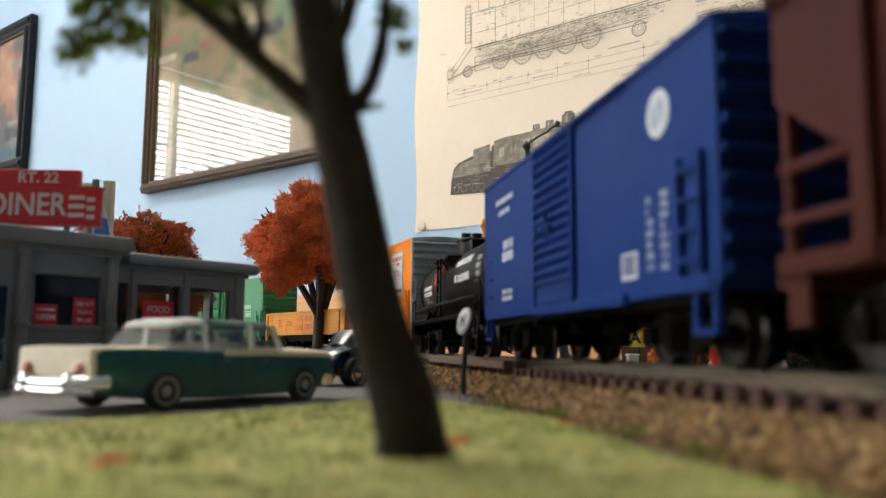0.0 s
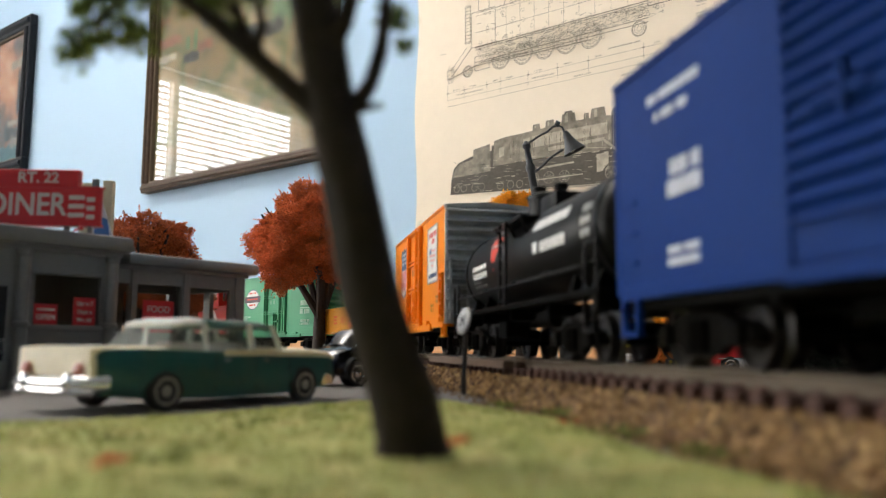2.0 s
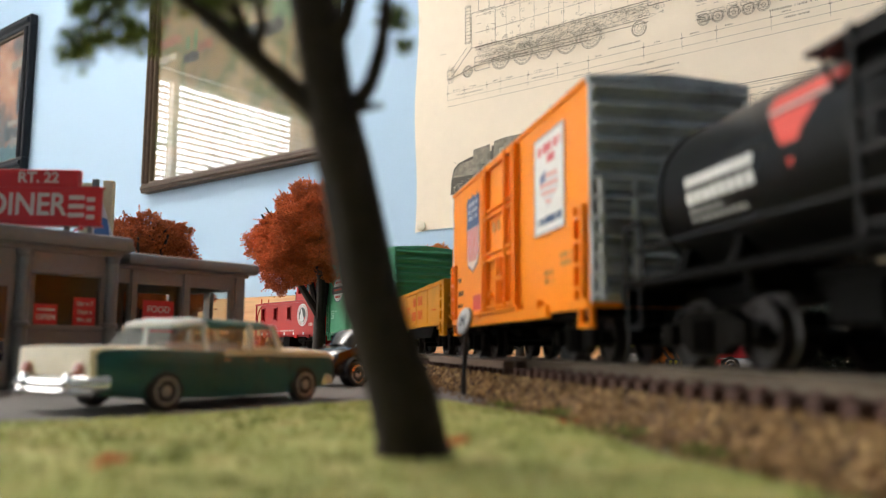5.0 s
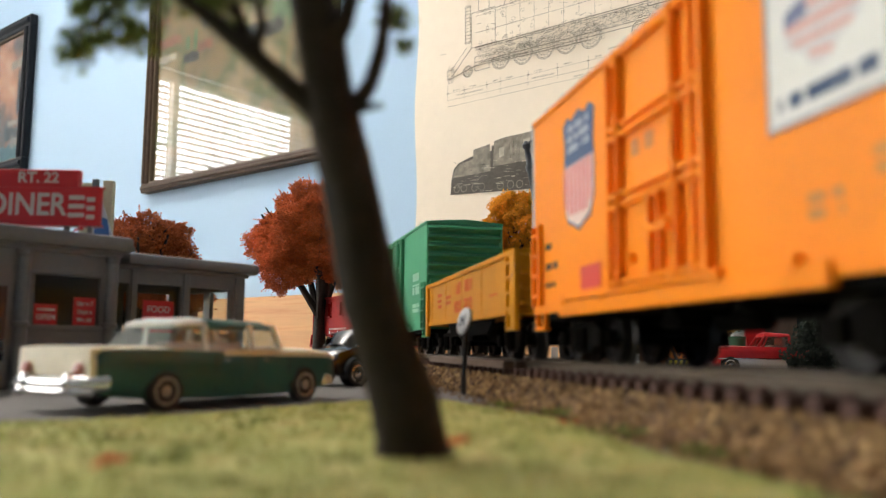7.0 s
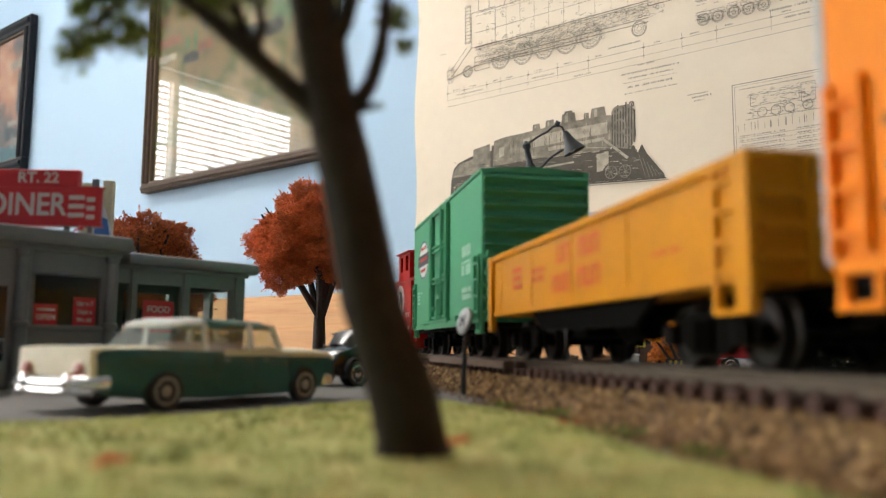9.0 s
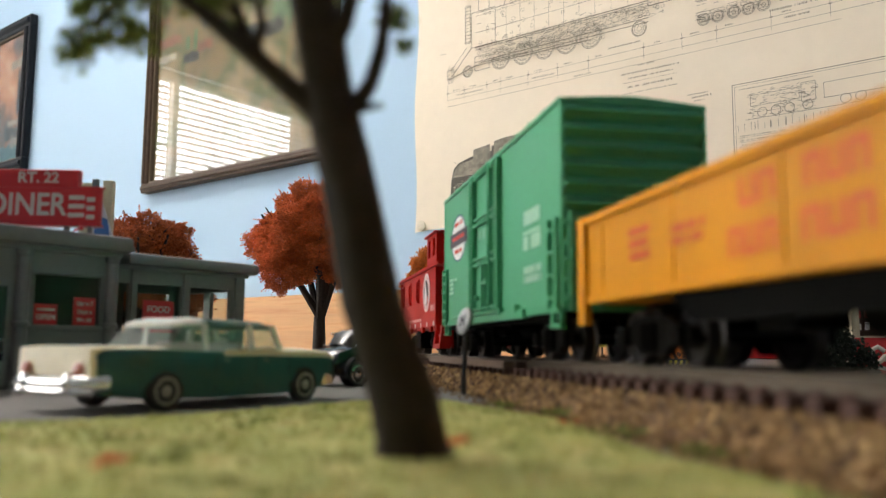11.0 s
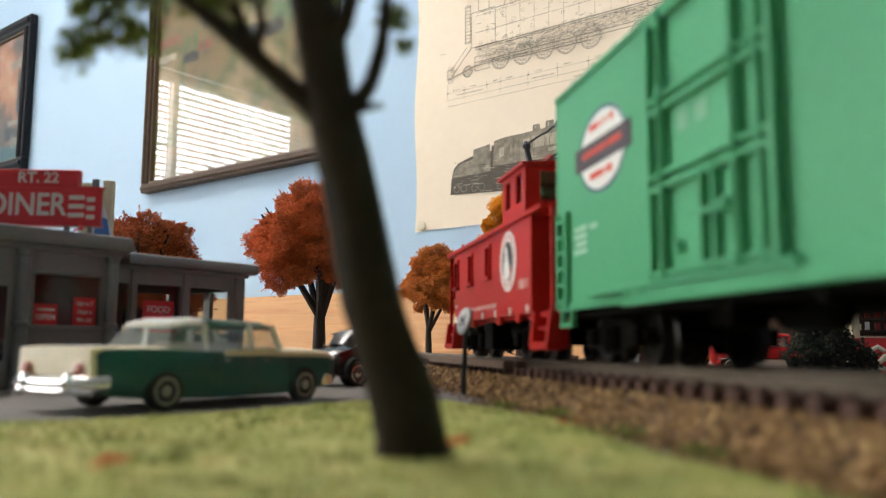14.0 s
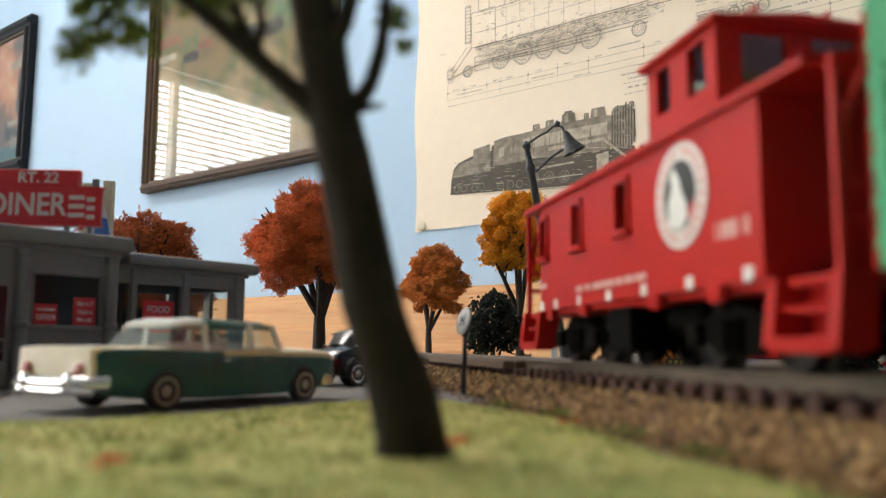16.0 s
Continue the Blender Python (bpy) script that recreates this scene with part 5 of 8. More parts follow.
    stroke(bm, (108, base + 24), (184, base + 22), 1.2, n)
    rect(bm, 98, 122, base + 14, base + 34, 1.0, n)
    for k in range(360):                                    # pipes, valves and rods
        u, v = r.uniform(100, 372), base + (r.uniform(26, 46) if r.random() < 0.75 else r.uniform(44, 98))
        if r.random() < 0.5:
            stroke(bm, (u, v), (u + r.uniform(3, 14), v + r.choice((0, 0, 2, -3))), r.uniform(0.3, 0.65), n)
        elif r.random() < 0.5:
            rect(bm, u, u + r.uniform(2, 6), v, v + r.uniform(2, 5), 0.4, n)
        else:
            ring(bm, u, v, r.uniform(1.0, 2.6), 0.4, n, 10)
    for k in range(160):
        u, v = r.uniform(405, 655), base + r.uniform(4, 34)
        stroke(bm, (u, v), (u + r.uniform(3, 12), v), 0.6, n)
    # dimension lines, captions
    for v, u0, u1 in ((366, 51, 700), (356, 51, 700), (347, 51, 560)):
        stroke(bm, (u0, v), (u1, v), 0.45, n)
    for u in (51, 80, 118, 140, 184, 228, 272, 345, 392, 432, 491, 550, 630):
        stroke(bm, (u, 352), (u, 372 if u > 51 else 380), 0.5, n)
        stroke(bm, (u - 1.8, 366), (u + 1.8, 366), 1.6, n)
        script_line(bm, u + 10, u + 20, 368, 2.2, n, r)
    script_line(bm, 66, 112, 376 - 16, 2.2, n, r)
    script_line(bm, 190, 222, 359, 2.4, n, r)
    script_line(bm, 300, 340, 374, 2.4, n, r)
    script_line(bm, 490, 540, 372, 3.0, n, r)
    script_line(bm, 505, 530, 361, 2.6, n, r)
    script_line(bm, 250, 275, 349, 2.2, n, r)
    stroke(bm, (37, base + 50), (48, base + 50), 0.5, n)
    script_line(bm, 338, 358, 345, 2.2, n, r)
    script_line(bm, 316, 388, 337, 2.6, n, r)
    script_line(bm, 325, 380, 331, 2.2, n, r)
    for i in range(6):
        script_line(bm, 324 + i * 9.5, 331 + i * 9.5, 320, 3.0, n, r)
    script_line(bm, 320, 385, 313, 1.8, n, r)
    stroke(bm, (318, 327), (384, 327), 0.4, n)
    script_line(bm, 396, 420, 297, 1.8, n, r)
    script_line(bm, 402, 424, 293, 2.4, n, r)
    script_line(bm, 400, 416, 289, 1.8, n, r)
    # small boxed drawing with its table
    rect(bm, 447, 640, 206, 299, 0.9, n)
    rect(bm, 449.5, 637.5, 208.5, 296.5, 0.4, n)
    for i, u in enumerate((478, 492, 506, 524, 560, 574)):
        ring(bm, u, 264, 5, 0.6, n, 14)
    rect(bm, 466, 516, 272, 284, 0.6, n)
    rect(bm, 518, 532, 268, 288, 0.6, n)
    rect(bm, 540, 600, 268, 284, 0.6, n)
    stroke(bm, (460, 258), (610, 258), 0.6, n)
    for u in (470, 486, 502, 520, 540, 560):
        stroke(bm, (u, 246), (u, 254), 0.8, n)
    script_line(bm, 455, 530, 292, 1.5, n, r)
    for v in range(214, 244, 5):
        stroke(bm, (452, v), (636, v), 0.35, n)
        script_line(bm, 454, 500, v + 1.2, 1.8, n, r)
        script_line(bm, 512, 560, v + 1.2, 1.8, n, r)
    for k in range(160):
        u, v = r.uniform(462, 530), r.uniform(258, 288)
        stroke(bm, (u, v), (u + r.uniform(1, 8), v + r.choice((0, 0, 1.5, -2))), r.uniform(0.3, 0.7), n)
    for u in range(452, 640, 7):
        stroke(bm, (u, 246), (u, 252 + (u * 3) % 5), 0.5, n)
    part("line_drawing", bm, INK, po, "fine grey locomotive elevation with dimension lines")
    # printed photograph of an engine in half tones, seen from ahead of its right side
    n = 3.4

    def foot(u):
        return 223 - (u - 57) * 0.0515

    dark, mid, pale = bmesh.new(), bmesh.new(), bmesh.new()
    flat(dark, [(57, 222), (58, 240), (62, 256), (70, 264), (92, 270), (126, 274), (128, 220)], n)
    flat(dark, [(126, 219), (126, 280), (146, 284), (150, 268), (172, 262), (178, 217)], n)
    flat(dark, [(172, 217), (172, 252), (330, 250), (337, 236), (352, 222), (366, 208)], n)
    flat(mid, [(60, 244), (64, 255), (72, 262), (124, 272), (124, 246)], n + 0.1)
    flat(mid, [(94, 258), (96, 279), (123, 283), (123, 250), (94, 250)], n + 0.15)
    flat(mid, [(128, 252), (130, 286), (150, 289), (165, 289), (165, 252)], n + 0.15)
    flat(mid, [(165, 254), (165, 289), (205, 291), (250, 293), (300, 292), (306, 288), (307, 256), (298, 250)], n + 0.15)
    for u0, u1, v0, v1 in ((176, 186, 268, 282), (190, 296, 270, 284), (214, 292, 262, 266), (281, 297, 226, 248), (138, 146, 264, 276), (196, 250, 240, 242)):
        flat(pale, [(u0, v0 - 2), (u0, v1 - 1), (u1, v1), (u1, v0)], n + 0.2)
    for u, w, h in ((196, 6, 298), (216, 7, 300), (243, 11, 304), (243, 7, 307), (268, 4, 300), (284, 11, 304)):
        flat(mid, [(u - w, 290), (u - w * 0.8, h), (u + w * 0.8, h), (u + w, 290)], n + 0.16)
        flat(pale, [(u - w * 0.5, 293), (u - w * 0.45, h - 2), (u - w * 0.1, h - 2), (u - w * 0.1, 293)], n + 0.22)
    # smokebox front with pipes
    flat(mid, [(300, 252), (302, 296), (308, 301), (324, 301), (331, 294), (333, 262), (326, 246)], n + 0.25)
    for k in range(9):
        u = 302 + k * 3.6
        stroke(dark, (u, 246 + (k % 3) * 4), (u + 1, 292 + (k * 5 % 13)), 2.0, n + 0.3)
    for u, v, rr in ((312, 276, 8), (322, 268, 5), (308, 296, 4), (328, 300, 3)):
        ring(mid, u, v, rr, 1.6, n + 0.35, 16)
    flat(dark, [(332, 236), (340, 250), (346, 238), (366, 212), (368, 206), (340, 207)], n + 0.26)
    for k in range(6):
        stroke(mid, (336 + k * 5, 238 - k * 5), (344 + k * 4.4, 210), 0.9, n + 0.36)
    stroke(pale, (292, 262), (322, 236), 4.2, n + 0.4)
    stroke(pale, (268, 256), (300, 252), 1.4, n + 0.4)
    for u in (192, 214, 236, 300, 318):
        ring(dark, u, foot(u) + 11, 10, 2.4, n + 0.42, 22)
        ring(mid, u, foot(u) + 11, 7.5, 0.9, n + 0.44, 18)
        for k in range(8):
            a = k * math.pi / 4 + 0.3
            stroke(mid, (u, foot(u) + 11), (u + 8.5 * math.cos(a), foot(u) + 11 + 8.5 * math.sin(a)), 0.8, n + 0.43)
    stroke(pale, (188, foot(188) + 9), (262, foot(262) + 12), 1.6, n + 0.46)
    for u in (68, 80, 98, 110, 140, 156, 170):
        ring(mid, u, foot(u) + 6, 5, 1.0, n + 0.42, 14)
    for k in range(150):
        u = r.uniform(62, 330)
        v = foot(u) + r.uniform(4, 44)
        stroke(r.choice((pale, mid, mid, dark)), (u, v), (u + r.uniform(2, 12), v + r.uniform(-2.0, 0.5)), r.uniform(0.5, 1.5), n + 0.45 + k * 0.0004)
    for k in range(60):
        u = r.uniform(150, 300)
        stroke(r.choice((pale, dark)), (u, r.uniform(256, 286)), (u + r.uniform(-1, 1), r.uniform(256, 288)), r.uniform(0.4, 0.9), n + 0.3)
    stroke(dark, (57, 222), (369, 206.5), 2.2, n + 0.5)
    stroke(pale, (180, 213.5), (372, 204), 2.0, n + 0.5)
    part("photo_dark", dark, INK_DARK, po, "dark half-tone engine photograph")
    part("photo_mid", mid, INK_MID, po, "mid half-tone engine photograph")
    part("photo_pale", pale, INK_PALE, po, "pale half-tone engine photograph")
    bm = bmesh.new()
    lathe(bm, [(7.5, 0), (7.5, 1.5), (4, 3.0)], 18, mm(0, 0, 0) @ Matrix.Translation((5, -4.0, 183)) @ Matrix.Rotation(radians(90), 4, "X"))
    part("push_pin", bm, mat("cream_pin", (0.7, 0.62, 0.48), 0.5), po, "round cream pin at a poster corner", True)


def art_material(name, stops, scale):
    """A printed landscape: soft patches of several colours."""
    m = bpy.data.materials.new(name)
    m.use_nodes = True
    nt = m.node_tree
    co, no, ra = nt.nodes.new("ShaderNodeTexCoord"), nt.nodes.new("ShaderNodeTexNoise"), nt.nodes.new("ShaderNodeValToRGB")
    no.inputs["Scale"].default_value, no.inputs["Detail"].default_value, no.inputs["Distortion"].default_value = scale, 4.0, 0.15
    el = ra.color_ramp.elements
    while len(el) < len(stops):
        el.new(0.5)
    for e, (p, c) in zip(el, stops):
        e.position, e.color = p, (*c, 1)
    nt.links.new(co.outputs["Object"], no.inputs["Vector"])
    nt.links.new(no.outputs[0], ra.inputs[0])
    bs = nt.nodes["Principled BSDF"]
    bs.inputs["Roughness"].default_value = 0.7
    nt.links.new(ra.outputs[0], bs.inputs["Base Color"])
    return m


def framed(label, u0, u1, v0, v1, wood, w, art, shapes):
    fr = thing("framed_picture", label, "picture", "", ROOM)
    for a in ((u0, u1, v0, v0 + w), (u0, u1, v1 - w, v1), (u0, u0 + w, v0 + w, v1 - w), (u1 - w, u1, v0 + w, v1 - w)):
        bm = bmesh.new()
        horizontal = a[1] - a[0] > a[3] - a[2]
        box(bm, a[0], a[1], -20, -2, a[2], a[3], 2.5)
        if horizontal:
            z = (a[2] + a[3]) / 2
            rod(bm, (a[0] + 4, -20, z), (a[1] - 4, -20, z), w * 0.22, 10)
        else:
            x = (a[0] + a[1]) / 2
            rod(bm, (x, -20, a[2] + 1), (x, -20, a[3] - 1), w * 0.22, 10)
        part("moulding", bm, wood, fr)
    bm = bmesh.new()
    i0, i1, j0, j1 = u0 + w, u1 - w, v0 + w, v1 - w
    for a in ((i0, i1, j0, j0 + 4), (i0, i1, j1 - 4, j1), (i0, i0 + 4, j0 + 4, j1 - 4), (i1 - 4, i1, j0 + 4, j1 - 4)):
        box(bm, a[0], a[1], -14, -6, a[2], a[3])
    part("fillet", bm, GILT, fr, "dull gilt inner fillet")
    bm = bmesh.new()
    box(bm, i0, i1, -6, -3, j0, j1)
    pr = part("print", bm, art, fr, "landscape print in browns and greens")
    for material, items in shapes:
        bm = bmesh.new()
        for pts in items:
            flat(bm, pts, 6.6)
        part("print_shape", bm, material, pr)
    bm = bmesh.new()
    box(bm, i0 + 0.5, i1 - 0.5, -10, -9, j0 + 0.5, j1 - 0.5)
    p = part("glass_pane", bm, PICTURE_GLASS, fr, "clear picture glass mirroring a window")
    p.visible_shadow = False
    return fr


poster()
PICTURE_GLASS = pane_material("picture_glass")
ART_A = art_material("wooded_valley_print", [(0.30, (0.035, 0.035, 0.018)), (0.40, (0.09, 0.075, 0.025)), (0.47, (0.20, 0.14, 0.055)), (0.53, (0.10, 0.11, 0.035)), (0.60, (0.30, 0.22, 0.11)), (0.68, (0.06, 0.07, 0.03))], 5)
ART_B = art_material("dusk_station_print", [(0.30, (0.05, 0.07, 0.07)), (0.42, (0.17, 0.10, 0.06)), (0.54, (0.45, 0.20, 0.09)), (0.68, (0.62, 0.42, 0.25))], 10)
pale_p, rust_p, green_p, dark_p = mat("pale_print_ink", (0.30, 0.27, 0.20), 0.7, vary=0.4, grain=60, coarse=25), mat("rust_print_ink", (0.20, 0.075, 0.035), 0.7, vary=0.4, grain=60, coarse=25), mat("green_print_ink", (0.08, 0.15, 0.05), 0.7, vary=0.4, grain=60, coarse=25), mat("dark_print_ink", (0.03, 0.03, 0.022), 0.7, vary=0.4, grain=60, coarse=25)


def ragged(u0, u1, v0, v1, seed, k=9):
    """An uneven printed patch."""
    r = random.Random(seed)
    top = [(u0 + (u1 - u0) * i / k, v1 + r.uniform(-0.18, 0.12) * (v1 - v0)) for i in range(k + 1)]
    low = [(u0 + (u1 - u0) * i / k, v0 + r.uniform(-0.12, 0.18) * (v1 - v0)) for i in range(k + 1)]
    return top + low[::-1]


framed("framed landscape print under glass in dark wood", -696, -167, 306, 898, FRAME_WOOD, 18, ART_A, [
    (rust_p, [ragged(-690, -600, 592, 612, 1), ragged(-545, -500, 560, 580, 2), ragged(-690, -640, 640, 655, 3)]),
    (green_p, [ragged(-585, -571, 570, 604, 4, 4), ragged(-560, -547, 566, 606, 5, 4), ragged(-330, -262, 560, 700, 6), ragged(-690, -560, 680, 800, 16)]),
    (pale_p, [ragged(-690, -615, 562, 578, 7), ragged(-440, -310, 655, 680, 8), ragged(-480, -400, 700, 790, 9)]),
    (dark_p, [ragged(-590, -540, 545, 566, 10), ragged(-250, -188, 520, 700, 11), ragged(-540, -490, 610, 760, 12), ragged(-420, -300, 545, 575, 13)])])
framed("framed dusk print under glass in black lacquer", -1760, -1213, 424, 806, FRAME_BLACK, 30, ART_B, [
    (pale_p, [ragged(-1330, -1250, 690, 712, 21), ragged(-1330, -1250, 545, 560, 22), ragged(-1310, -1255, 490, 520, 23)]),
    (dark_p, [ragged(-1288, -1252, 560, 676, 24), ragged(-1340, -1270, 510, 540, 25)]),
    (mat("teal_print_ink", (0.05, 0.13, 0.14), 0.7, vary=0.3, grain=60, coarse=25), [ragged(-1400, -1248, 456, 500, 26)])])

# ---- trees ----
BARK = mat("grey_brown_bark", (0.030, 0.024, 0.019), 0.9, vary=0.35, grain=500, coarse=90, bump=0.6, spec=0.15)
BARK_DARK = mat("dark_twig_brown", (0.045, 0.032, 0.025), 0.8, vary=0.3, grain=600, coarse=90, bump=0.4)
LEAF_RUST = mat("rust_orange_foliage", (0.56, 0.135, 0.03), 0.9, vary=0.25, grain=300, coarse=40, bump=0, random_amount=0.4)
LEAF_BROWN = mat("brown_orange_foliage", (0.60, 0.20, 0.035), 0.9, vary=0.25, grain=300, coarse=40, bump=0, random_amount=0.4)
LEAF_GOLD = mat("golden_yellow_foliage", (0.88, 0.38, 0.012), 0.9, vary=0.2, grain=300, coarse=40, bump=0, random_amount=0.35)
LEAF_GREEN = mat("olive_green_foliage", (0.13, 0.165, 0.025), 0.9, vary=0.3, grain=300, coarse=60, bump=0, random_amount=0.4)
SCRUB = mat("dry_brown_scrub", (0.115, 0.062, 0.034), 0.9, vary=0.3, grain=300, coarse=60, bump=0, random_amount=0.5)
LEAF_DARK = mat("dark_green_foliage", (0.014, 0.022, 0.013), 0.9, vary=0.3, grain=300, coarse=60, bump=0, random_amount=0.4)


def crumbs(name, centres, size, material, parent, seed, label="", flatness=1.0):
    """Many small four- or five-sided crumbs at given places, as one mesh."""
    r = np.random.RandomState(seed)
    c = np.array(centres, float)
    n = len(c)
    base = np.array([(1, 0, -0.5), (-0.6, 0.8, -0.4), (-0.5, -0.85, -0.4), (0.1, 0.0, 0.9)])
    v = base[None] * (size * (0.55 + 0.9 * r.rand(n, 1, 1))) + r.normal(0, size * 0.3, (n, 4, 3))
    ang = r.rand(n) * 6.283
    cs, sn = np.cos(ang)[:, None], np.sin(ang)[:, None]
    x, y = v[..., 0] * cs - v[..., 1] * sn, v[..., 0] * sn + v[..., 1] * cs
    v = np.stack([x, y, v[..., 2] * flatness], -1) + c[:, None]
    f = np.array([(0, 1, 3), (1, 2, 3), (2, 0, 3), (0, 2, 1)])
    faces = (f[None] + (np.arange(n) * 4)[:, None, None]).reshape(-1, 3)
    me = bpy.data.meshes.new(name)
    me.from_pydata((v.reshape(-1, 3) * MM).tolist(), [], faces.tolist())
    me.materials.append(material)
    ob = new(name, me)
    ob.parent = parent
    if label:
        ob["label"] = label
    ob["kind"] = "stuff"
    return ob


def crown_points(clumps, per, seed, fill=0.35):
    """Places of leaves: on and in the shells of lumpy clumps."""
    r = np.random.RandomState(seed)
    out = []
    for cx, cy, cz, rx, ry, rz in clumps:
        k = int(per * (rx * rz) ** 0.8 / 40)
        d = r.normal(0, 1, (k, 3))
        d /= np.linalg.norm(d, axis=1, keepdims=True)
        rad = 1 - fill * r.rand(k) ** 2
        lump = 1 + 0.20 * np.sin(d[:, 0] * 7 + cx) * np.cos(d[:, 2] * 6 + cz) + 0.09 * np.sin(d[:, 1] * 13 + d[:, 2] * 11)
        p = d * (rad * lump)[:, None] * np.array([rx, ry, rz]) + np.array([cx, cy, cz])
        out.append(p)
    return np.concatenate(out)


def tree(label, x, y, h_trunk, crown, leaf, per, size, seed, trunk_r, twig=BARK_DARK, group="layout trees", lean=0.0):
    """crown: (height of middle, half width, half height, offset x)."""
    t = thing("tree", label, "tree", group, mm(x, y, 0))
    r = random.Random(seed)
    cz, rw, rh, ox = crown
    bm = bmesh.new()
    bent(bm, [(0, 0, -0.5), (0.3, 0, h_trunk * 0.3), (0.1, 0.2, h_trunk * 0.7), (0, 0, h_trunk)], trunk_r, 10, trunk_r * 0.75)
    part("trunk", bm, twig, t, "dark forked trunk", True)
    clumps = []
    for i in range(7):
        a = i * 2.4 + r.uniform(-0.3, 0.3)
        q = r.uniform(0.35, 0.85)
        ex, ey, ez = ox + rw * q * math.cos(a), rw * q * math.sin(a), cz + rh * r.uniform(-0.35, 0.55)
        bm = bmesh.new()
        m1 = (ex * 0.45, ey * 0.45, h_trunk + (ez - h_trunk) * 0.42)
        bent(bm, [(0, 0, h_trunk * r.uniform(0.8, 1.0)), m1, (ex * 0.8, ey * 0.8, h_trunk + (ez - h_trunk) * 0.8), (ex, ey, ez)], trunk_r * 0.55, 7, trunk_r * 0.12)
        for k in range(3):
            b = Vector(m1).lerp(Vector((ex, ey, ez)), r.uniform(0.1, 0.6))
            bent(bm, [b, b + Vector((r.uniform(-1, 1), r.uniform(-1, 1), 1.1)) * rw * 0.18, b + Vector((r.uniform(-1, 1), r.uniform(-1, 1), 1.6)) * rw * 0.3], trunk_r * 0.22, 5, trunk_r * 0.08)
        part("limb", bm, twig, t, "", True)
    clumps.append((ox, 0, cz, rw * 0.52, rw * 0.52, rh * 0.58))
    for i in range(46):
        a, e = i * 2.39996, -0.78 + 1.70 * (i + 0.5) / 46
        q = 1 - 0.72 * e ** 1.5 if e > 0 else math.sqrt(1 - e * e * 0.9)
        s, d = r.uniform(0.13, 0.31), r.uniform(0.60, 0.90)
        clumps.append((ox + lean * e + rw * d * q * math.cos(a), rw * d * q * math.sin(a), cz + rh * d * e, rw * s, rw * s, rw * s * r.uniform(0.6, 0.95)))
    pts = crown_points(clumps, per, seed)
    jit = np.random.RandomState(seed + 50)
    pts = pts + jit.normal(0, rw * 0.012, pts.shape)
    sprig = pts[jit.rand(len(pts)) < 0.03]
    mid = np.array([ox, 0, cz])
    sprigs = np.concatenate([sprig + (sprig - mid) * k for k in (0.03, 0.06, 0.09)])
    crumbs("crown", np.concatenate([pts, sprigs]), size, leaf, t, seed, "ragged foam-leaf crown")
    return t


tree("rust-orange autumn tree beside the curved track", -84, 560, 33, (87, 43, 45, -6), LEAF_RUST, 2300, 0.62, 4, 5.0, lean=9.0)
tree("rust-orange autumn tree behind the diner", -157, 420, 20, (50, 33, 32, 4), LEAF_RUST, 1700, 0.6, 5, 4.0)
tree("brown-orange autumn tree by the pine board", -13, 760, 30, (74, 30, 38, 5), LEAF_BROWN, 1700, 0.68, 6, 3.4)
tree("golden yellow autumn tree by the street lamp", 56, 600, 40, (95, 29, 45, 0), LEAF_GOLD, 1700, 0.64, 7, 3.4)


def bush(label, x, y, clumps, leaf, per, size, seed):
    b = thing("bush", label, "bush", "layout bushes", mm(x, y, 0))
    bm = bmesh.new()
    r = random.Random(seed)
    for cx, cy, cz, rx, ry, rz in clumps:
        bent(bm, [(cx * 0.2, cy * 0.2, -0.5), (cx * 0.6, cy * 0.6, cz * 0.5), (cx, cy, cz)], 1.0, 6, 0.4)
    part("stem", bm, BARK_DARK, b)
    crumbs("leaves", crown_points(clumps, per, seed), size, leaf, b, seed)
    return b


bush("dark green bush beyond the track", 30, 500, [(0, 0, 27, 15, 14, 17), (-8, 0, 20, 9, 9, 11), (9, 2, 22, 10, 9, 12), (3, 0, 38, 9, 9, 9)], LEAF_DARK, 620, 1.1, 21)
bush("golden autumn bush beyond the track", 117, 392, [(12, 0, 22, 7, 7, 5), (20, 0, 25, 6, 6, 4.5), (6, 2, 17, 5, 5, 5), (-12, 2, 23, 7, 6, 4.5), (-18, 0, 20, 5, 5, 4), (10, 0, 12, 4, 4, 5)], LEAF_GOLD, 620, 0.8, 22)
bush("brown-orange autumn bush beyond the track", 111, 412, [(0, 0, 13, 6, 7, 8), (9, 0, 11, 8, 7, 8), (-3, 0, 7, 5, 6, 6), (16, 0, 12, 6, 6, 8)], LEAF_BROWN, 620, 0.8, 23)
bush("very dark green bush beside the snack stand", 184, 398, [(0, 0, 16, 13, 11, 14), (-8, 0, 9, 11, 9, 9), (12, 0, 9, 11, 9, 10), (0, 0, 27, 9, 8, 8), (18, 0, 5, 8, 7, 6)], LEAF_DARK, 620, 1.0, 24)

for x, y, seed in ((14, 470, 61), (46, 486, 62), (70, 470, 63), (86, 452, 64)):
    bush("low dry brown undergrowth beyond the track", x, y, [(0, 0, 3, 11, 7, 4), (-9, 2, 2, 8, 6, 3), (10, 1, 2.5, 9, 6, 4), (3, -2, 6, 5, 4, 3)], SCRUB, 520, 0.8, seed)

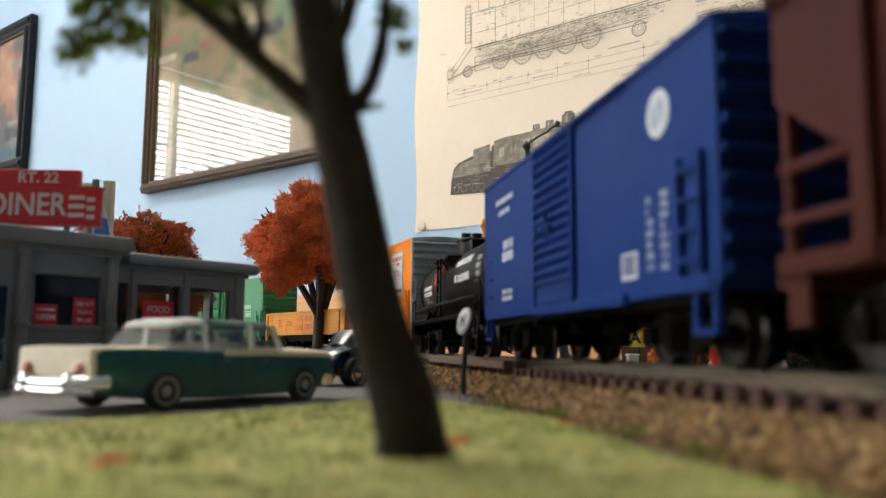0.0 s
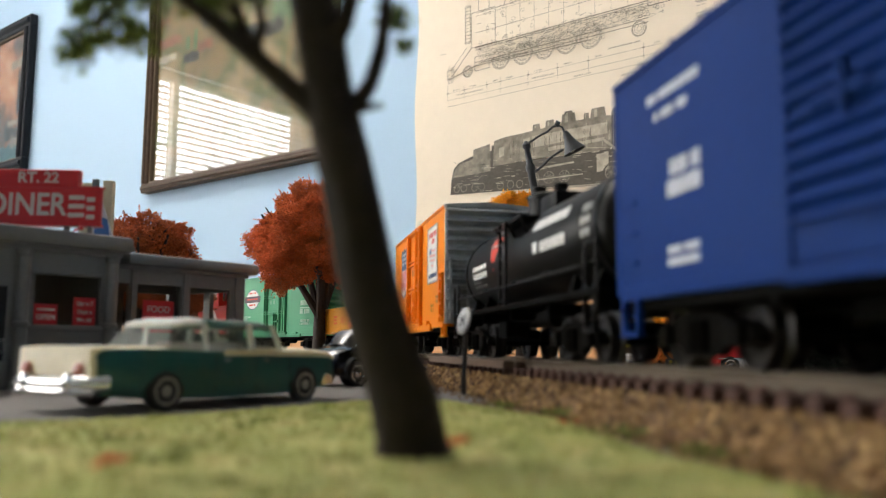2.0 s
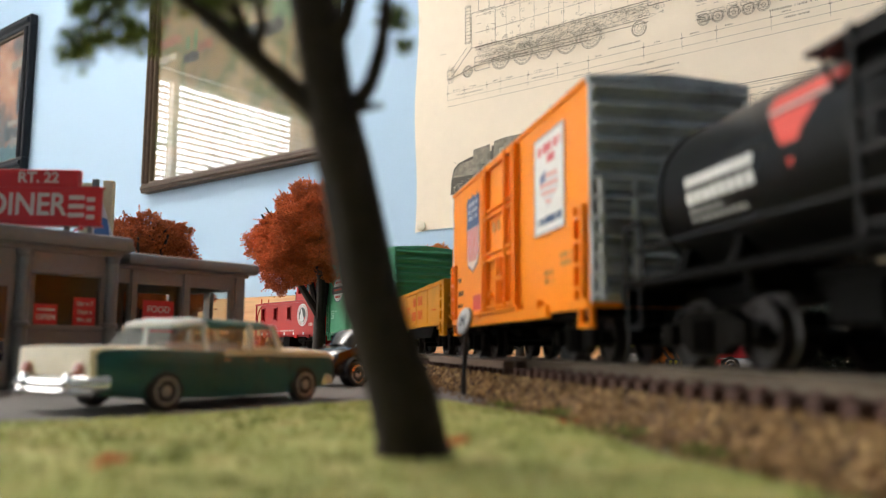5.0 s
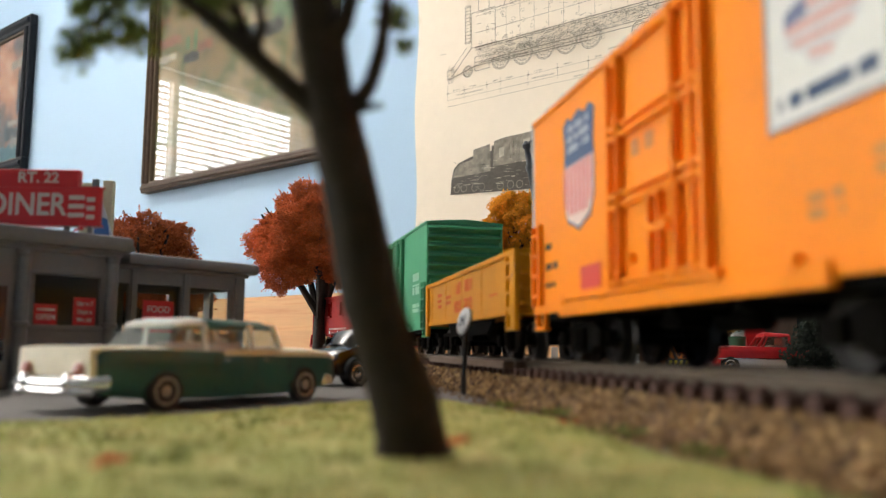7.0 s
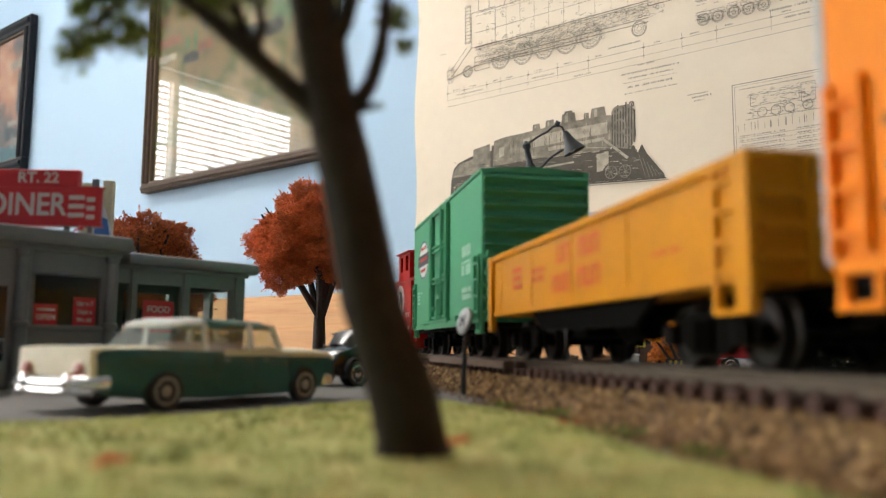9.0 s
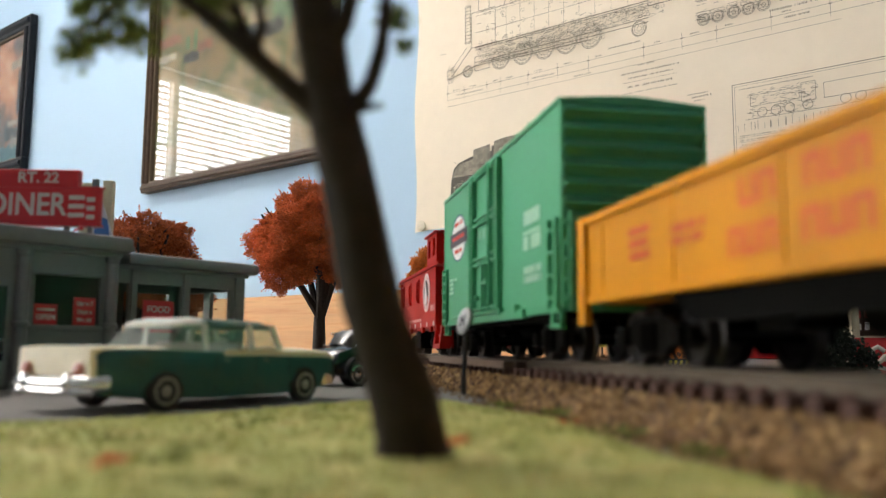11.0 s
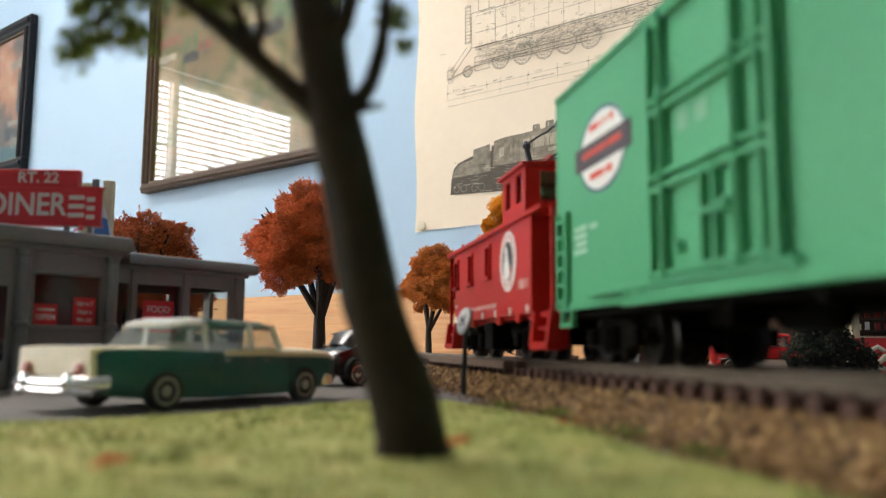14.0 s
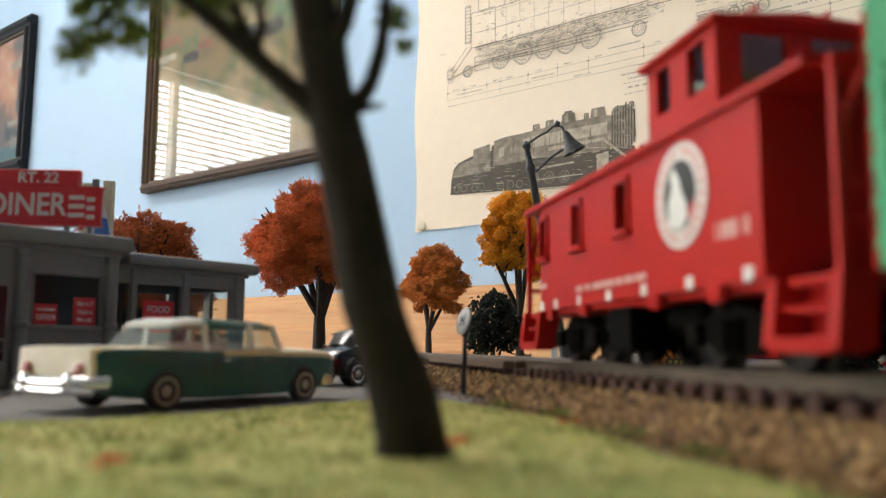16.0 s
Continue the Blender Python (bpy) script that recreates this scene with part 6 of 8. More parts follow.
# leaning shade tree on the lawn, close to the lens
shade = thing("shade_tree", "leaning grey-brown tree with sparse green leaves on the lawn", "tree", "", mm(-0.5, 0, 0))
bm = bmesh.new()
spine = [(-2.4, 92, 0.4, 4.6), (-2.9, 91, 2.2, 3.9), (-4.0, 90, 7.6, 3.65), (-5.4, 90, 12, 3.5), (-6.9, 90, 16.7, 3.3), (-8.8, 90, 25.8, 3.25), (-10.6, 90, 33, 3.1), (-12.3, 90, 40, 2.8), (-13.6, 90, 46, 2.6), (-15.0, 90, 53, 2.5), (-16.2, 91, 62, 2.0), (-17, 92, 74, 1.4)]
rings = []
for i, (x, y, z, rr) in enumerate(spine):
    rings.append([(x + rr * (1 + 0.10 * math.sin(3 * a + i) + 0.05 * math.sin(7 * a - i * 2)) * math.cos(a), y + rr * math.sin(a), z + 0.25 * math.sin(a) * 0) for a in [2 * math.pi * k / 18 for k in range(18)]])
loft(bm, rings)
part("trunk", bm, BARK, shade, "grey-brown ridged trunk", True)
for pts, r0, r1 in (([(-12.3, 90, 37.5), (-15.5, 90, 40.5), (-20.5, 90, 44.8), (-26, 90, 49.5), (-33, 91, 55), (-40, 92, 59)], 1.7, 0.5),
                    ([(-20.0, 90, 44.5), (-22.5, 91, 48.5), (-25.0, 92, 54), (-27, 92, 60)], 0.9, 0.3),
                    ([(-21.0, 90, 45.5), (-20.6, 91, 49.5), (-22.0, 92, 55)], 0.8, 0.3),
                    ([(-9.8, 90, 39.0), (-7.9, 90, 42.0), (-6.7, 90, 46.0), (-6.2, 90, 51.5), (-6.4, 90, 60)], 1.1, 0.6),
                    ([(-13.2, 89, 45), (-10.8, 89, 49), (-9.6, 89, 54), (-9, 89, 60)], 1.2, 0.7),
                    ([(-9.6, 89, 38.6), (-7.6, 88.5, 39.0), (-6.2, 88.5, 39.2)], 0.55, 0.3),
                    ([(-33, 91, 55), (-37, 91, 52), (-40, 91, 49)], 0.4, 0.2)):
    bm = bmesh.new()
    bent(bm, pts, r0, 8, r1)
    part("branch", bm, BARK, shade, "", True)
leaf_clumps = [(-39.5, 92, 50.0, 4.2, 3, 4.0), (-42.5, 92, 46.6, 2.6, 2.2, 2.8), (-35.5, 92, 48.5, 3.0, 3, 2.6), (-34.0, 92, 54, 4.5, 4, 3.6), (-28.5, 92, 53.4, 3.6, 3, 2.6), (-25, 92, 54, 3.4, 3, 2.8), (-42, 93, 55, 4.0, 4, 3.0), (-21.5, 92, 54.5, 2.4, 2, 2.0), (-24, 92, 49.8, 1.3, 1.2, 1.2), (-5.5, 94, 51.5, 2.4, 2, 1.7), (-4.2, 94, 48.0, 1.0, 1, 1.1), (-15, 94, 60, 8, 6, 6), (-38, 93, 62, 8, 6, 6)]
crumbs("leaf_clumps", crown_points(leaf_clumps, 900, 31, 0.8), 0.5, LEAF_GREEN, shade, 31, "sparse olive-green leaves")

# ---- lawn, fallen leaves, ballast stones ----
LAWN = [(-150, -40), (-150, 106), (-90, 118), (-66, 131), (-48, 146), (-36, 163), (-24, 180), (-12, 192), (-3, 195), (5, 186), (21, 146), (27, 99), (35, 70), (48, 20), (58, -40)]


def inside(x, y, poly):
    hit = False
    for (x0, y0), (x1, y1) in zip(poly, poly[1:] + poly[:1]):
        if (y0 > y) != (y1 > y) and x < (x1 - x0) * (y - y0) / (y1 - y0) + x0:
            hit = not hit
    return hit


def edge_gap(x, y, poly):
    best = 1e9
    for (x0, y0), (x1, y1) in zip(poly, poly[1:] + poly[:1]):
        dx, dy = x1 - x0, y1 - y0
        t = max(0, min(1, ((x - x0) * dx + (y - y0) * dy) / (dx * dx + dy * dy)))
        best = min(best, math.hypot(x - x0 - t * dx, y - y0 - t * dy))
    return best


def lawn_height(x, y):
    g = edge_gap(x, y, LAWN)
    return min(1.0, g / 7) * 1.0 + 0.22 * noise.noise((x * 0.05, y * 0.05, 0)) * min(1, g / 10) + 0.10 * noise.noise((x * 0.3, y * 0.3, 3)) * min(1, g / 6) - 0.05


bm = bmesh.new()
step, verts = 2.6, {}
for i in range(82):
    for j in range(92):
        x, y = -152 + i * step, -42 + j * step
        if inside(x, y, LAWN):
            verts[i, j] = bm.verts.new((x, y, lawn_height(x, y)))
for (i, j), v in list(verts.items()):
    q = [verts.get(k) for k in ((i, j), (i + 1, j), (i + 1, j + 1), (i, j + 1))]
    if all(q):
        bm.faces.new(q)
lawn = tagged(finish("lawn", bm, GRASS, smooth=True), "short yellow-green turf lawn with worn patches", "grass", kind="stuff")
r = random.Random(9)
pts, brown = [], []
while len(pts) < 15000:
    x, y = r.uniform(-75, 45), r.uniform(52, 192)
    if inside(x, y, LAWN) and noise.noise((x * 0.11, y * 0.11, 7)) > -0.25 - r.random() * 0.5:
        pts.append((x, y, lawn_height(x, y) + r.uniform(-0.05, 0.22)))
tagged(crumbs("turf_tufts", pts, 0.26, GRASS, None, 40), "clumpy flock tufts on the lawn", "grass")
dark_pts = []
while len(dark_pts) < 1300:
    x, y = r.uniform(-70, 40), r.uniform(55, 185)
    if inside(x, y, LAWN) and noise.noise((x * 0.16, y * 0.16, 20)) > 0.33:
        dark_pts.append((x, y, lawn_height(x, y) + r.uniform(0, 0.3)))
for cx, cy, k in ((13, 172, 60), (21, 152, 70), (26, 118, 60), (30, 96, 70), (15, 118, 60), (8, 96, 50)):
    for i in range(k):
        dark_pts.append((cx + r.gauss(0, 1.6), cy + r.gauss(0, 3.0), 0.6 + abs(r.gauss(0, 0.5))))
tagged(crumbs("dark_tufts", dark_pts, 0.3, LEAF_GREEN, None, 41), "darker green flock clumps on the lawn", "grass")
for cx, cy, k in ((-33.2, 84, 40), (2.2, 102, 35), (20.0, 140, 25), (-3, 120, 10)):
    for i in range(k):
        brown.append((cx + r.gauss(0, 0.7), cy + r.gauss(0, 2.0), lawn_height(cx, cy) + r.uniform(0.05, 0.35)))
tagged(crumbs("fallen_leaves", brown, 0.42, LEAF_RUST, None, 42, flatness=0.5), "fallen rust-red leaf scraps on the lawn", "leaves")

stones = []
while len(stones) < 13000:
    s = 36 + 520 * r.random() ** 1.7
    side = r.random()
    if side < 0.80:
        o = r.uniform(15.8, 25.5)
        z = 5.0 - max(0, o - 17.0) * 0.8
        z = max(z, -0.1)
    else:
        o, z = r.uniform(-17, 14), 4.8
    x, y, _ = rail_at(s, o)
    stones.append((x, y, z + r.uniform(-0.25, 0.25)))
for name, lot, size, material, label in (("ballast_stones", stones[:6500], 0.54, BALLAST, "loose tan ballast stones beside the ties"), ("pale_ballast_stones", stones[6500:10600], 0.52, BALLAST_PALE, "paler sandy ballast stones beside the ties"), ("dark_ballast_stones", stones[10600:], 0.5, BALLAST_DARK, "dark brown ballast stones beside the ties")):
    tagged(crumbs(name, lot, size, material, None, 43), label, "ballast")
specks = [(lambda q: (q[0], q[1], 0.15))(rail_at(30 + 260 * r.random(), r.uniform(24, 32))) for k in range(500)]
tagged(crumbs("stray_gravel", specks, 0.4, BALLAST, None, 44), "stray gravel where ballast meets the lawn", "ballast")

# crossing planks beside the rail
PLANK = mat("weathered_plank", (0.15, 0.10, 0.07), 0.75, vary=0.25, grain=300, coarse=40)
cross = thing("crossing_planks", "weathered brown plank crossing laid along the rails", "crossing")
for off0, off1 in ((10.4, 13.4), (13.7, 16.8), (-6.0, -2.1), (-1.9, 1.9), (2.1, 6.0)):
    bm = swept(bmesh.new(), [(off0, 7.0), (off1, 7.0), (off1, 9.0), (off0, 9.0)], 214, 330, 12)
    part("plank", bm, PLANK, cross)


# ---- diner ----
DINER_GREY = mat("dark_grey_plastic_wall", (0.185, 0.18, 0.172), 0.38, vary=0.12, grain=600, coarse=40, bump=0.06)
DINER_ROOF = mat("grey_plastic_roof", (0.21, 0.205, 0.20), 0.35, vary=0.1, grain=600, coarse=40, bump=0.06)
DINER_IN = mat("dim_brown_interior", (0.10, 0.06, 0.045), 0.7, vary=0.2)
SIGN_RED = mat("red_sign_enamel", (0.60, 0.028, 0.035), 0.35, vary=0.06, grain=500, coarse=40, bump=0.03)
SIGN_WHITE = mat("white_sign_letters", (0.66, 0.62, 0.58), 0.5, vary=0.06, bump=0)
CLEAR = pane_material("window_glass", (0.80, 0.82, 0.80), sheen=0.015)
diner = thing("diner", "dark grey roadside diner with red roof sign", "diner", "", mm(-121.4, 234.0, 0, 0, 0, 51.25))
# local x runs along the front, y into the building


def wall_with_openings(name, x0, x1, y0, y1, z0, z1, holes, material, parent, along="x"):
    """A wall along x or y with rectangular openings (from, to, sill, head)."""
    bm = bmesh.new()
    if along == "x":
        pierced(bm, "x", x0, x1, y0, y1, z0, z1, holes)
    else:
        pierced(bm, "y", y0, y1, x0, x1, z0, z1, holes)
    return part(name, bm, material, parent)


def glazing(parent, x0, x1, y, z0, z1, along="x"):
    bm = bmesh.new()
    if along == "x":
        box(bm, x0, x1, y - 0.1, y + 0.1, z0, z1)
    else:
        box(bm, y - 0.1, y + 0.1, x0, x1, z0, z1)
    p = part("pane", bm, CLEAR, parent, "clear window pane")
    p.visible_shadow = False


# vestibule and main front
vest = wall_with_openings("front_wall", -34, 30.5, 0, 1.6, 0, 41.5, [(-29, -8, 18.5, 33.2), (4.6, 24.8, 18.5, 33.2)], DINER_GREY, diner)
glazing(vest, 4.6, 24.8, 1.2, 18.5, 33.2)
glazing(vest, -29, -8, 1.2, 18.5, 33.2)
main = wall_with_openings("front_wall", 30.5, 82, 3.2, 4.8, 0, 38.4, [(31.6, 36.2, 16.8, 32.6), (39.2, 55.2, 16.8, 32.6), (59.0, 75.6, 16.8, 32.6)], DINER_GREY, diner)
for a, b in ((31.6, 36.2), (39.2, 55.2), (59.0, 75.6)):
    glazing(main, a, b, 4.4, 16.8, 32.6)
wall_with_openings("back_wall", -34, 82, 44, 45.6, 0, 38.4, [(58, 77, 16, 32.6)], DINER_GREY, diner)
wall_with_openings("end_wall", 80.4, 82, 4.8, 44, 0, 38.4, [(8.5, 22, 14, 32.6), (26, 40, 14, 32.6)], DINER_GREY, diner, "y")
wall_with_openings("end_wall", -34, -32.4, 1.6, 44, 0, 38.4, [], DINER_GREY, diner, "y")
bm = bmesh.new()
box(bm, 28.9, 30.5, 1.6, 4.8, 0, 41.5)
part("side_wall", bm, DINER_GREY, diner)
bm = bmesh.new()
box(bm, -36.5, 34.2, -3.0, 47.5, 41.5, 46.6, 1.6)
box(bm, -34.6, 31.4, -0.8, 46, 40.0, 41.6, 0.3)
part("roof", bm, DINER_ROOF, diner, "thick rounded grey roof slab", True)
bm = bmesh.new()
box(bm, 34.25, 86.6, 0.2, 47.5, 38.4, 42.4, 1.3)
box(bm, 30.6, 83.2, 2.5, 46, 37.2, 38.5, 0.3)
part("roof", bm, DINER_ROOF, diner, "thick rounded grey roof slab", True)
for x, y in ((1.0, -0.6), (28.0, -0.4)):
    bm = bmesh.new()
    lathe(bm, [(2.4, 0), (2.4, 2), (1.9, 2.4), (1.9, 17.6), (2.5, 18.0), (2.5, 19.0), (1.9, 19.4), (1.9, 38), (2.3, 38.4), (2.3, 40)], 16, Matrix.Translation((x, y, 0)))
    part("column", bm, DINER_GREY, diner, "round grey corner column", True)
bm = bmesh.new()
box(bm, 3.2, 26, -0.7, 0.05, 16.8, 18.4, 0.25)
box(bm, 3.2, 26, -0.7, 0.05, 33.2, 34.2, 0.2)
box(bm, 31.0, 81, 2.5, 3.25, 15.0, 16.7, 0.25)
for x in (37.7, 57.1, 78.6):
    box(bm, x - 1.1, x + 1.1, 2.4, 3.25, 0.2, 37.2, 0.2)
box(bm, -33, 30, -0.5, 0.02, 0.2, 3.0, 0.2)
box(bm, 31, 82, 2.8, 3.22, 0.2, 3.0, 0.2)
part("trim", bm, DINER_GREY, diner)
door = bmesh.new()
box(door, -8.0, -2.2, -0.6, 0.0, 0.3, 31, 0.2)
d = part("door", door, DINER_GREY, diner, "grey entrance door")
bm = bmesh.new()
box(bm, -7.0, -3.2, -0.75, -0.6, 8, 29)
part("pane", bm, mat("dark_door_glass", (0.02, 0.02, 0.022), 0.1), d)
bm = bmesh.new()
for z in (10.5, 14.0):
    rod(bm, (-6.6, -1.2, z), (-3.4, -1.2, z), 0.35, 6)
part("push_bar", bm, mat("dull_chrome", (0.5, 0.5, 0.5), 0.25, metal=1.0), d)
bm = bmesh.new()
box(bm, -32, 80, 1.7, 43.9, 0.0, 0.8)
box(bm, -30, 78, 20, 26, 0.8, 11)
box(bm, -30, 60, 40, 43.8, 0.8, 15.5)
part("counter", bm, DINER_IN, diner, "dim brown counter inside")
bm = bmesh.new()
for i in range(7):
    x = 2 + i * 11
    rod(bm, (x, 15, 0.8), (x, 15, 6.5), 0.6, 8)
    rod(bm, (x, 15, 6.5), (x, 15, 8.0), 2.2, 12)
part("stool", bm, SIGN_RED, diner, "red counter stools inside")
FACE = pose(0, 0, 0, 90, 0, 0)
# window signs
for (x0, x1, y, z0, z1), rows in (((5.3, 12.2, 0.95, 18.6, 24.6), [("OPEN", 0.35, 2.2)]), ((17.0, 24.0, 0.95, 18.6, 27.0), [("Open 7", 0.78, 1.7), ("Days a", 0.48, 1.7), ("Week!", 0.18, 1.7)]), ((42.0, 53.4, 4.15, 16.9, 27.4), [("FOOD", 0.72, 3.0)])):
    bm = bmesh.new()
    box(bm, x0, x1, y, y + 0.2, z0, z1)
    sg = part("window_sign", bm, SIGN_RED, diner, "red card sign in the window")
    for text, fz, size in rows:
        words("lettering", text, size, SIGN_WHITE, sg, mm((x0 + x1) / 2, y - 0.1, z0 + fz * (z1 - z0)) @ FACE, depth=0.05, bold=0.05)
    bm = bmesh.new()
    if len(rows) == 1:
        fr = (0.42, 0.28, 0.14) if rows[0][0] == "FOOD" else (0.72,)
        for fz in fr:
            for k in range(7):
                a = x0 + 0.8 + (x1 - x0 - 1.6) * k / 7
                box(bm, a, a + (x1 - x0) / 10, y - 0.12, y, z0 + fz * (z1 - z0) - 0.3, z0 + fz * (z1 - z0) + 0.3)
        part("lettering", bm, SIGN_WHITE, sg)
    else:
        bm.free()
# added board inside the front window; its cream imitates brightness seen through the diner
bm = bmesh.new()
box(bm, 3.0, 9.6, 12.0, 12.4, 22.5, 29.5, 0.1)
nb = part("menu_board", bm, mat("bright_patch_cream", (0.78, 0.70, 0.50), 0.6), diner, "added cream board standing in for a bright see-through patch in the window")
bm = bmesh.new()
for z in (24.0, 25.6, 27.2):
    box(bm, 3.8, 8.8, 11.9, 12.0, z, z + 0.5)
part("menu_line", bm, DINER_IN, nb)
bm = bmesh.new()
box(bm, 5.9, 6.7, 12.4, 20.2, 10.9, 23.0)
part("menu_post", bm, DINER_IN, nb)
# roof vent
bm = bmesh.new()
lathe(bm, [(3.2, 42.3), (3.2, 43.0), (2.2, 43.4), (0.8, 43.6), (0.7, 45.4), (0.2, 45.6)], 14, Matrix.Translation((42, 12, 0)))
part("roof_vent", bm, DINER_ROOF, diner, "small grey roof vent", True)

# roof sign, turned to the road
sign = thing("diner_sign", "red two-tier roof sign with white lettering", "sign", "", mm(-126.8, 247.0, 46.6, 0, 0, 2.0))
bm = bmesh.new()
pts = [(-24.0, -1.6), (16.0, -1.6)] + [(20.5 + 1.8 * math.cos(a), 1.8 * math.sin(a)) for a in np.linspace(-1.4, 1.57, 8)] + [(-24.0, 2.4)]
prism(bm, pts, "z", 2.3, 13.8)
part("lower_panel", bm, SIGN_RED, sign, "red panel with rounded end", True)
bm = bmesh.new()
box(bm, -15, 15.2, -0.9, 2.0, 13.8, 19.4, 0.4)
part("upper_panel", bm, SIGN_RED, sign)
bm = bmesh.new()
prism(bm, [(-24.2, -2.0), (16.2, -2.0), (22.4, -1.0), (22.6, 1.0), (20, 2.7), (-24.2, 2.7)], "z", 13.55, 14.05)
prism(bm, [(-24.2, -2.0), (16.2, -2.0), (22.4, -1.0), (22.6, 1.0), (20, 2.7), (-24.2, 2.7)], "z", 1.9, 2.5)
part("edge_trim", bm, SIGN_RED, sign)
for x in (-20, -4, 12, 19):
    bm = bmesh.new()
    box(bm, x - 0.6, x + 0.6, -0.5, 0.8, 0, 2.0)
    part("sign_foot", bm, DINER_ROOF, sign)
words("lettering", "RT. 22", 4.6, SIGN_WHITE, sign, mm(3.0, -0.95, 16.7) @ FACE, "white raised letters", 1.0, bold=0.12)
words("lettering", "DINER", 9.6, SIGN_WHITE, sign, mm(0.2, -1.65, 8.1) @ FACE, "white raised letters", 0.86, bold=0.17)
for z in (5.2, 7.9, 10.6):
    bm = bmesh.new()
    box(bm, 12.8, 17.6, -1.75, -1.55, z - 0.7, z + 0.7)
    box(bm, 18.3, 20.8, -2.05, -1.35, z - 1.3, z + 0.1, 0.1)
    part("stripe", bm, SIGN_WHITE, sign)
bm = bmesh.new()
rod(bm, (16.5, -5.5, 0.0), (18.5, -5.5, 0.5), 0.35, 6)
bmesh.ops.create_uvsphere(bm, u_segments=10, v_segments=6, radius=0.7, matrix=Matrix.Translation((18.7, -5.5, 0.7)))
part("sign_lamp", bm, SIGN_RED, sign, "small red lamp bulb")

# pole group behind the diner
pole = thing("billboard", "cream and grey posts with a blue and white panel", "sign", "", mm(-136.6, 322, 0))
bm = bmesh.new()
box(bm, 0.5, 4.6, 0, 3, 0, 78, 0.3)
box(bm, -9, -4.5, 2, 4, 0, 77.5, 0.3)
part("post", bm, mat("cream_post_paint", (0.62, 0.58, 0.42), 0.6), pole, "cream post")
bm = bmesh.new()
box(bm, -3.4, -1.2, -1, 1.4, 0, 78.5, 0.3)
part("post", bm, mat("grey_post_paint", (0.18, 0.2, 0.22), 0.6), pole, "grey post")
bm = bmesh.new()
prism(bm, [(-2, 40), (7, 40), (6.4, 55), (0.8, 71), (-2, 72)], "y", -1.8, -1.1)
pn = part("panel", bm, mat("white_panel", (0.6, 0.63, 0.68), 0.5), pole, "white slanting panel")
bm = bmesh.new()
prism(bm, [(-1, 52), (5.6, 52), (4.0, 62), (-1, 64)], "y", -1.95, -1.82)
part("panel_band", bm, mat("blue_panel_ink", (0.05, 0.15, 0.42), 0.5), pn)

# ---- road vehicles ----
CHROME = mat("bright_chrome", (0.80, 0.80, 0.80), 0.14, metal=1.0, vary=0.05, bump=0)
TEAL = mat("dark_teal_car_paint", (0.016, 0.098, 0.088), 0.3, vary=0.15, grain=700, coarse=60, bump=0.05, dirt=(0.045, 0.10, 0.08), spec=0.4)
CREAM = mat("cream_car_paint", (0.80, 0.70, 0.48), 0.35, vary=0.08, grain=700, coarse=60, bump=0.04)
OFFWHITE = mat("off_white_roof_paint", (0.74, 0.71, 0.64), 0.35)
TYRE = mat("black_tyre_rubber", (0.030, 0.028, 0.026), 0.8, vary=0.2)
HUB = mat("aged_hub_metal", (0.40, 0.36, 0.30), 0.4, metal=0.2, vary=0.2)
AUTOGLASS = pane_material("car_glass", (0.88, 0.92, 0.90))
SEAT = mat("pale_pink_seat_plastic", (0.62, 0.50, 0.44), 0.5)
TAIL = mat("red_tail_lens", (0.45, 0.03, 0.02), 0.3)
BLACKPAINT = mat("gloss_black_paint", (0.010, 0.010, 0.011), 0.2, vary=0.1, coat=0.3)
PICKRED = mat("red_pickup_paint", (0.62, 0.022, 0.03), 0.35, vary=0.08)
PICKWHITE = mat("white_pickup_paint", (0.82, 0.81, 0.80), 0.4, vary=0.05)


def wheel(parent, x, y, r, w, sy, hub=HUB):
    bm = bmesh.new()
    rot = Matrix.Translation((x, y, r)) @ Matrix.Rotation(radians(-90 * sy), 4, "X")
    lathe(bm, [(r * 0.74, -w / 2), (r * 0.95, -w / 2), (r, -w * 0.3), (r, w * 0.3), (r * 0.95, w / 2), (r * 0.74, w / 2)], 24, rot)
    t = part("tyre", bm, TYRE, parent, "", True)
    bm = bmesh.new()
    lathe(bm, [(r * 0.73, -w / 2), (r * 0.73, w * 0.50), (r * 0.66, w * 0.56), (r * 0.58, w * 0.50), (r * 0.44, w * 0.46), (r * 0.30, w * 0.50), (r * 0.16, w * 0.60), (r * 0.03, w * 0.64)], 20, rot)
    part("hubcap", bm, hub, t, "dull metal hubcap", True)


def body_loft(bm, stations, n=7):
    """Car body from stations (x, half width at bottom, half width at belt, z bottom, z belt, crown)."""
    secs = []
    for x, wb, wt, zb, zt, cr in stations:
        s = [(x, -wb, zb), (x, -(wb + wt) / 2 - 0.35, zb + (zt - zb) * 0.35), (x, -wt, zb + (zt - zb) * 0.8), (x, -wt + 0.5, zt)]
        s += [(x, -wt * 0.45, zt + cr), (x, wt * 0.45, zt + cr)]
        s += [(x, wt - 0.5, zt), (x, wt, zb + (zt - zb) * 0.8), (x, (wb + wt) / 2 + 0.35, zb + (zt - zb) * 0.35), (x, wb, zb)]
        secs.append(s)
    return loft(bm, secs)


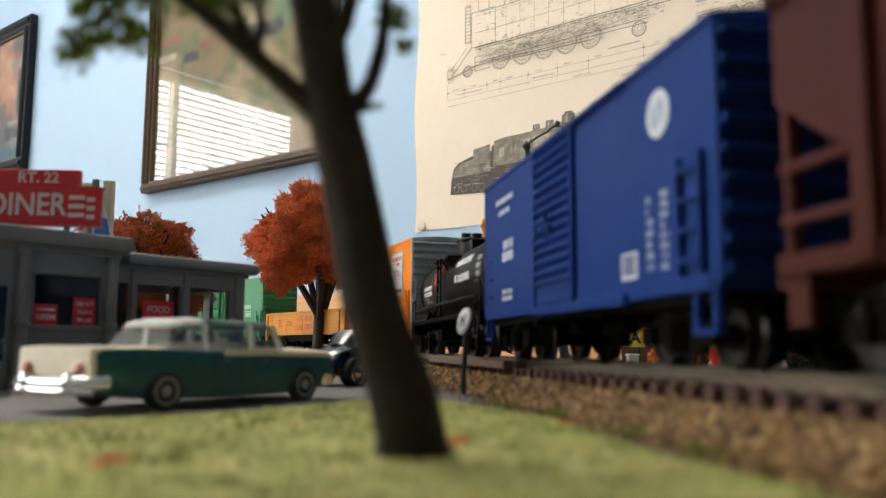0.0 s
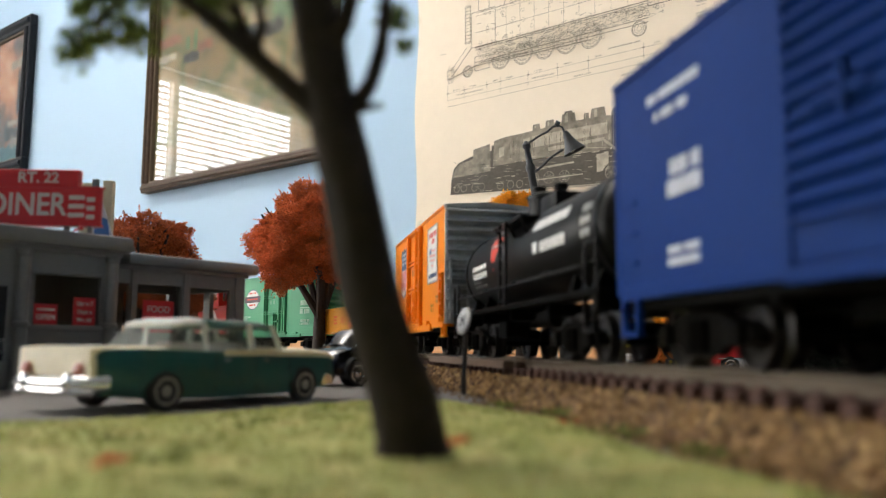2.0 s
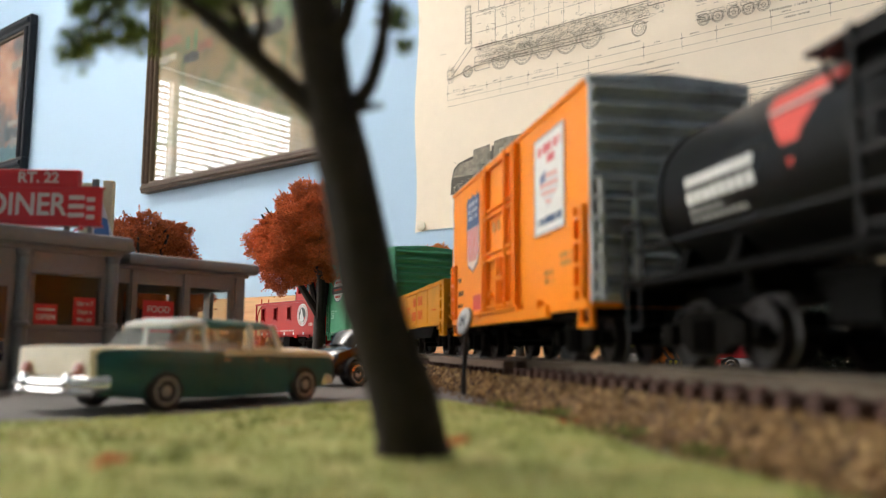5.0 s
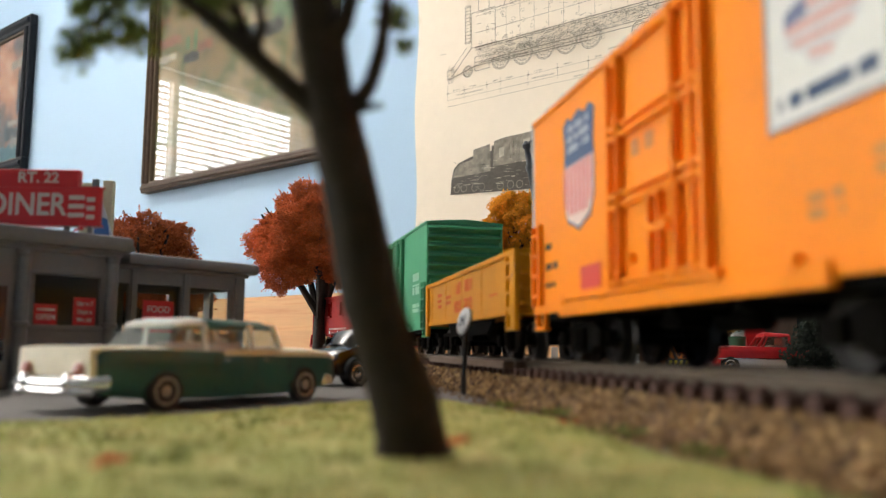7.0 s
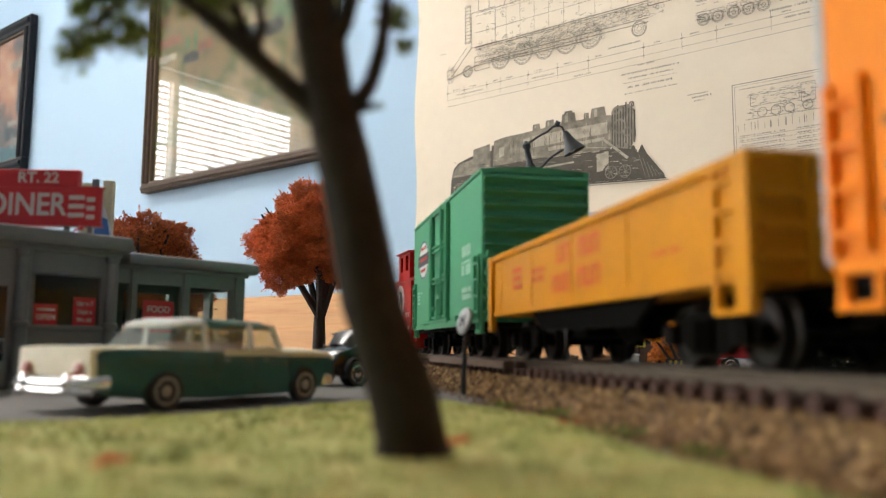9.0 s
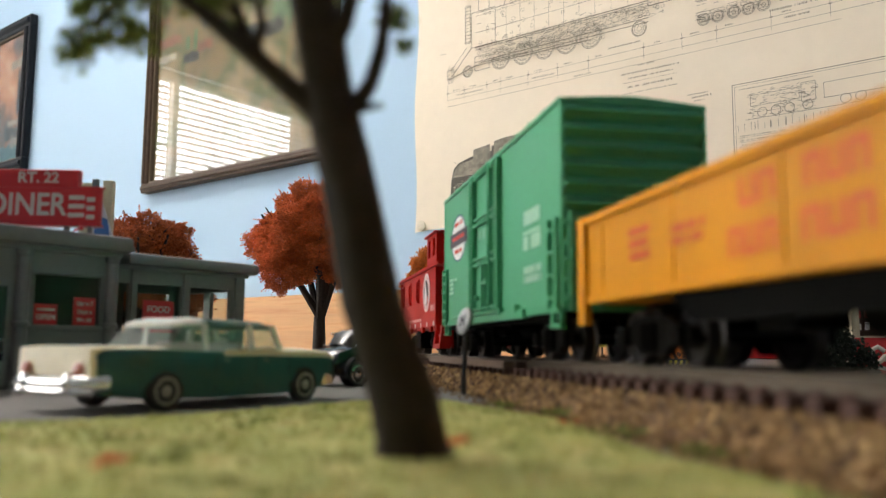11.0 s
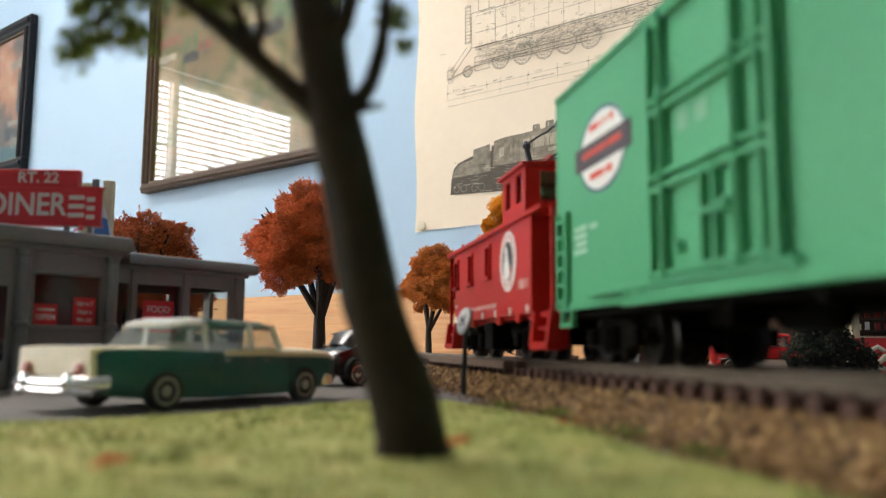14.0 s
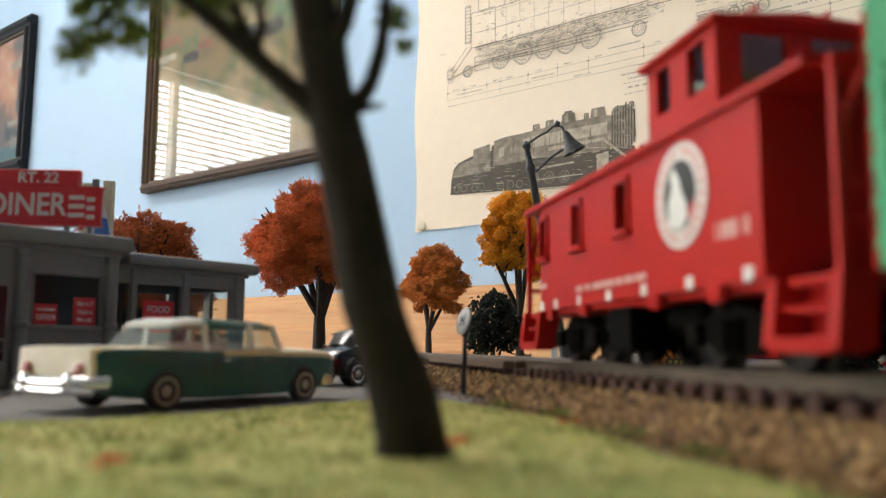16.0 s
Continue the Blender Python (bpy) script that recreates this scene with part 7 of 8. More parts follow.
def green_sedan():
    car = thing("sedan_car", "dark teal and cream vintage sedan parked on asphalt", "car", "parked cars", mm(-51.8, 184.4, 0, 0, 0, 57.0) @ Matrix.Diagonal((1.04, 1.05, 1.0, 1)))
    W = 11.2
    bm = bmesh.new()
    body_loft(bm, [(-34.6, W - 1.2, W - 0.6, 4.6, 10.2, 0.1), (-33.4, W - 0.6, W, 3.6, 11.8, 0.1), (-22, W - 0.5, W, 2.2, 11.9, 0.1), (-8, W - 0.3, W, 1.9, 11.4, 0.1), (10, W - 0.3, W, 1.9, 10.9, 0.15), (24, W - 0.6, W - 0.2, 3.2, 10.6, 0.2), (27.6, W - 1.0, W - 0.7, 3.8, 10.2, 0.1), (28.6, W - 1.6, W - 1.4, 4.6, 9.2, 0.1)])
    body = part("body", bm, TEAL, car, "dark teal lower body", True)
    bm = bmesh.new()
    body_loft(bm, [(-35.7, W - 0.9, W - 0.5, 10.9, 12.2, 0.2), (-33.6, W - 1.0, W - 0.8, 11.2, 12.2, 0.25), (-31, W - 2.2, W - 2.0, 11.2, 12.2, 0.25), (-19, W - 2.4, W - 2.2, 11.2, 12.2, 0.3), (-10, W - 2.6, W - 2.4, 10.9, 11.7, 0.2)])
    part("trunk_deck", bm, CREAM, body, "cream trunk deck", True)
    bm = bmesh.new()
    body_loft(bm, [(9, W - 0.2, W + 0.05, 10.4, 11.8, 0.3), (20, W - 0.2, W + 0.05, 10.2, 11.7, 0.5), (26, W - 0.5, W - 0.3, 10.0, 11.3, 0.5), (28.6, W - 1.5, W - 1.3, 9.4, 10.5, 0.2)])
    part("hood", bm, CREAM, body, "cream hood top", True)
    bm = bmesh.new()
    box(bm, -6, 9.5, W - 0.35, W + 0.06, 10.5, 11.8, 0.15)
    box(bm, -6, 9.5, -W - 0.06, -W + 0.35, 10.5, 11.8, 0.15)
    part("belt_trim", bm, CREAM, body)
    bm = bmesh.new()
    body_loft(bm, [(-35.8, W - 0.9, W - 0.6, 5.0, 12.0, 0.2), (-34.5, W - 0.8, W - 0.6, 4.6, 12.1, 0.2)])
    rearp = part("rear_panel", bm, CREAM, body, "cream rear panel", True)
    for sy in (-1, 1):
        bm = bmesh.new()
        lathe(bm, [(1.5, 0), (1.5, 0.5), (0.8, 0.9), (0.1, 1.0)], 14, Matrix.Translation((-35.7, sy * 7.9, 7.9)) @ Matrix.Rotation(radians(-90), 4, "Y"))
        part("tail_light", bm, mat("faded_tail_lens", (0.55, 0.22, 0.17), 0.3), rearp, "round faded red tail light", True)
    bm = bmesh.new()
    pts = [(-34.2, -W + 0.3), (-35.6, -W + 1.6), (-36.1, -5), (-36.3, 0), (-36.1, 5), (-35.6, W - 1.6), (-34.2, W - 0.1), (-32.6, W + 0.2)]
    lo = [(-32.6, -W - 0.2)] + pts
    bent(bm, [(x, y, 5.7) for x, y in lo], 1.5, 14)
    bent(bm, [(x - 0.5, y, 4.3) for x, y in lo[1:-1]], 1.0, 12)
    for sy in (-6.5, 6.5):
        box(bm, -37.6, -35.6, sy - 0.8, sy + 0.8, 4.2, 7.6, 0.5)
    part("rear_bumper", bm, CHROME, car, "bright chrome rear bumper", True)
    bm = bmesh.new()
    pts = [(24.5, -W - 0.2), (28.0, -W + 0.8), (29.6, -5), (30, 0), (29.6, 5), (28.0, W - 0.8), (24.5, W + 0.2)]
    prism(bm, pts + [(x - 1.2, y * 0.94) for x, y in pts][::-1], "z", 3.6, 6.0)
    box(bm, 28.4, 29.0, -7.5, 7.5, 6.2, 8.4, 0.15)
    part("front_bumper", bm, CHROME, car, "chrome front bumper and grille", True)
    # cabin: pillars, glass, two-tone roof
    rw, zr = 8.4, 17.9
    bm = bmesh.new()
    body_loft(bm, [(-15.8, rw - 0.6, rw - 0.9, 16.4, 17.2, 0.2), (-13.5, rw, rw - 0.2, 16.6, zr, 0.4), (-9.6, rw + 0.2, rw, 16.5, zr + 0.2, 0.4)])
    part("roof_rear", bm, OFFWHITE, car, "off-white rear roof", True)
    bm = bmesh.new()
    body_loft(bm, [(-9.7, rw + 0.4, rw + 0.2, 16.2, zr + 0.25, 0.3), (6, rw + 0.3, rw + 0.1, 16.2, zr, 0.3), (9.4, rw - 0.3, rw - 0.5, 16.2, 17.2, 0.2)])
    part("roof_front", bm, TEAL, car, "teal front roof", True)
    for sy in (-1, 1):
        bm = bmesh.new()
        for xb, xt, w in ((11.2, 9.0, 0.5), (2.4, 2.2, 0.6), (-9.8, -9.6, 0.4)):
            prism(bm, [(xb - w, 11.0), (xb + w, 11.0), (xt + w, 17.2), (xt - w, 17.2)], "y", *sorted((sy * (rw + 1.2), sy * (rw + 0.4))))
        bmesh.ops.transform(bm, matrix=Matrix(((1, 0, 0, 0), (0, 1, -0.16 * sy, 2.4 * sy), (0, 0, 1, 0), (0, 0, 0, 1))), verts=bm.verts)
        part("pillar", bm, OFFWHITE, car, "pale window pillars")
        bm = bmesh.new()
        prism(bm, [(-19.0, 11.6), (-10.2, 11.6), (-10.0, 17.0), (-14.6, 17.0)], "y", *sorted((sy * (rw + 1.0), sy * (rw + 0.5))))
        bmesh.ops.transform(bm, matrix=Matrix(((1, 0, 0, 0), (0, 1, -0.16 * sy, 2.4 * sy), (0, 0, 1, 0), (0, 0, 0, 1))), verts=bm.verts)
        part("rear_quarter", bm, AUTOGLASS, car, "clear rear quarter glass")
        bm = bmesh.new()
        prism(bm, [(-9.4, 11.2), (10.8, 11.2), (8.8, 17.0), (-9.4, 17.0)], "y", *sorted((sy * (rw + 0.75), sy * (rw + 0.6))))
        bmesh.ops.transform(bm, matrix=Matrix(((1, 0, 0, 0), (0, 1, -0.16 * sy, 2.4 * sy), (0, 0, 1, 0), (0, 0, 0, 1))), verts=bm.verts)
        part("side_window", bm, AUTOGLASS, car)
    for xa, xb in ((11.6, 9.4), (-19.8, -15.6)):
        bm = bmesh.new()
        v = [bm.verts.new(p) for p in ((xa, -9.2, 11.4), (xa, 9.2, 11.4), (xb, 7.4, 17.1), (xb, -7.4, 17.1))]
        v2 = [bm.verts.new((q.co.x + 0.2, q.co.y, q.co.z + 0.1)) for q in v]
        bm.faces.new(v)
        bm.faces.new(v2[::-1])
        for i in range(4):
            bm.faces.new((v[i], v[(i + 1) % 4], v2[(i + 1) % 4], v2[i]))
        part("windscreen", bm, AUTOGLASS, car)
    bm = bmesh.new()
    for x in (-6.5, 3.0):
        box(bm, x - 1.5, x + 3, -7.5, 7.5, 8, 11.3, 0.5)
        box(bm, x - 2.2, x - 0.6, -7.4, 7.4, 9, 13.4, 0.5)
    part("seat", bm, SEAT, car, "tan bench seats")
    for x in (-20.3, 17.2):
        for sy in (-1, 1):
            # no well is cut: a tyre-black solid gives its shade by colour
            bm = bmesh.new()
            prism(bm, [(x + 4.2 * math.cos(a), 3.7 + 4.2 * math.sin(a)) for a in np.linspace(-0.15, math.pi + 0.15, 14)], "y", *sorted((sy * (W - 3.0), sy * (W + 0.05))))
            part("wheel_arch", bm, TYRE, body, "solid black arch standing in for the shade of the wheel well")
    for x in (-20.3, 17.2):
        for sy in (-1, 1):
            wheel(car, x, sy * (W - 0.72), 3.8, 2.4, sy)
    bm = bmesh.new()
    for sy in (-1, 1):
        box(bm, -29, 26, *sorted((sy * (W + 0.05), sy * (W + 0.3))), 8.6, 8.85)
    part("side_moulding", bm, TEAL, body)
    for sy in (-1, 1):
        for x in (-8.4, 2.4, 12.4):
            bm = bmesh.new()
            box(bm, x - 0.1, x + 0.1, *sorted((sy * (W + 0.02), sy * (W + 0.1))), 3.4, 10.6)
            part("door_seam", bm, TYRE, body)
        for x in (-6.6, 4.2):
            bm = bmesh.new()
            box(bm, x, x + 1.6, *sorted((sy * (W + 0.05), sy * (W + 0.55))), 9.4, 9.8, 0.12)
            part("door_handle", bm, CHROME, body)
    bm = bmesh.new()
    lathe(bm, [(2.2, 0), (2.2, 0.3), (1.9, 0.3), (1.9, 0)], 20, Matrix.Translation((6.6, 4.2, 12.6)) @ Matrix.Rotation(radians(-60), 4, "Y"))
    part("steering_wheel", bm, OFFWHITE, car, "", True)
    bm = bmesh.new()
    box(bm, 8.6, 10.4, -8.2, 8.2, 10.6, 12.4, 0.5)
    part("dashboard", bm, SEAT, car)


def black_coupe():
    car = thing("coupe_car", "glossy black rounded vintage coupe with chrome trim", "car", "parked cars", mm(-25.5, 283, 0, 0, 0, 52.3))
    W = 8.8
    bm = bmesh.new()
    body_loft(bm, [(-23.5, W - 3, W - 3.5, 4.5, 7.5, 0.6), (-21, W - 1.4, W - 1.6, 3.2, 10.5, 0.8), (-14, W - 0.8, W - 0.8, 3.0, 12.4, 0.9), (0, W - 0.8, W - 0.9, 3.0, 12.4, 0.6), (14, W - 1.6, W - 2.6, 3.0, 11.6, 0.9), (21, W - 3, W - 4.4, 4.0, 10.4, 0.8), (22.4, W - 4, W - 5.2, 5.0, 9.0, 0.4)])
    part("body", bm, BLACKPAINT, car, "glossy black rounded body", True)
    bm = bmesh.new()
    body_loft(bm, [(-15, 5.6, 4.0, 12.2, 13.0, 0.5), (-11, 6.9, 5.6, 12.3, 17.2, 0.8), (-4, 7.0, 5.8, 12.3, 18.2, 0.8), (2, 6.9, 5.6, 12.3, 17.6, 0.7), (5.5, 6.6, 5.0, 12.3, 13.0, 0.3)])
    cab = part("cabin", bm, BLACKPAINT, car, "", True)
    for sy in (-1, 1):
        bm = bmesh.new()
        prism(bm, [(-11, 13.4), (2.6, 13.4), (0.8, 16.6), (-8.6, 16.6)], "y", *sorted((sy * 6.6, sy * 7.05)))
        part("side_window", bm, mat("dark_car_glass", (0.03, 0.03, 0.035), 0.08), cab)
        bm = bmesh.new()
        box(bm, -14, 5, *sorted((sy * 7.0, sy * 7.5)), 12.5, 13.1, 0.15)
        box(bm, -11, 3, *sorted((sy * 6.3, sy * 7.0)), 16.7, 17.2, 0.15)
        part("trim", bm, CHROME, cab, "chrome window trim")
        for x in (-14.5, 14.5):
            bm = bmesh.new()
            lathe(bm, [(4.9, -2.2), (5.3, -1.0), (5.3, 0.6), (4.6, 1.6)], 18, Matrix.Translation((x, sy * (W - 1.0), 4.4)) @ Matrix.Rotation(radians(-90 * sy), 4, "X"), ends=False)
            part("fender", bm, BLACKPAINT, car, "", True)
            wheel(car, x, sy * (W - 0.6), 3.9, 2.2, sy, CHROME)
    bm = bmesh.new()
    box(bm, -25, -24, -7.5, 7.5, 4.2, 5.8, 0.4)
    box(bm, 23, 24, -7.5, 7.5, 4.2, 5.8, 0.4)
    part("bumper", bm, CHROME, car, "chrome bumper")


def red_pickup():
    """Nose along +x; hood, cab with open windows, load bed behind."""
    car = thing("pickup_truck", "red and white vintage pickup truck parked beyond the track", "truck", "parked cars", mm(167.5, 432, 0, 0, 0, 174))
    W = 10.2
    bm = bmesh.new()
    body_loft(bm, [(-30, W, W, 7.8, 13.4, 0.0), (-12, W, W, 7.8, 13.6, 0.0), (5, W, W, 7.8, 13.8, 0.2), (18, W, W - 0.5, 7.6, 13.8, 0.7), (26, W - 0.3, W - 1.2, 6.6, 13.0, 0.6), (28, W - 0.8, W - 2.2, 6.0, 11.4, 0.2)])
    body = part("upper_body", bm, PICKRED, car, "red upper body", True)
    bm = bmesh.new()
    body_loft(bm, [(-30, W - 0.6, W + 0.05, 3.2, 7.7, 0.0), (14.4, W - 0.6, W + 0.05, 3.2, 7.7, 0.0)])
    part("lower_body", bm, PICKWHITE, car, "white lower body", True)
    bm = bmesh.new()
    body_loft(bm, [(23.6, W - 0.8, W - 0.1, 3.4, 7.6, 0.0), (27.6, W - 1.4, W - 0.8, 3.8, 7.4, 0.0)])
    part("front_apron", bm, PICKRED, car, "", True)
    bm = bmesh.new()
    body_loft(bm, [(-11.6, 8.0, 7.2, 19.0, 20.4, 0.3), (-1.0, 8.3, 7.4, 19.0, 21.0, 0.4), (1.0, 7.8, 7.0, 18.8, 20.2, 0.2)])
    part("cab_roof", bm, PICKRED, car, "red cab roof", True)
    for sy in (-1, 1):
        ys = sorted((sy * 7.7, sy * 8.6))
        for pts in ([(-12.0, 13.4), (-10.6, 13.4), (-10.6, 19.6), (-11.6, 19.6)], [(3.8, 13.6), (5.2, 13.6), (1.0, 19.6), (0.0, 19.6)], [(1.6, 13.6), (2.3, 13.6), (-0.4, 19.4), (-1.0, 19.4)]):
            bm = bmesh.new()
            prism(bm, pts, "y", *ys)
            part("cab_pillar", bm, PICKRED, car)
        bm = bmesh.new()
        box(bm, -10.6, 1.6, *sorted((sy * 8.0, sy * 8.2)), 13.5, 19.2)
        part("side_window", bm, AUTOGLASS, car)
        bm = bmesh.new()
        box(bm, -29.5, 26, *sorted((sy * (W + 0.05), sy * (W + 0.35))), 7.5, 8.0)
        part("belt_moulding", bm, CHROME, car, "bright belt moulding")
        bm = bmesh.new()
        box(bm, -29.5, 24, *sorted((sy * (W - 0.1), sy * (W + 0.2))), 11.0, 11.4)
        part("side_crease", bm, PICKRED, body)
        # black solid on the fender paints the dark of an uncut wheel well
        bm = bmesh.new()
        prism(bm, [(18.8 + 4.6 * math.cos(a), 4.2 + 4.6 * math.sin(a)) for a in np.linspace(-0.1, math.pi + 0.1, 14)], "y", *sorted((sy * (W - 3), sy * (W + 0.1))))
        part("wheel_arch", bm, TYRE, body, "solid black arch standing in for the shade of the wheel well")
    bm = bmesh.new()
    v = [bm.verts.new(q) for q in ((4.6, -7.8, 13.8), (4.6, 7.8, 13.8), (0.6, 7.4, 19.4), (0.6, -7.4, 19.4))]
    bm.faces.new(v)
    part("windscreen", bm, AUTOGLASS, car)
    bm = bmesh.new()
    box(bm, -9.8, -8.0, -7.2, 7.2, 9.6, 18.4, 0.6)
    box(bm, -8.0, -3.0, -7.2, 7.2, 9.6, 14.6, 0.6)
    part("seat", bm, PICKWHITE, car, "white bench seat")
    for z, h in ((14.6, 0.7), (17.2, 0.6)):
        bm = bmesh.new()
        box(bm, -11.6, -11.0, -7.6, 7.6, z, z + h)
        part("rear_window_bar", bm, PICKWHITE, car)
    bm = bmesh.new()
    box(bm, 27.4, 28.8, -9.5, 9.5, 4.4, 6.2, 0.3)
    box(bm, 27.0, 28.2, -7.0, 7.0, 7.6, 10.6, 0.2)
    part("bumper", bm, CHROME, car, "chrome bumper and grille")
    for x in (-18, 18.8):
        for sy in (-1, 1):
            wheel(car, x, sy * (W - 0.8), 4.2, 2.6, sy, CHROME)


green_sedan()
black_coupe()
red_pickup()

# ---- lineside things ----
POST = mat("black_post_paint", (0.015, 0.016, 0.018), 0.5)
LAMP_METAL = mat("dark_bronze_lamp_metal", (0.075, 0.08, 0.085), 0.4, metal=0.5, vary=0.2)
ws = thing("whistle_post", "small round white trackside sign on a black post", "sign", "", mm(5.9, 223, 0.0, 0, 0, 0))
bm = bmesh.new()
bent(bm, [(-0.2, 0, 0), (0.0, 0, 8), (0.3, 0, 15), (0.5, 0.2, 22)], 0.75, 8, 0.6)
part("post", bm, POST, ws, "black post", True)
DISC = mm(0.1, -0.7, 19.6) @ pose(0, 0, 0, 0, 14, 0) @ pose(0, 0, 0, 0, 0, -68) @ pose(0, 0, 0, 90, 0, 0) @ pose(0, 0, 0, 0, 0, 12)
bm = bmesh.new()
lathe(bm, [(3.7, 0), (3.7, 0.5), (3.4, 0.7)], 28)
dk = part("disc", bm, mat("white_disc_enamel", (0.45, 0.47, 0.48), 0.45), ws, "white enamel disc", True)
dk.matrix_basis = DISC
bm = bmesh.new()
lathe(bm, [(3.75, -0.4), (3.75, 0.02)], 28)
part("backing", bm, POST, dk, "black disc back")
bm = bmesh.new()
box(bm, -1.5, -0.6, -1.6, 1.6, 0.7, 0.8)
box(bm, 0.6, 1.5, -1.6, 1.6, 0.7, 0.8)
box(bm, -0.6, 0.6, -0.4, 0.5, 0.7, 0.8)
part("mark", bm, POST, dk)

lamp = thing("street_lamp", "dark bronze gooseneck street lamp beyond the track", "street lamp", "", mm(48.6, 380, 0, 0, -3.2, 0))
bm = bmesh.new()
lathe(bm, [(3.6, -0.3), (3.6, 3), (2.6, 5), (2.2, 9), (1.9, 40), (1.75, 96), (2.3, 97), (2.3, 99), (1.5, 100), (1.3, 107), (2.0, 108), (2.0, 109.5), (0.7, 111)], 14, Matrix.Translation((9.2, 0, 0)) @ Matrix.Rotation(radians(-6.6), 4, "Y"))
part("pole", bm, LAMP_METAL, lamp, "tapered pole", True)
bm = bmesh.new()
bent(bm, [(-3.6, 0, 108.6), (-0.5, 0, 110.4), (3, 0, 112.6), (7, 0, 114.4), (9.6, 0, 116.6), (12.0, 0, 117.4), (14.2, 0, 116.2), (15.2, 0, 113.2)], 0.55, 8)
bent(bm, [(-2.6, 0, 93.5), (3.0, 0, 97.5), (8, 0, 102), (14, 0, 105.5)], 0.6, 8)
rod(bm, (11.2, 0, 116.8), (12.6, 0, 119), 1.2, 10)
part("arm", bm, LAMP_METAL, lamp, "curved arm and brace", True)
bm = bmesh.new()
lathe(bm, [(0.8, 0), (1.6, -1.2), (2.0, -3.2), (3.2, -6.6), (5.4, -10.2), (5.6, -10.8), (5.1, -10.6), (2.8, -6.6), (1.4, -3.2), (0.5, -2)], 22, Matrix.Translation((15.4, 0, 114.2)) @ Matrix.Rotation(radians(-22), 4, "Y"))
sd = part("shade", bm, LAMP_METAL, lamp, "bell-shaped shade", True)
bm = bmesh.new()
bmesh.ops.create_uvsphere(bm, u_segments=12, v_segments=8, radius=2.1, matrix=Matrix.Translation((17.8, 0, 106.0)))
part("bulb", bm, mat("frosted_bulb", (0.7, 0.7, 0.66), 0.3), sd, "frosted unlit bulb", True)

# yellow drink sign
cola = thing("drink_sign", "yellow roadside drink sign with black lettering", "sign", "", mm(109, 505, 0, 0, 0, -8))
bm = bmesh.new()
box(bm, -15, 15, 0, 1.2, 13.4, 27.2, 0.3)
cb = part("board", bm, mat("yellow_sign_enamel", (0.72, 0.62, 0.05), 0.4), cola, "yellow board")
for x in (-11, 11):
    bm = bmesh.new()
    rod(bm, (x, 0.6, 0), (x, 0.6, 13.6), 0.6, 6)
    part("leg", bm, POST, cola)
words("lettering", "COLA", 9.4, POST, cb, mm(0, -0.1, 18.8) @ FACE, width=0.95, bold=0.35)
bm = bmesh.new()
for k in range(8):
    box(bm, -11.6 + k * 3.0, -11.6 + k * 3.0 + 2.2, -0.12, 0, 23.8, 25.6)
part("lettering", bm, POST, cb)

# snack stand with red sign front
stand = thing("snack_stand", "cream snack stand with a red sign below its window", "kiosk", "", mm(205, 412, 0, 0, 0, -14))
STAND = mat("cream_stand_wall", (0.55, 0.48, 0.34), 0.6, vary=0.08)
wall_with_openings("front_wall", 0, 60, 0, 1.4, 0, 40, [(3.6, 20, 19.5, 34), (23, 40, 19.5, 34), (43, 57, 19.5, 34)], STAND, stand)
wall_with_openings("back_wall", 0, 60, 34, 35.4, 0, 40, [], STAND, stand)
wall_with_openings("side_wall", 0, 1.4, 1.4, 34, 0, 40, [(6, 14, 18, 34)], STAND, stand, "y")
wall_with_openings("side_wall", 58.6, 60, 1.4, 34, 0, 40, [], STAND, stand, "y")
bm = bmesh.new()
box(bm, -4, 64, -5, 39, 40, 43, 0.8)
part("roof", bm, mat("brown_stand_roof", (0.10, 0.07, 0.055), 0.6), stand)
bm = bmesh.new()
box(bm, 0.5, 59.5, -0.9, 0, 0.5, 18.6, 0.2)
rs = part("red_sign", bm, SIGN_RED, stand, "red sign with white flowing mark")
bm = bmesh.new()
bent(bm, [(14, -1.1, 12), (11, -1.1, 14.2), (8, -1.1, 12.5), (7.4, -1.1, 9), (9, -1.1, 6.4), (12, -1.1, 7.0), (14, -1.1, 9.6), (16, -1.1, 9.8), (17.2, -1.1, 8), (16, -1.1, 6.4), (14.6, -1.1, 8)], 1.25, 8)
bent(bm, [(19, -1.1, 9.6), (18.2, -1.1, 7.4), (20, -1.1, 6.4), (22, -1.1, 7.4), (23, -1.1, 9.4), (22, -1.1, 7), (24, -1.1, 6.6)], 1.1, 8)
bent(bm, [(8, -1.1, 4.4), (14, -1.1, 3.4), (24, -1.1, 4.6), (34, -1.1, 4.0)], 0.9, 8)
part("flourish", bm, SIGN_WHITE, rs, "white flowing script-like mark", True)
bm = bmesh.new()
box(bm, 1.5, 58, 12, 13, 0, 40)
for z in (22, 28):
    box(bm, 2, 57, 6, 12, z, z + 0.6)
part("shelf", bm, DINER_IN, stand, "dim back shelves")
r = random.Random(77)
for k in range(24):
    bm = bmesh.new()
    x, z = 3.5 + (k % 12) * 4.5, 22.6 if k < 12 else 28.6
    w, h = r.uniform(1.6, 2.6), r.uniform(2.4, 4.2)
    box(bm, x, x + w, 6.5, 9, z, z + h, 0.2)
    part("packet", bm, r.choice((SIGN_RED, SIGN_WHITE, PICKWHITE, POST, TAIL)), stand, "small packet on the shelf")

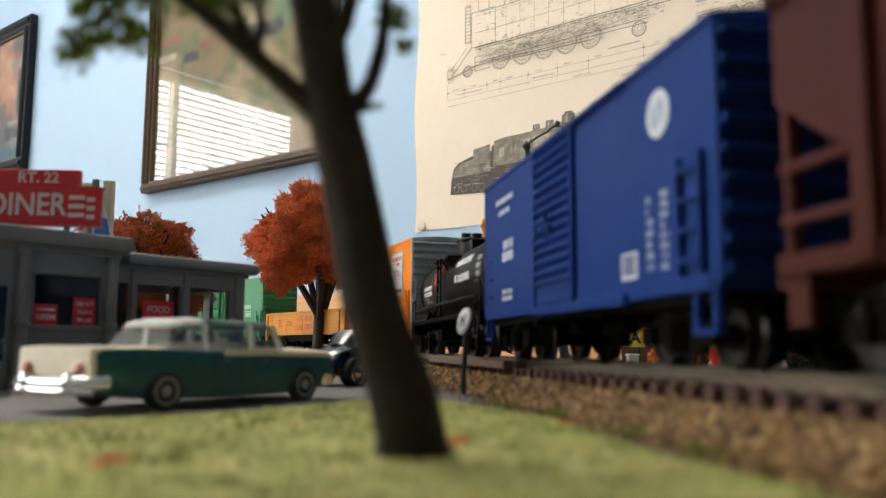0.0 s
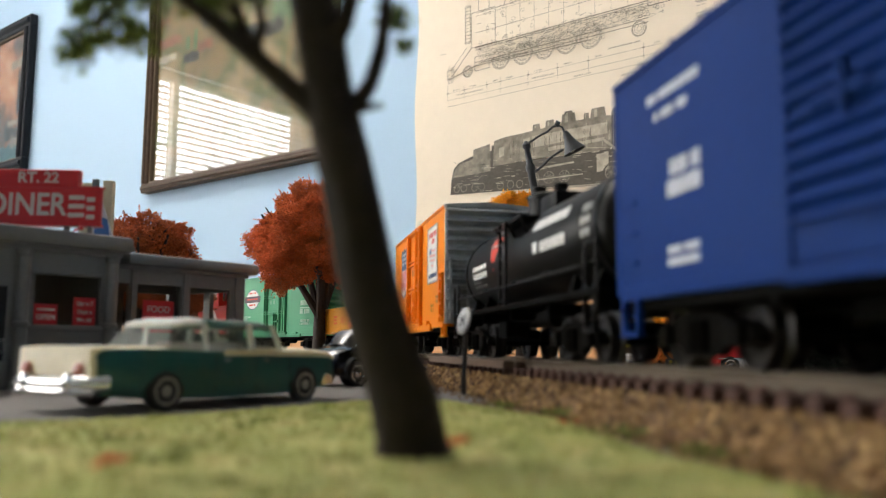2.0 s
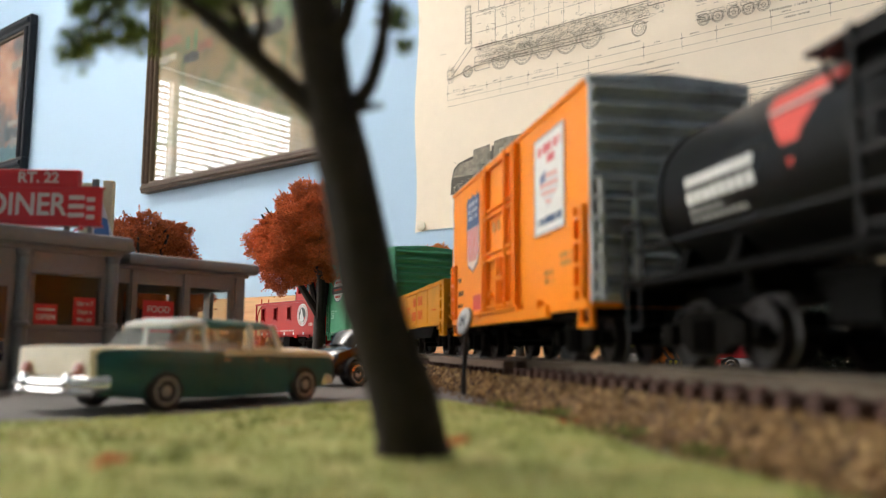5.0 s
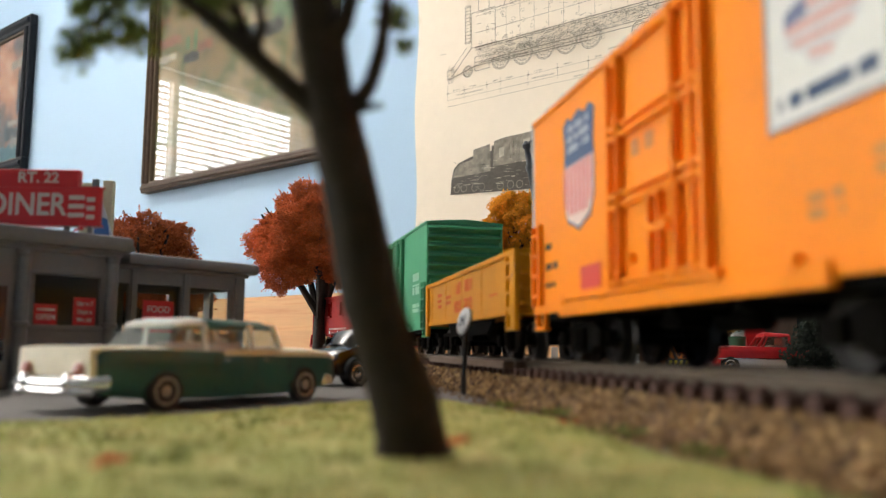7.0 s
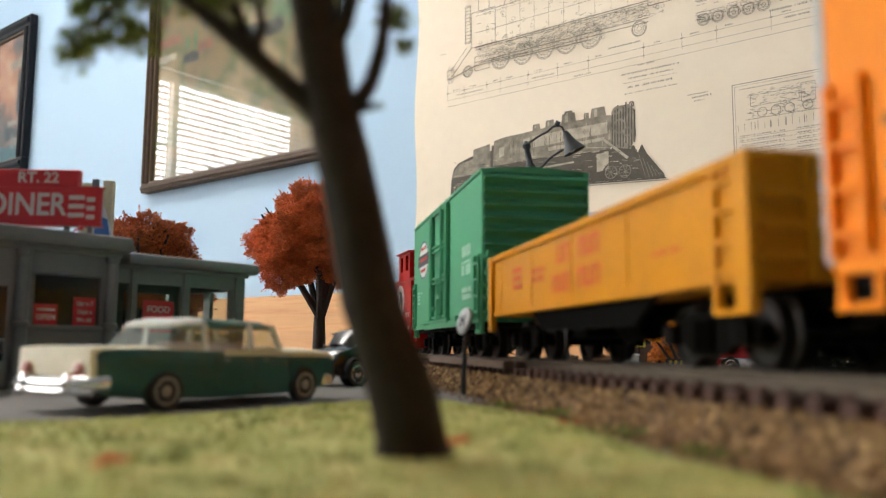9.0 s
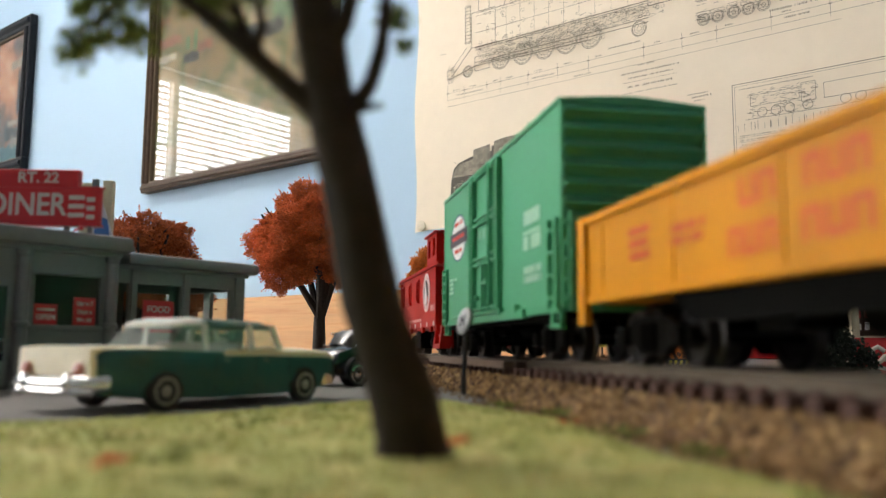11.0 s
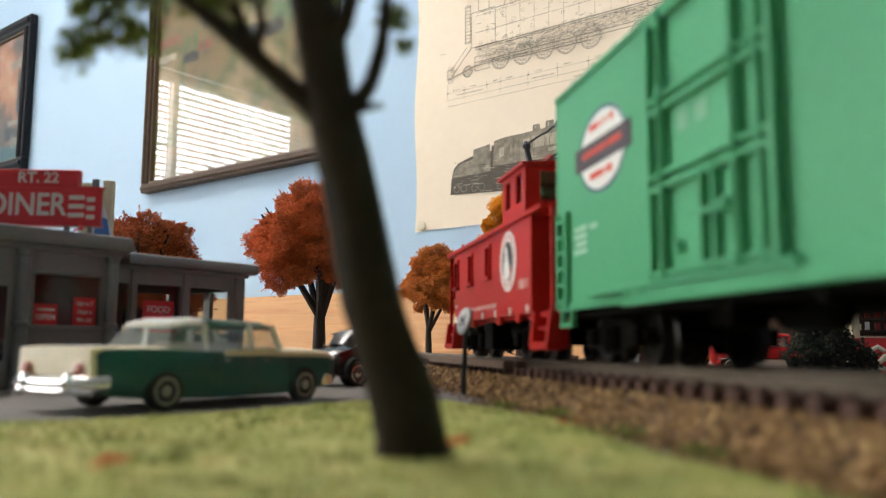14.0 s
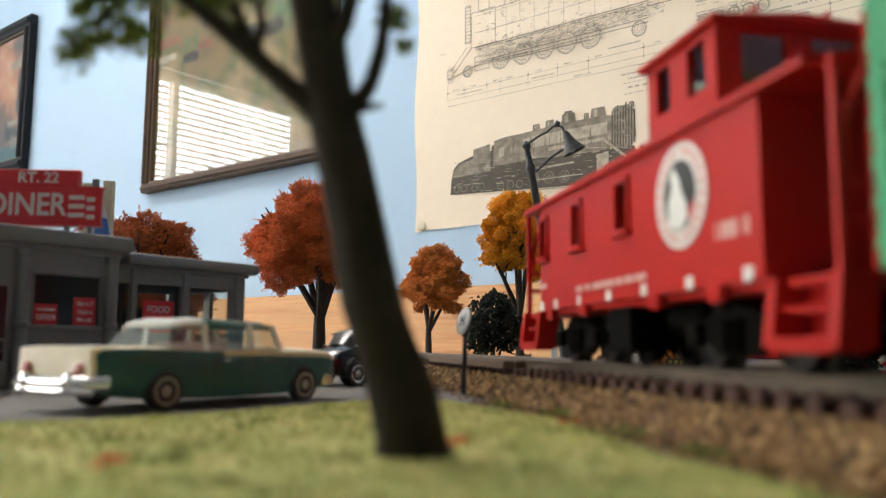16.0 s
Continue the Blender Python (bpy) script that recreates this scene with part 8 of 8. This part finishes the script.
# hot-food carton sign, bin, cone, barrier, white marker
hot = thing("carton_sign", "red carton-shaped snack sign with white lettering", "sign", "", mm(172, 455, 1.5, 0, 0, -10))
bm = bmesh.new()
loft(bm, [[(-4, -3, 12), (4, -3, 12), (4, 3, 12), (-4, 3, 12)], [(-6, -4, 29), (7, -4, 31), (7, 4, 31), (-6, 4, 29)]])
hb = part("carton", bm, SIGN_RED, hot, "red flared carton")
words("lettering", "HOT", 5.0, SIGN_WHITE, hb, mm(0.8, -4.2, 26.5) @ pose(0, 0, 0, 93.5, 0, 0), depth=0.2)
bm = bmesh.new()
rod(bm, (0, 0, 0), (0, 0, 12.5), 1.0, 8)
part("post", bm, PICKWHITE, hot)
bn = thing("litter_bin", "green litter bin with white rubbish", "bin", "", mm(159.5, 446, 0))
bm = bmesh.new()
lathe(bm, [(4, 0), (4.3, 18), (4.6, 18.2), (4.6, 19.4), (3.8, 19.4), (3.6, 14)], 18)
part("bin", bm, mat("green_bin_paint", (0.03, 0.13, 0.06), 0.5), bn, "", True)
bm = bmesh.new()
for k in range(6):
    box(bm, -3 + k, -2 + k * 1.1, -1.5, 1.5, 18, 20.5 + (k % 3), 0.2)
part("rubbish", bm, PICKWHITE, bn)
cn = thing("red_marker", "small red trackside marker post", "marker", "", mm(107, 325, 0))
bm = bmesh.new()
lathe(bm, [(1.0, 0), (0.8, 6), (2.0, 11), (2.0, 12.5), (0.6, 13.2)], 12)
part("post", bm, SIGN_RED, cn, "", True)
br = thing("striped_barrier", "low black and yellow striped barrier", "barrier", "", mm(105.5, 372, 0, 0, 0, -6) @ Matrix.Diagonal((0.7, 0.7, 0.7, 1)))
bm = bmesh.new()
box(bm, -7, 7, 0, 1.4, 3, 11.5, 0.3)
box(bm, -6, -5, -1, 2.4, 0, 3)
box(bm, 5, 6, -1, 2.4, 0, 3)
bb = part("board", bm, POST, br)
for k in range(4):
    bm = bmesh.new()
    x = -6 + k * 3.4
    prism(bm, [(x, 4), (x + 1.5, 4), (x + 3.0, 10.5), (x + 1.5, 10.5)], "y", -0.12, 0)
    part("stripe", bm, mat("yellow_stripe_paint", (0.75, 0.65, 0.04), 0.5), bb)
wm = thing("white_marker", "small white trackside marker board", "marker", "", mm(58.5, 430, 0))
bm = bmesh.new()
box(bm, -1.8, 1.8, 0, 1, 4, 13.2, 0.2)
rod(bm, (0, 0.5, 0), (0, 0.5, 4), 0.5, 6)
part("board", bm, PICKWHITE, wm)

wb = thing("white_crate", "small white crate beyond the track", "crate", "", mm(87, 378, 0, 0, 0, 8))
bm = bmesh.new()
box(bm, -2.4, 2.4, -2, 2, 0, 9.4, 0.3)
part("crate_body", bm, mat("grey_white_crate", (0.55, 0.54, 0.51), 0.6), wb)
bm = bmesh.new()
box(bm, -2.7, 2.7, -2.3, 2.3, 9.4, 10.2, 0.2)
part("crate_lid", bm, PICKWHITE, wb)

# tall tan building beyond the stand
bld = thing("tall_building", "tall tan storefront building with an overhanging roof", "building", "", mm(262, 512, 0, 0, 0, -20))
TAN = mat("tan_wall_paint", (0.34, 0.28, 0.19), 0.7, vary=0.1)
holes = [(x, x + 11, z, z + 20) for x in (10, 32, 54) for z in (110,)]
wall_with_openings("front_wall", 0, 76, 0, 2, 0, 160, holes, TAN, bld)
wall_with_openings("side_wall", 0, 2, 2, 60, 0, 160, [(12, 24, 110, 130), (36, 48, 110, 130)], TAN, bld, "y")
wall_with_openings("side_wall", 74, 76, 2, 60, 0, 160, [], TAN, bld, "y")
wall_with_openings("back_wall", 0, 76, 60, 62, 0, 160, [], TAN, bld)
bm = bmesh.new()
box(bm, -7, 83, -7, 68, 160, 165, 0.8)
for k in range(12):
    box(bm, -4 + k * 7, -2.5 + k * 7, -6, 0, 156, 160)
part("roof", bm, mat("grey_tan_roof", (0.26, 0.23, 0.18), 0.7), bld)
for x in (10, 32, 54):
    glazing(bld, x, x + 11, 1.4, 110, 130)

# long brick block added beyond the lot, coloured as shade behind the under-car gaps
SHADE_BRICK = mat("shade_brown_brick", (0.085, 0.05, 0.036), 0.85, vary=0.3, grain=500, coarse=70, bump=0.4)
backing_block = thing("dark_backing", "added long low brick block, dark brown to shade the gaps under the cars", "building", "", mm(128, 590, 0, 0, 0, -24))
wall_with_openings("front_wall", 0, 300, 0, 2, 0, 62, [(x, x + 14, 16, 34) for x in range(14, 280, 34)], SHADE_BRICK, backing_block)
wall_with_openings("side_wall", 0, 2, 2, 50, 0, 62, [(14, 26, 0.5, 30)], SHADE_BRICK, backing_block, "y")
wall_with_openings("side_wall", 298, 300, 2, 50, 0, 62, [], SHADE_BRICK, backing_block, "y")
wall_with_openings("back_wall", 0, 300, 50, 52, 0, 62, [], SHADE_BRICK, backing_block)
bm = bmesh.new()
box(bm, -2, 302, -2, 54, 62, 65, 0.6)
part("roof", bm, ROOFGREY, backing_block)
for x in range(14, 280, 34):
    bm = bmesh.new()
    box(bm, x, x + 14, 1.0, 1.3, 16, 34)
    w = part("window", bm, mat("dark_window_glass", (0.02, 0.022, 0.025), 0.15), backing_block, "dark window glass")
    bm = bmesh.new()
    box(bm, x, x + 14, 0.4, 1.0, 24.5, 25.3)
    box(bm, x + 6.6, x + 7.4, 0.4, 1.0, 16, 34)
    part("frame", bm, STAND, w, "cream window bars")


motions()
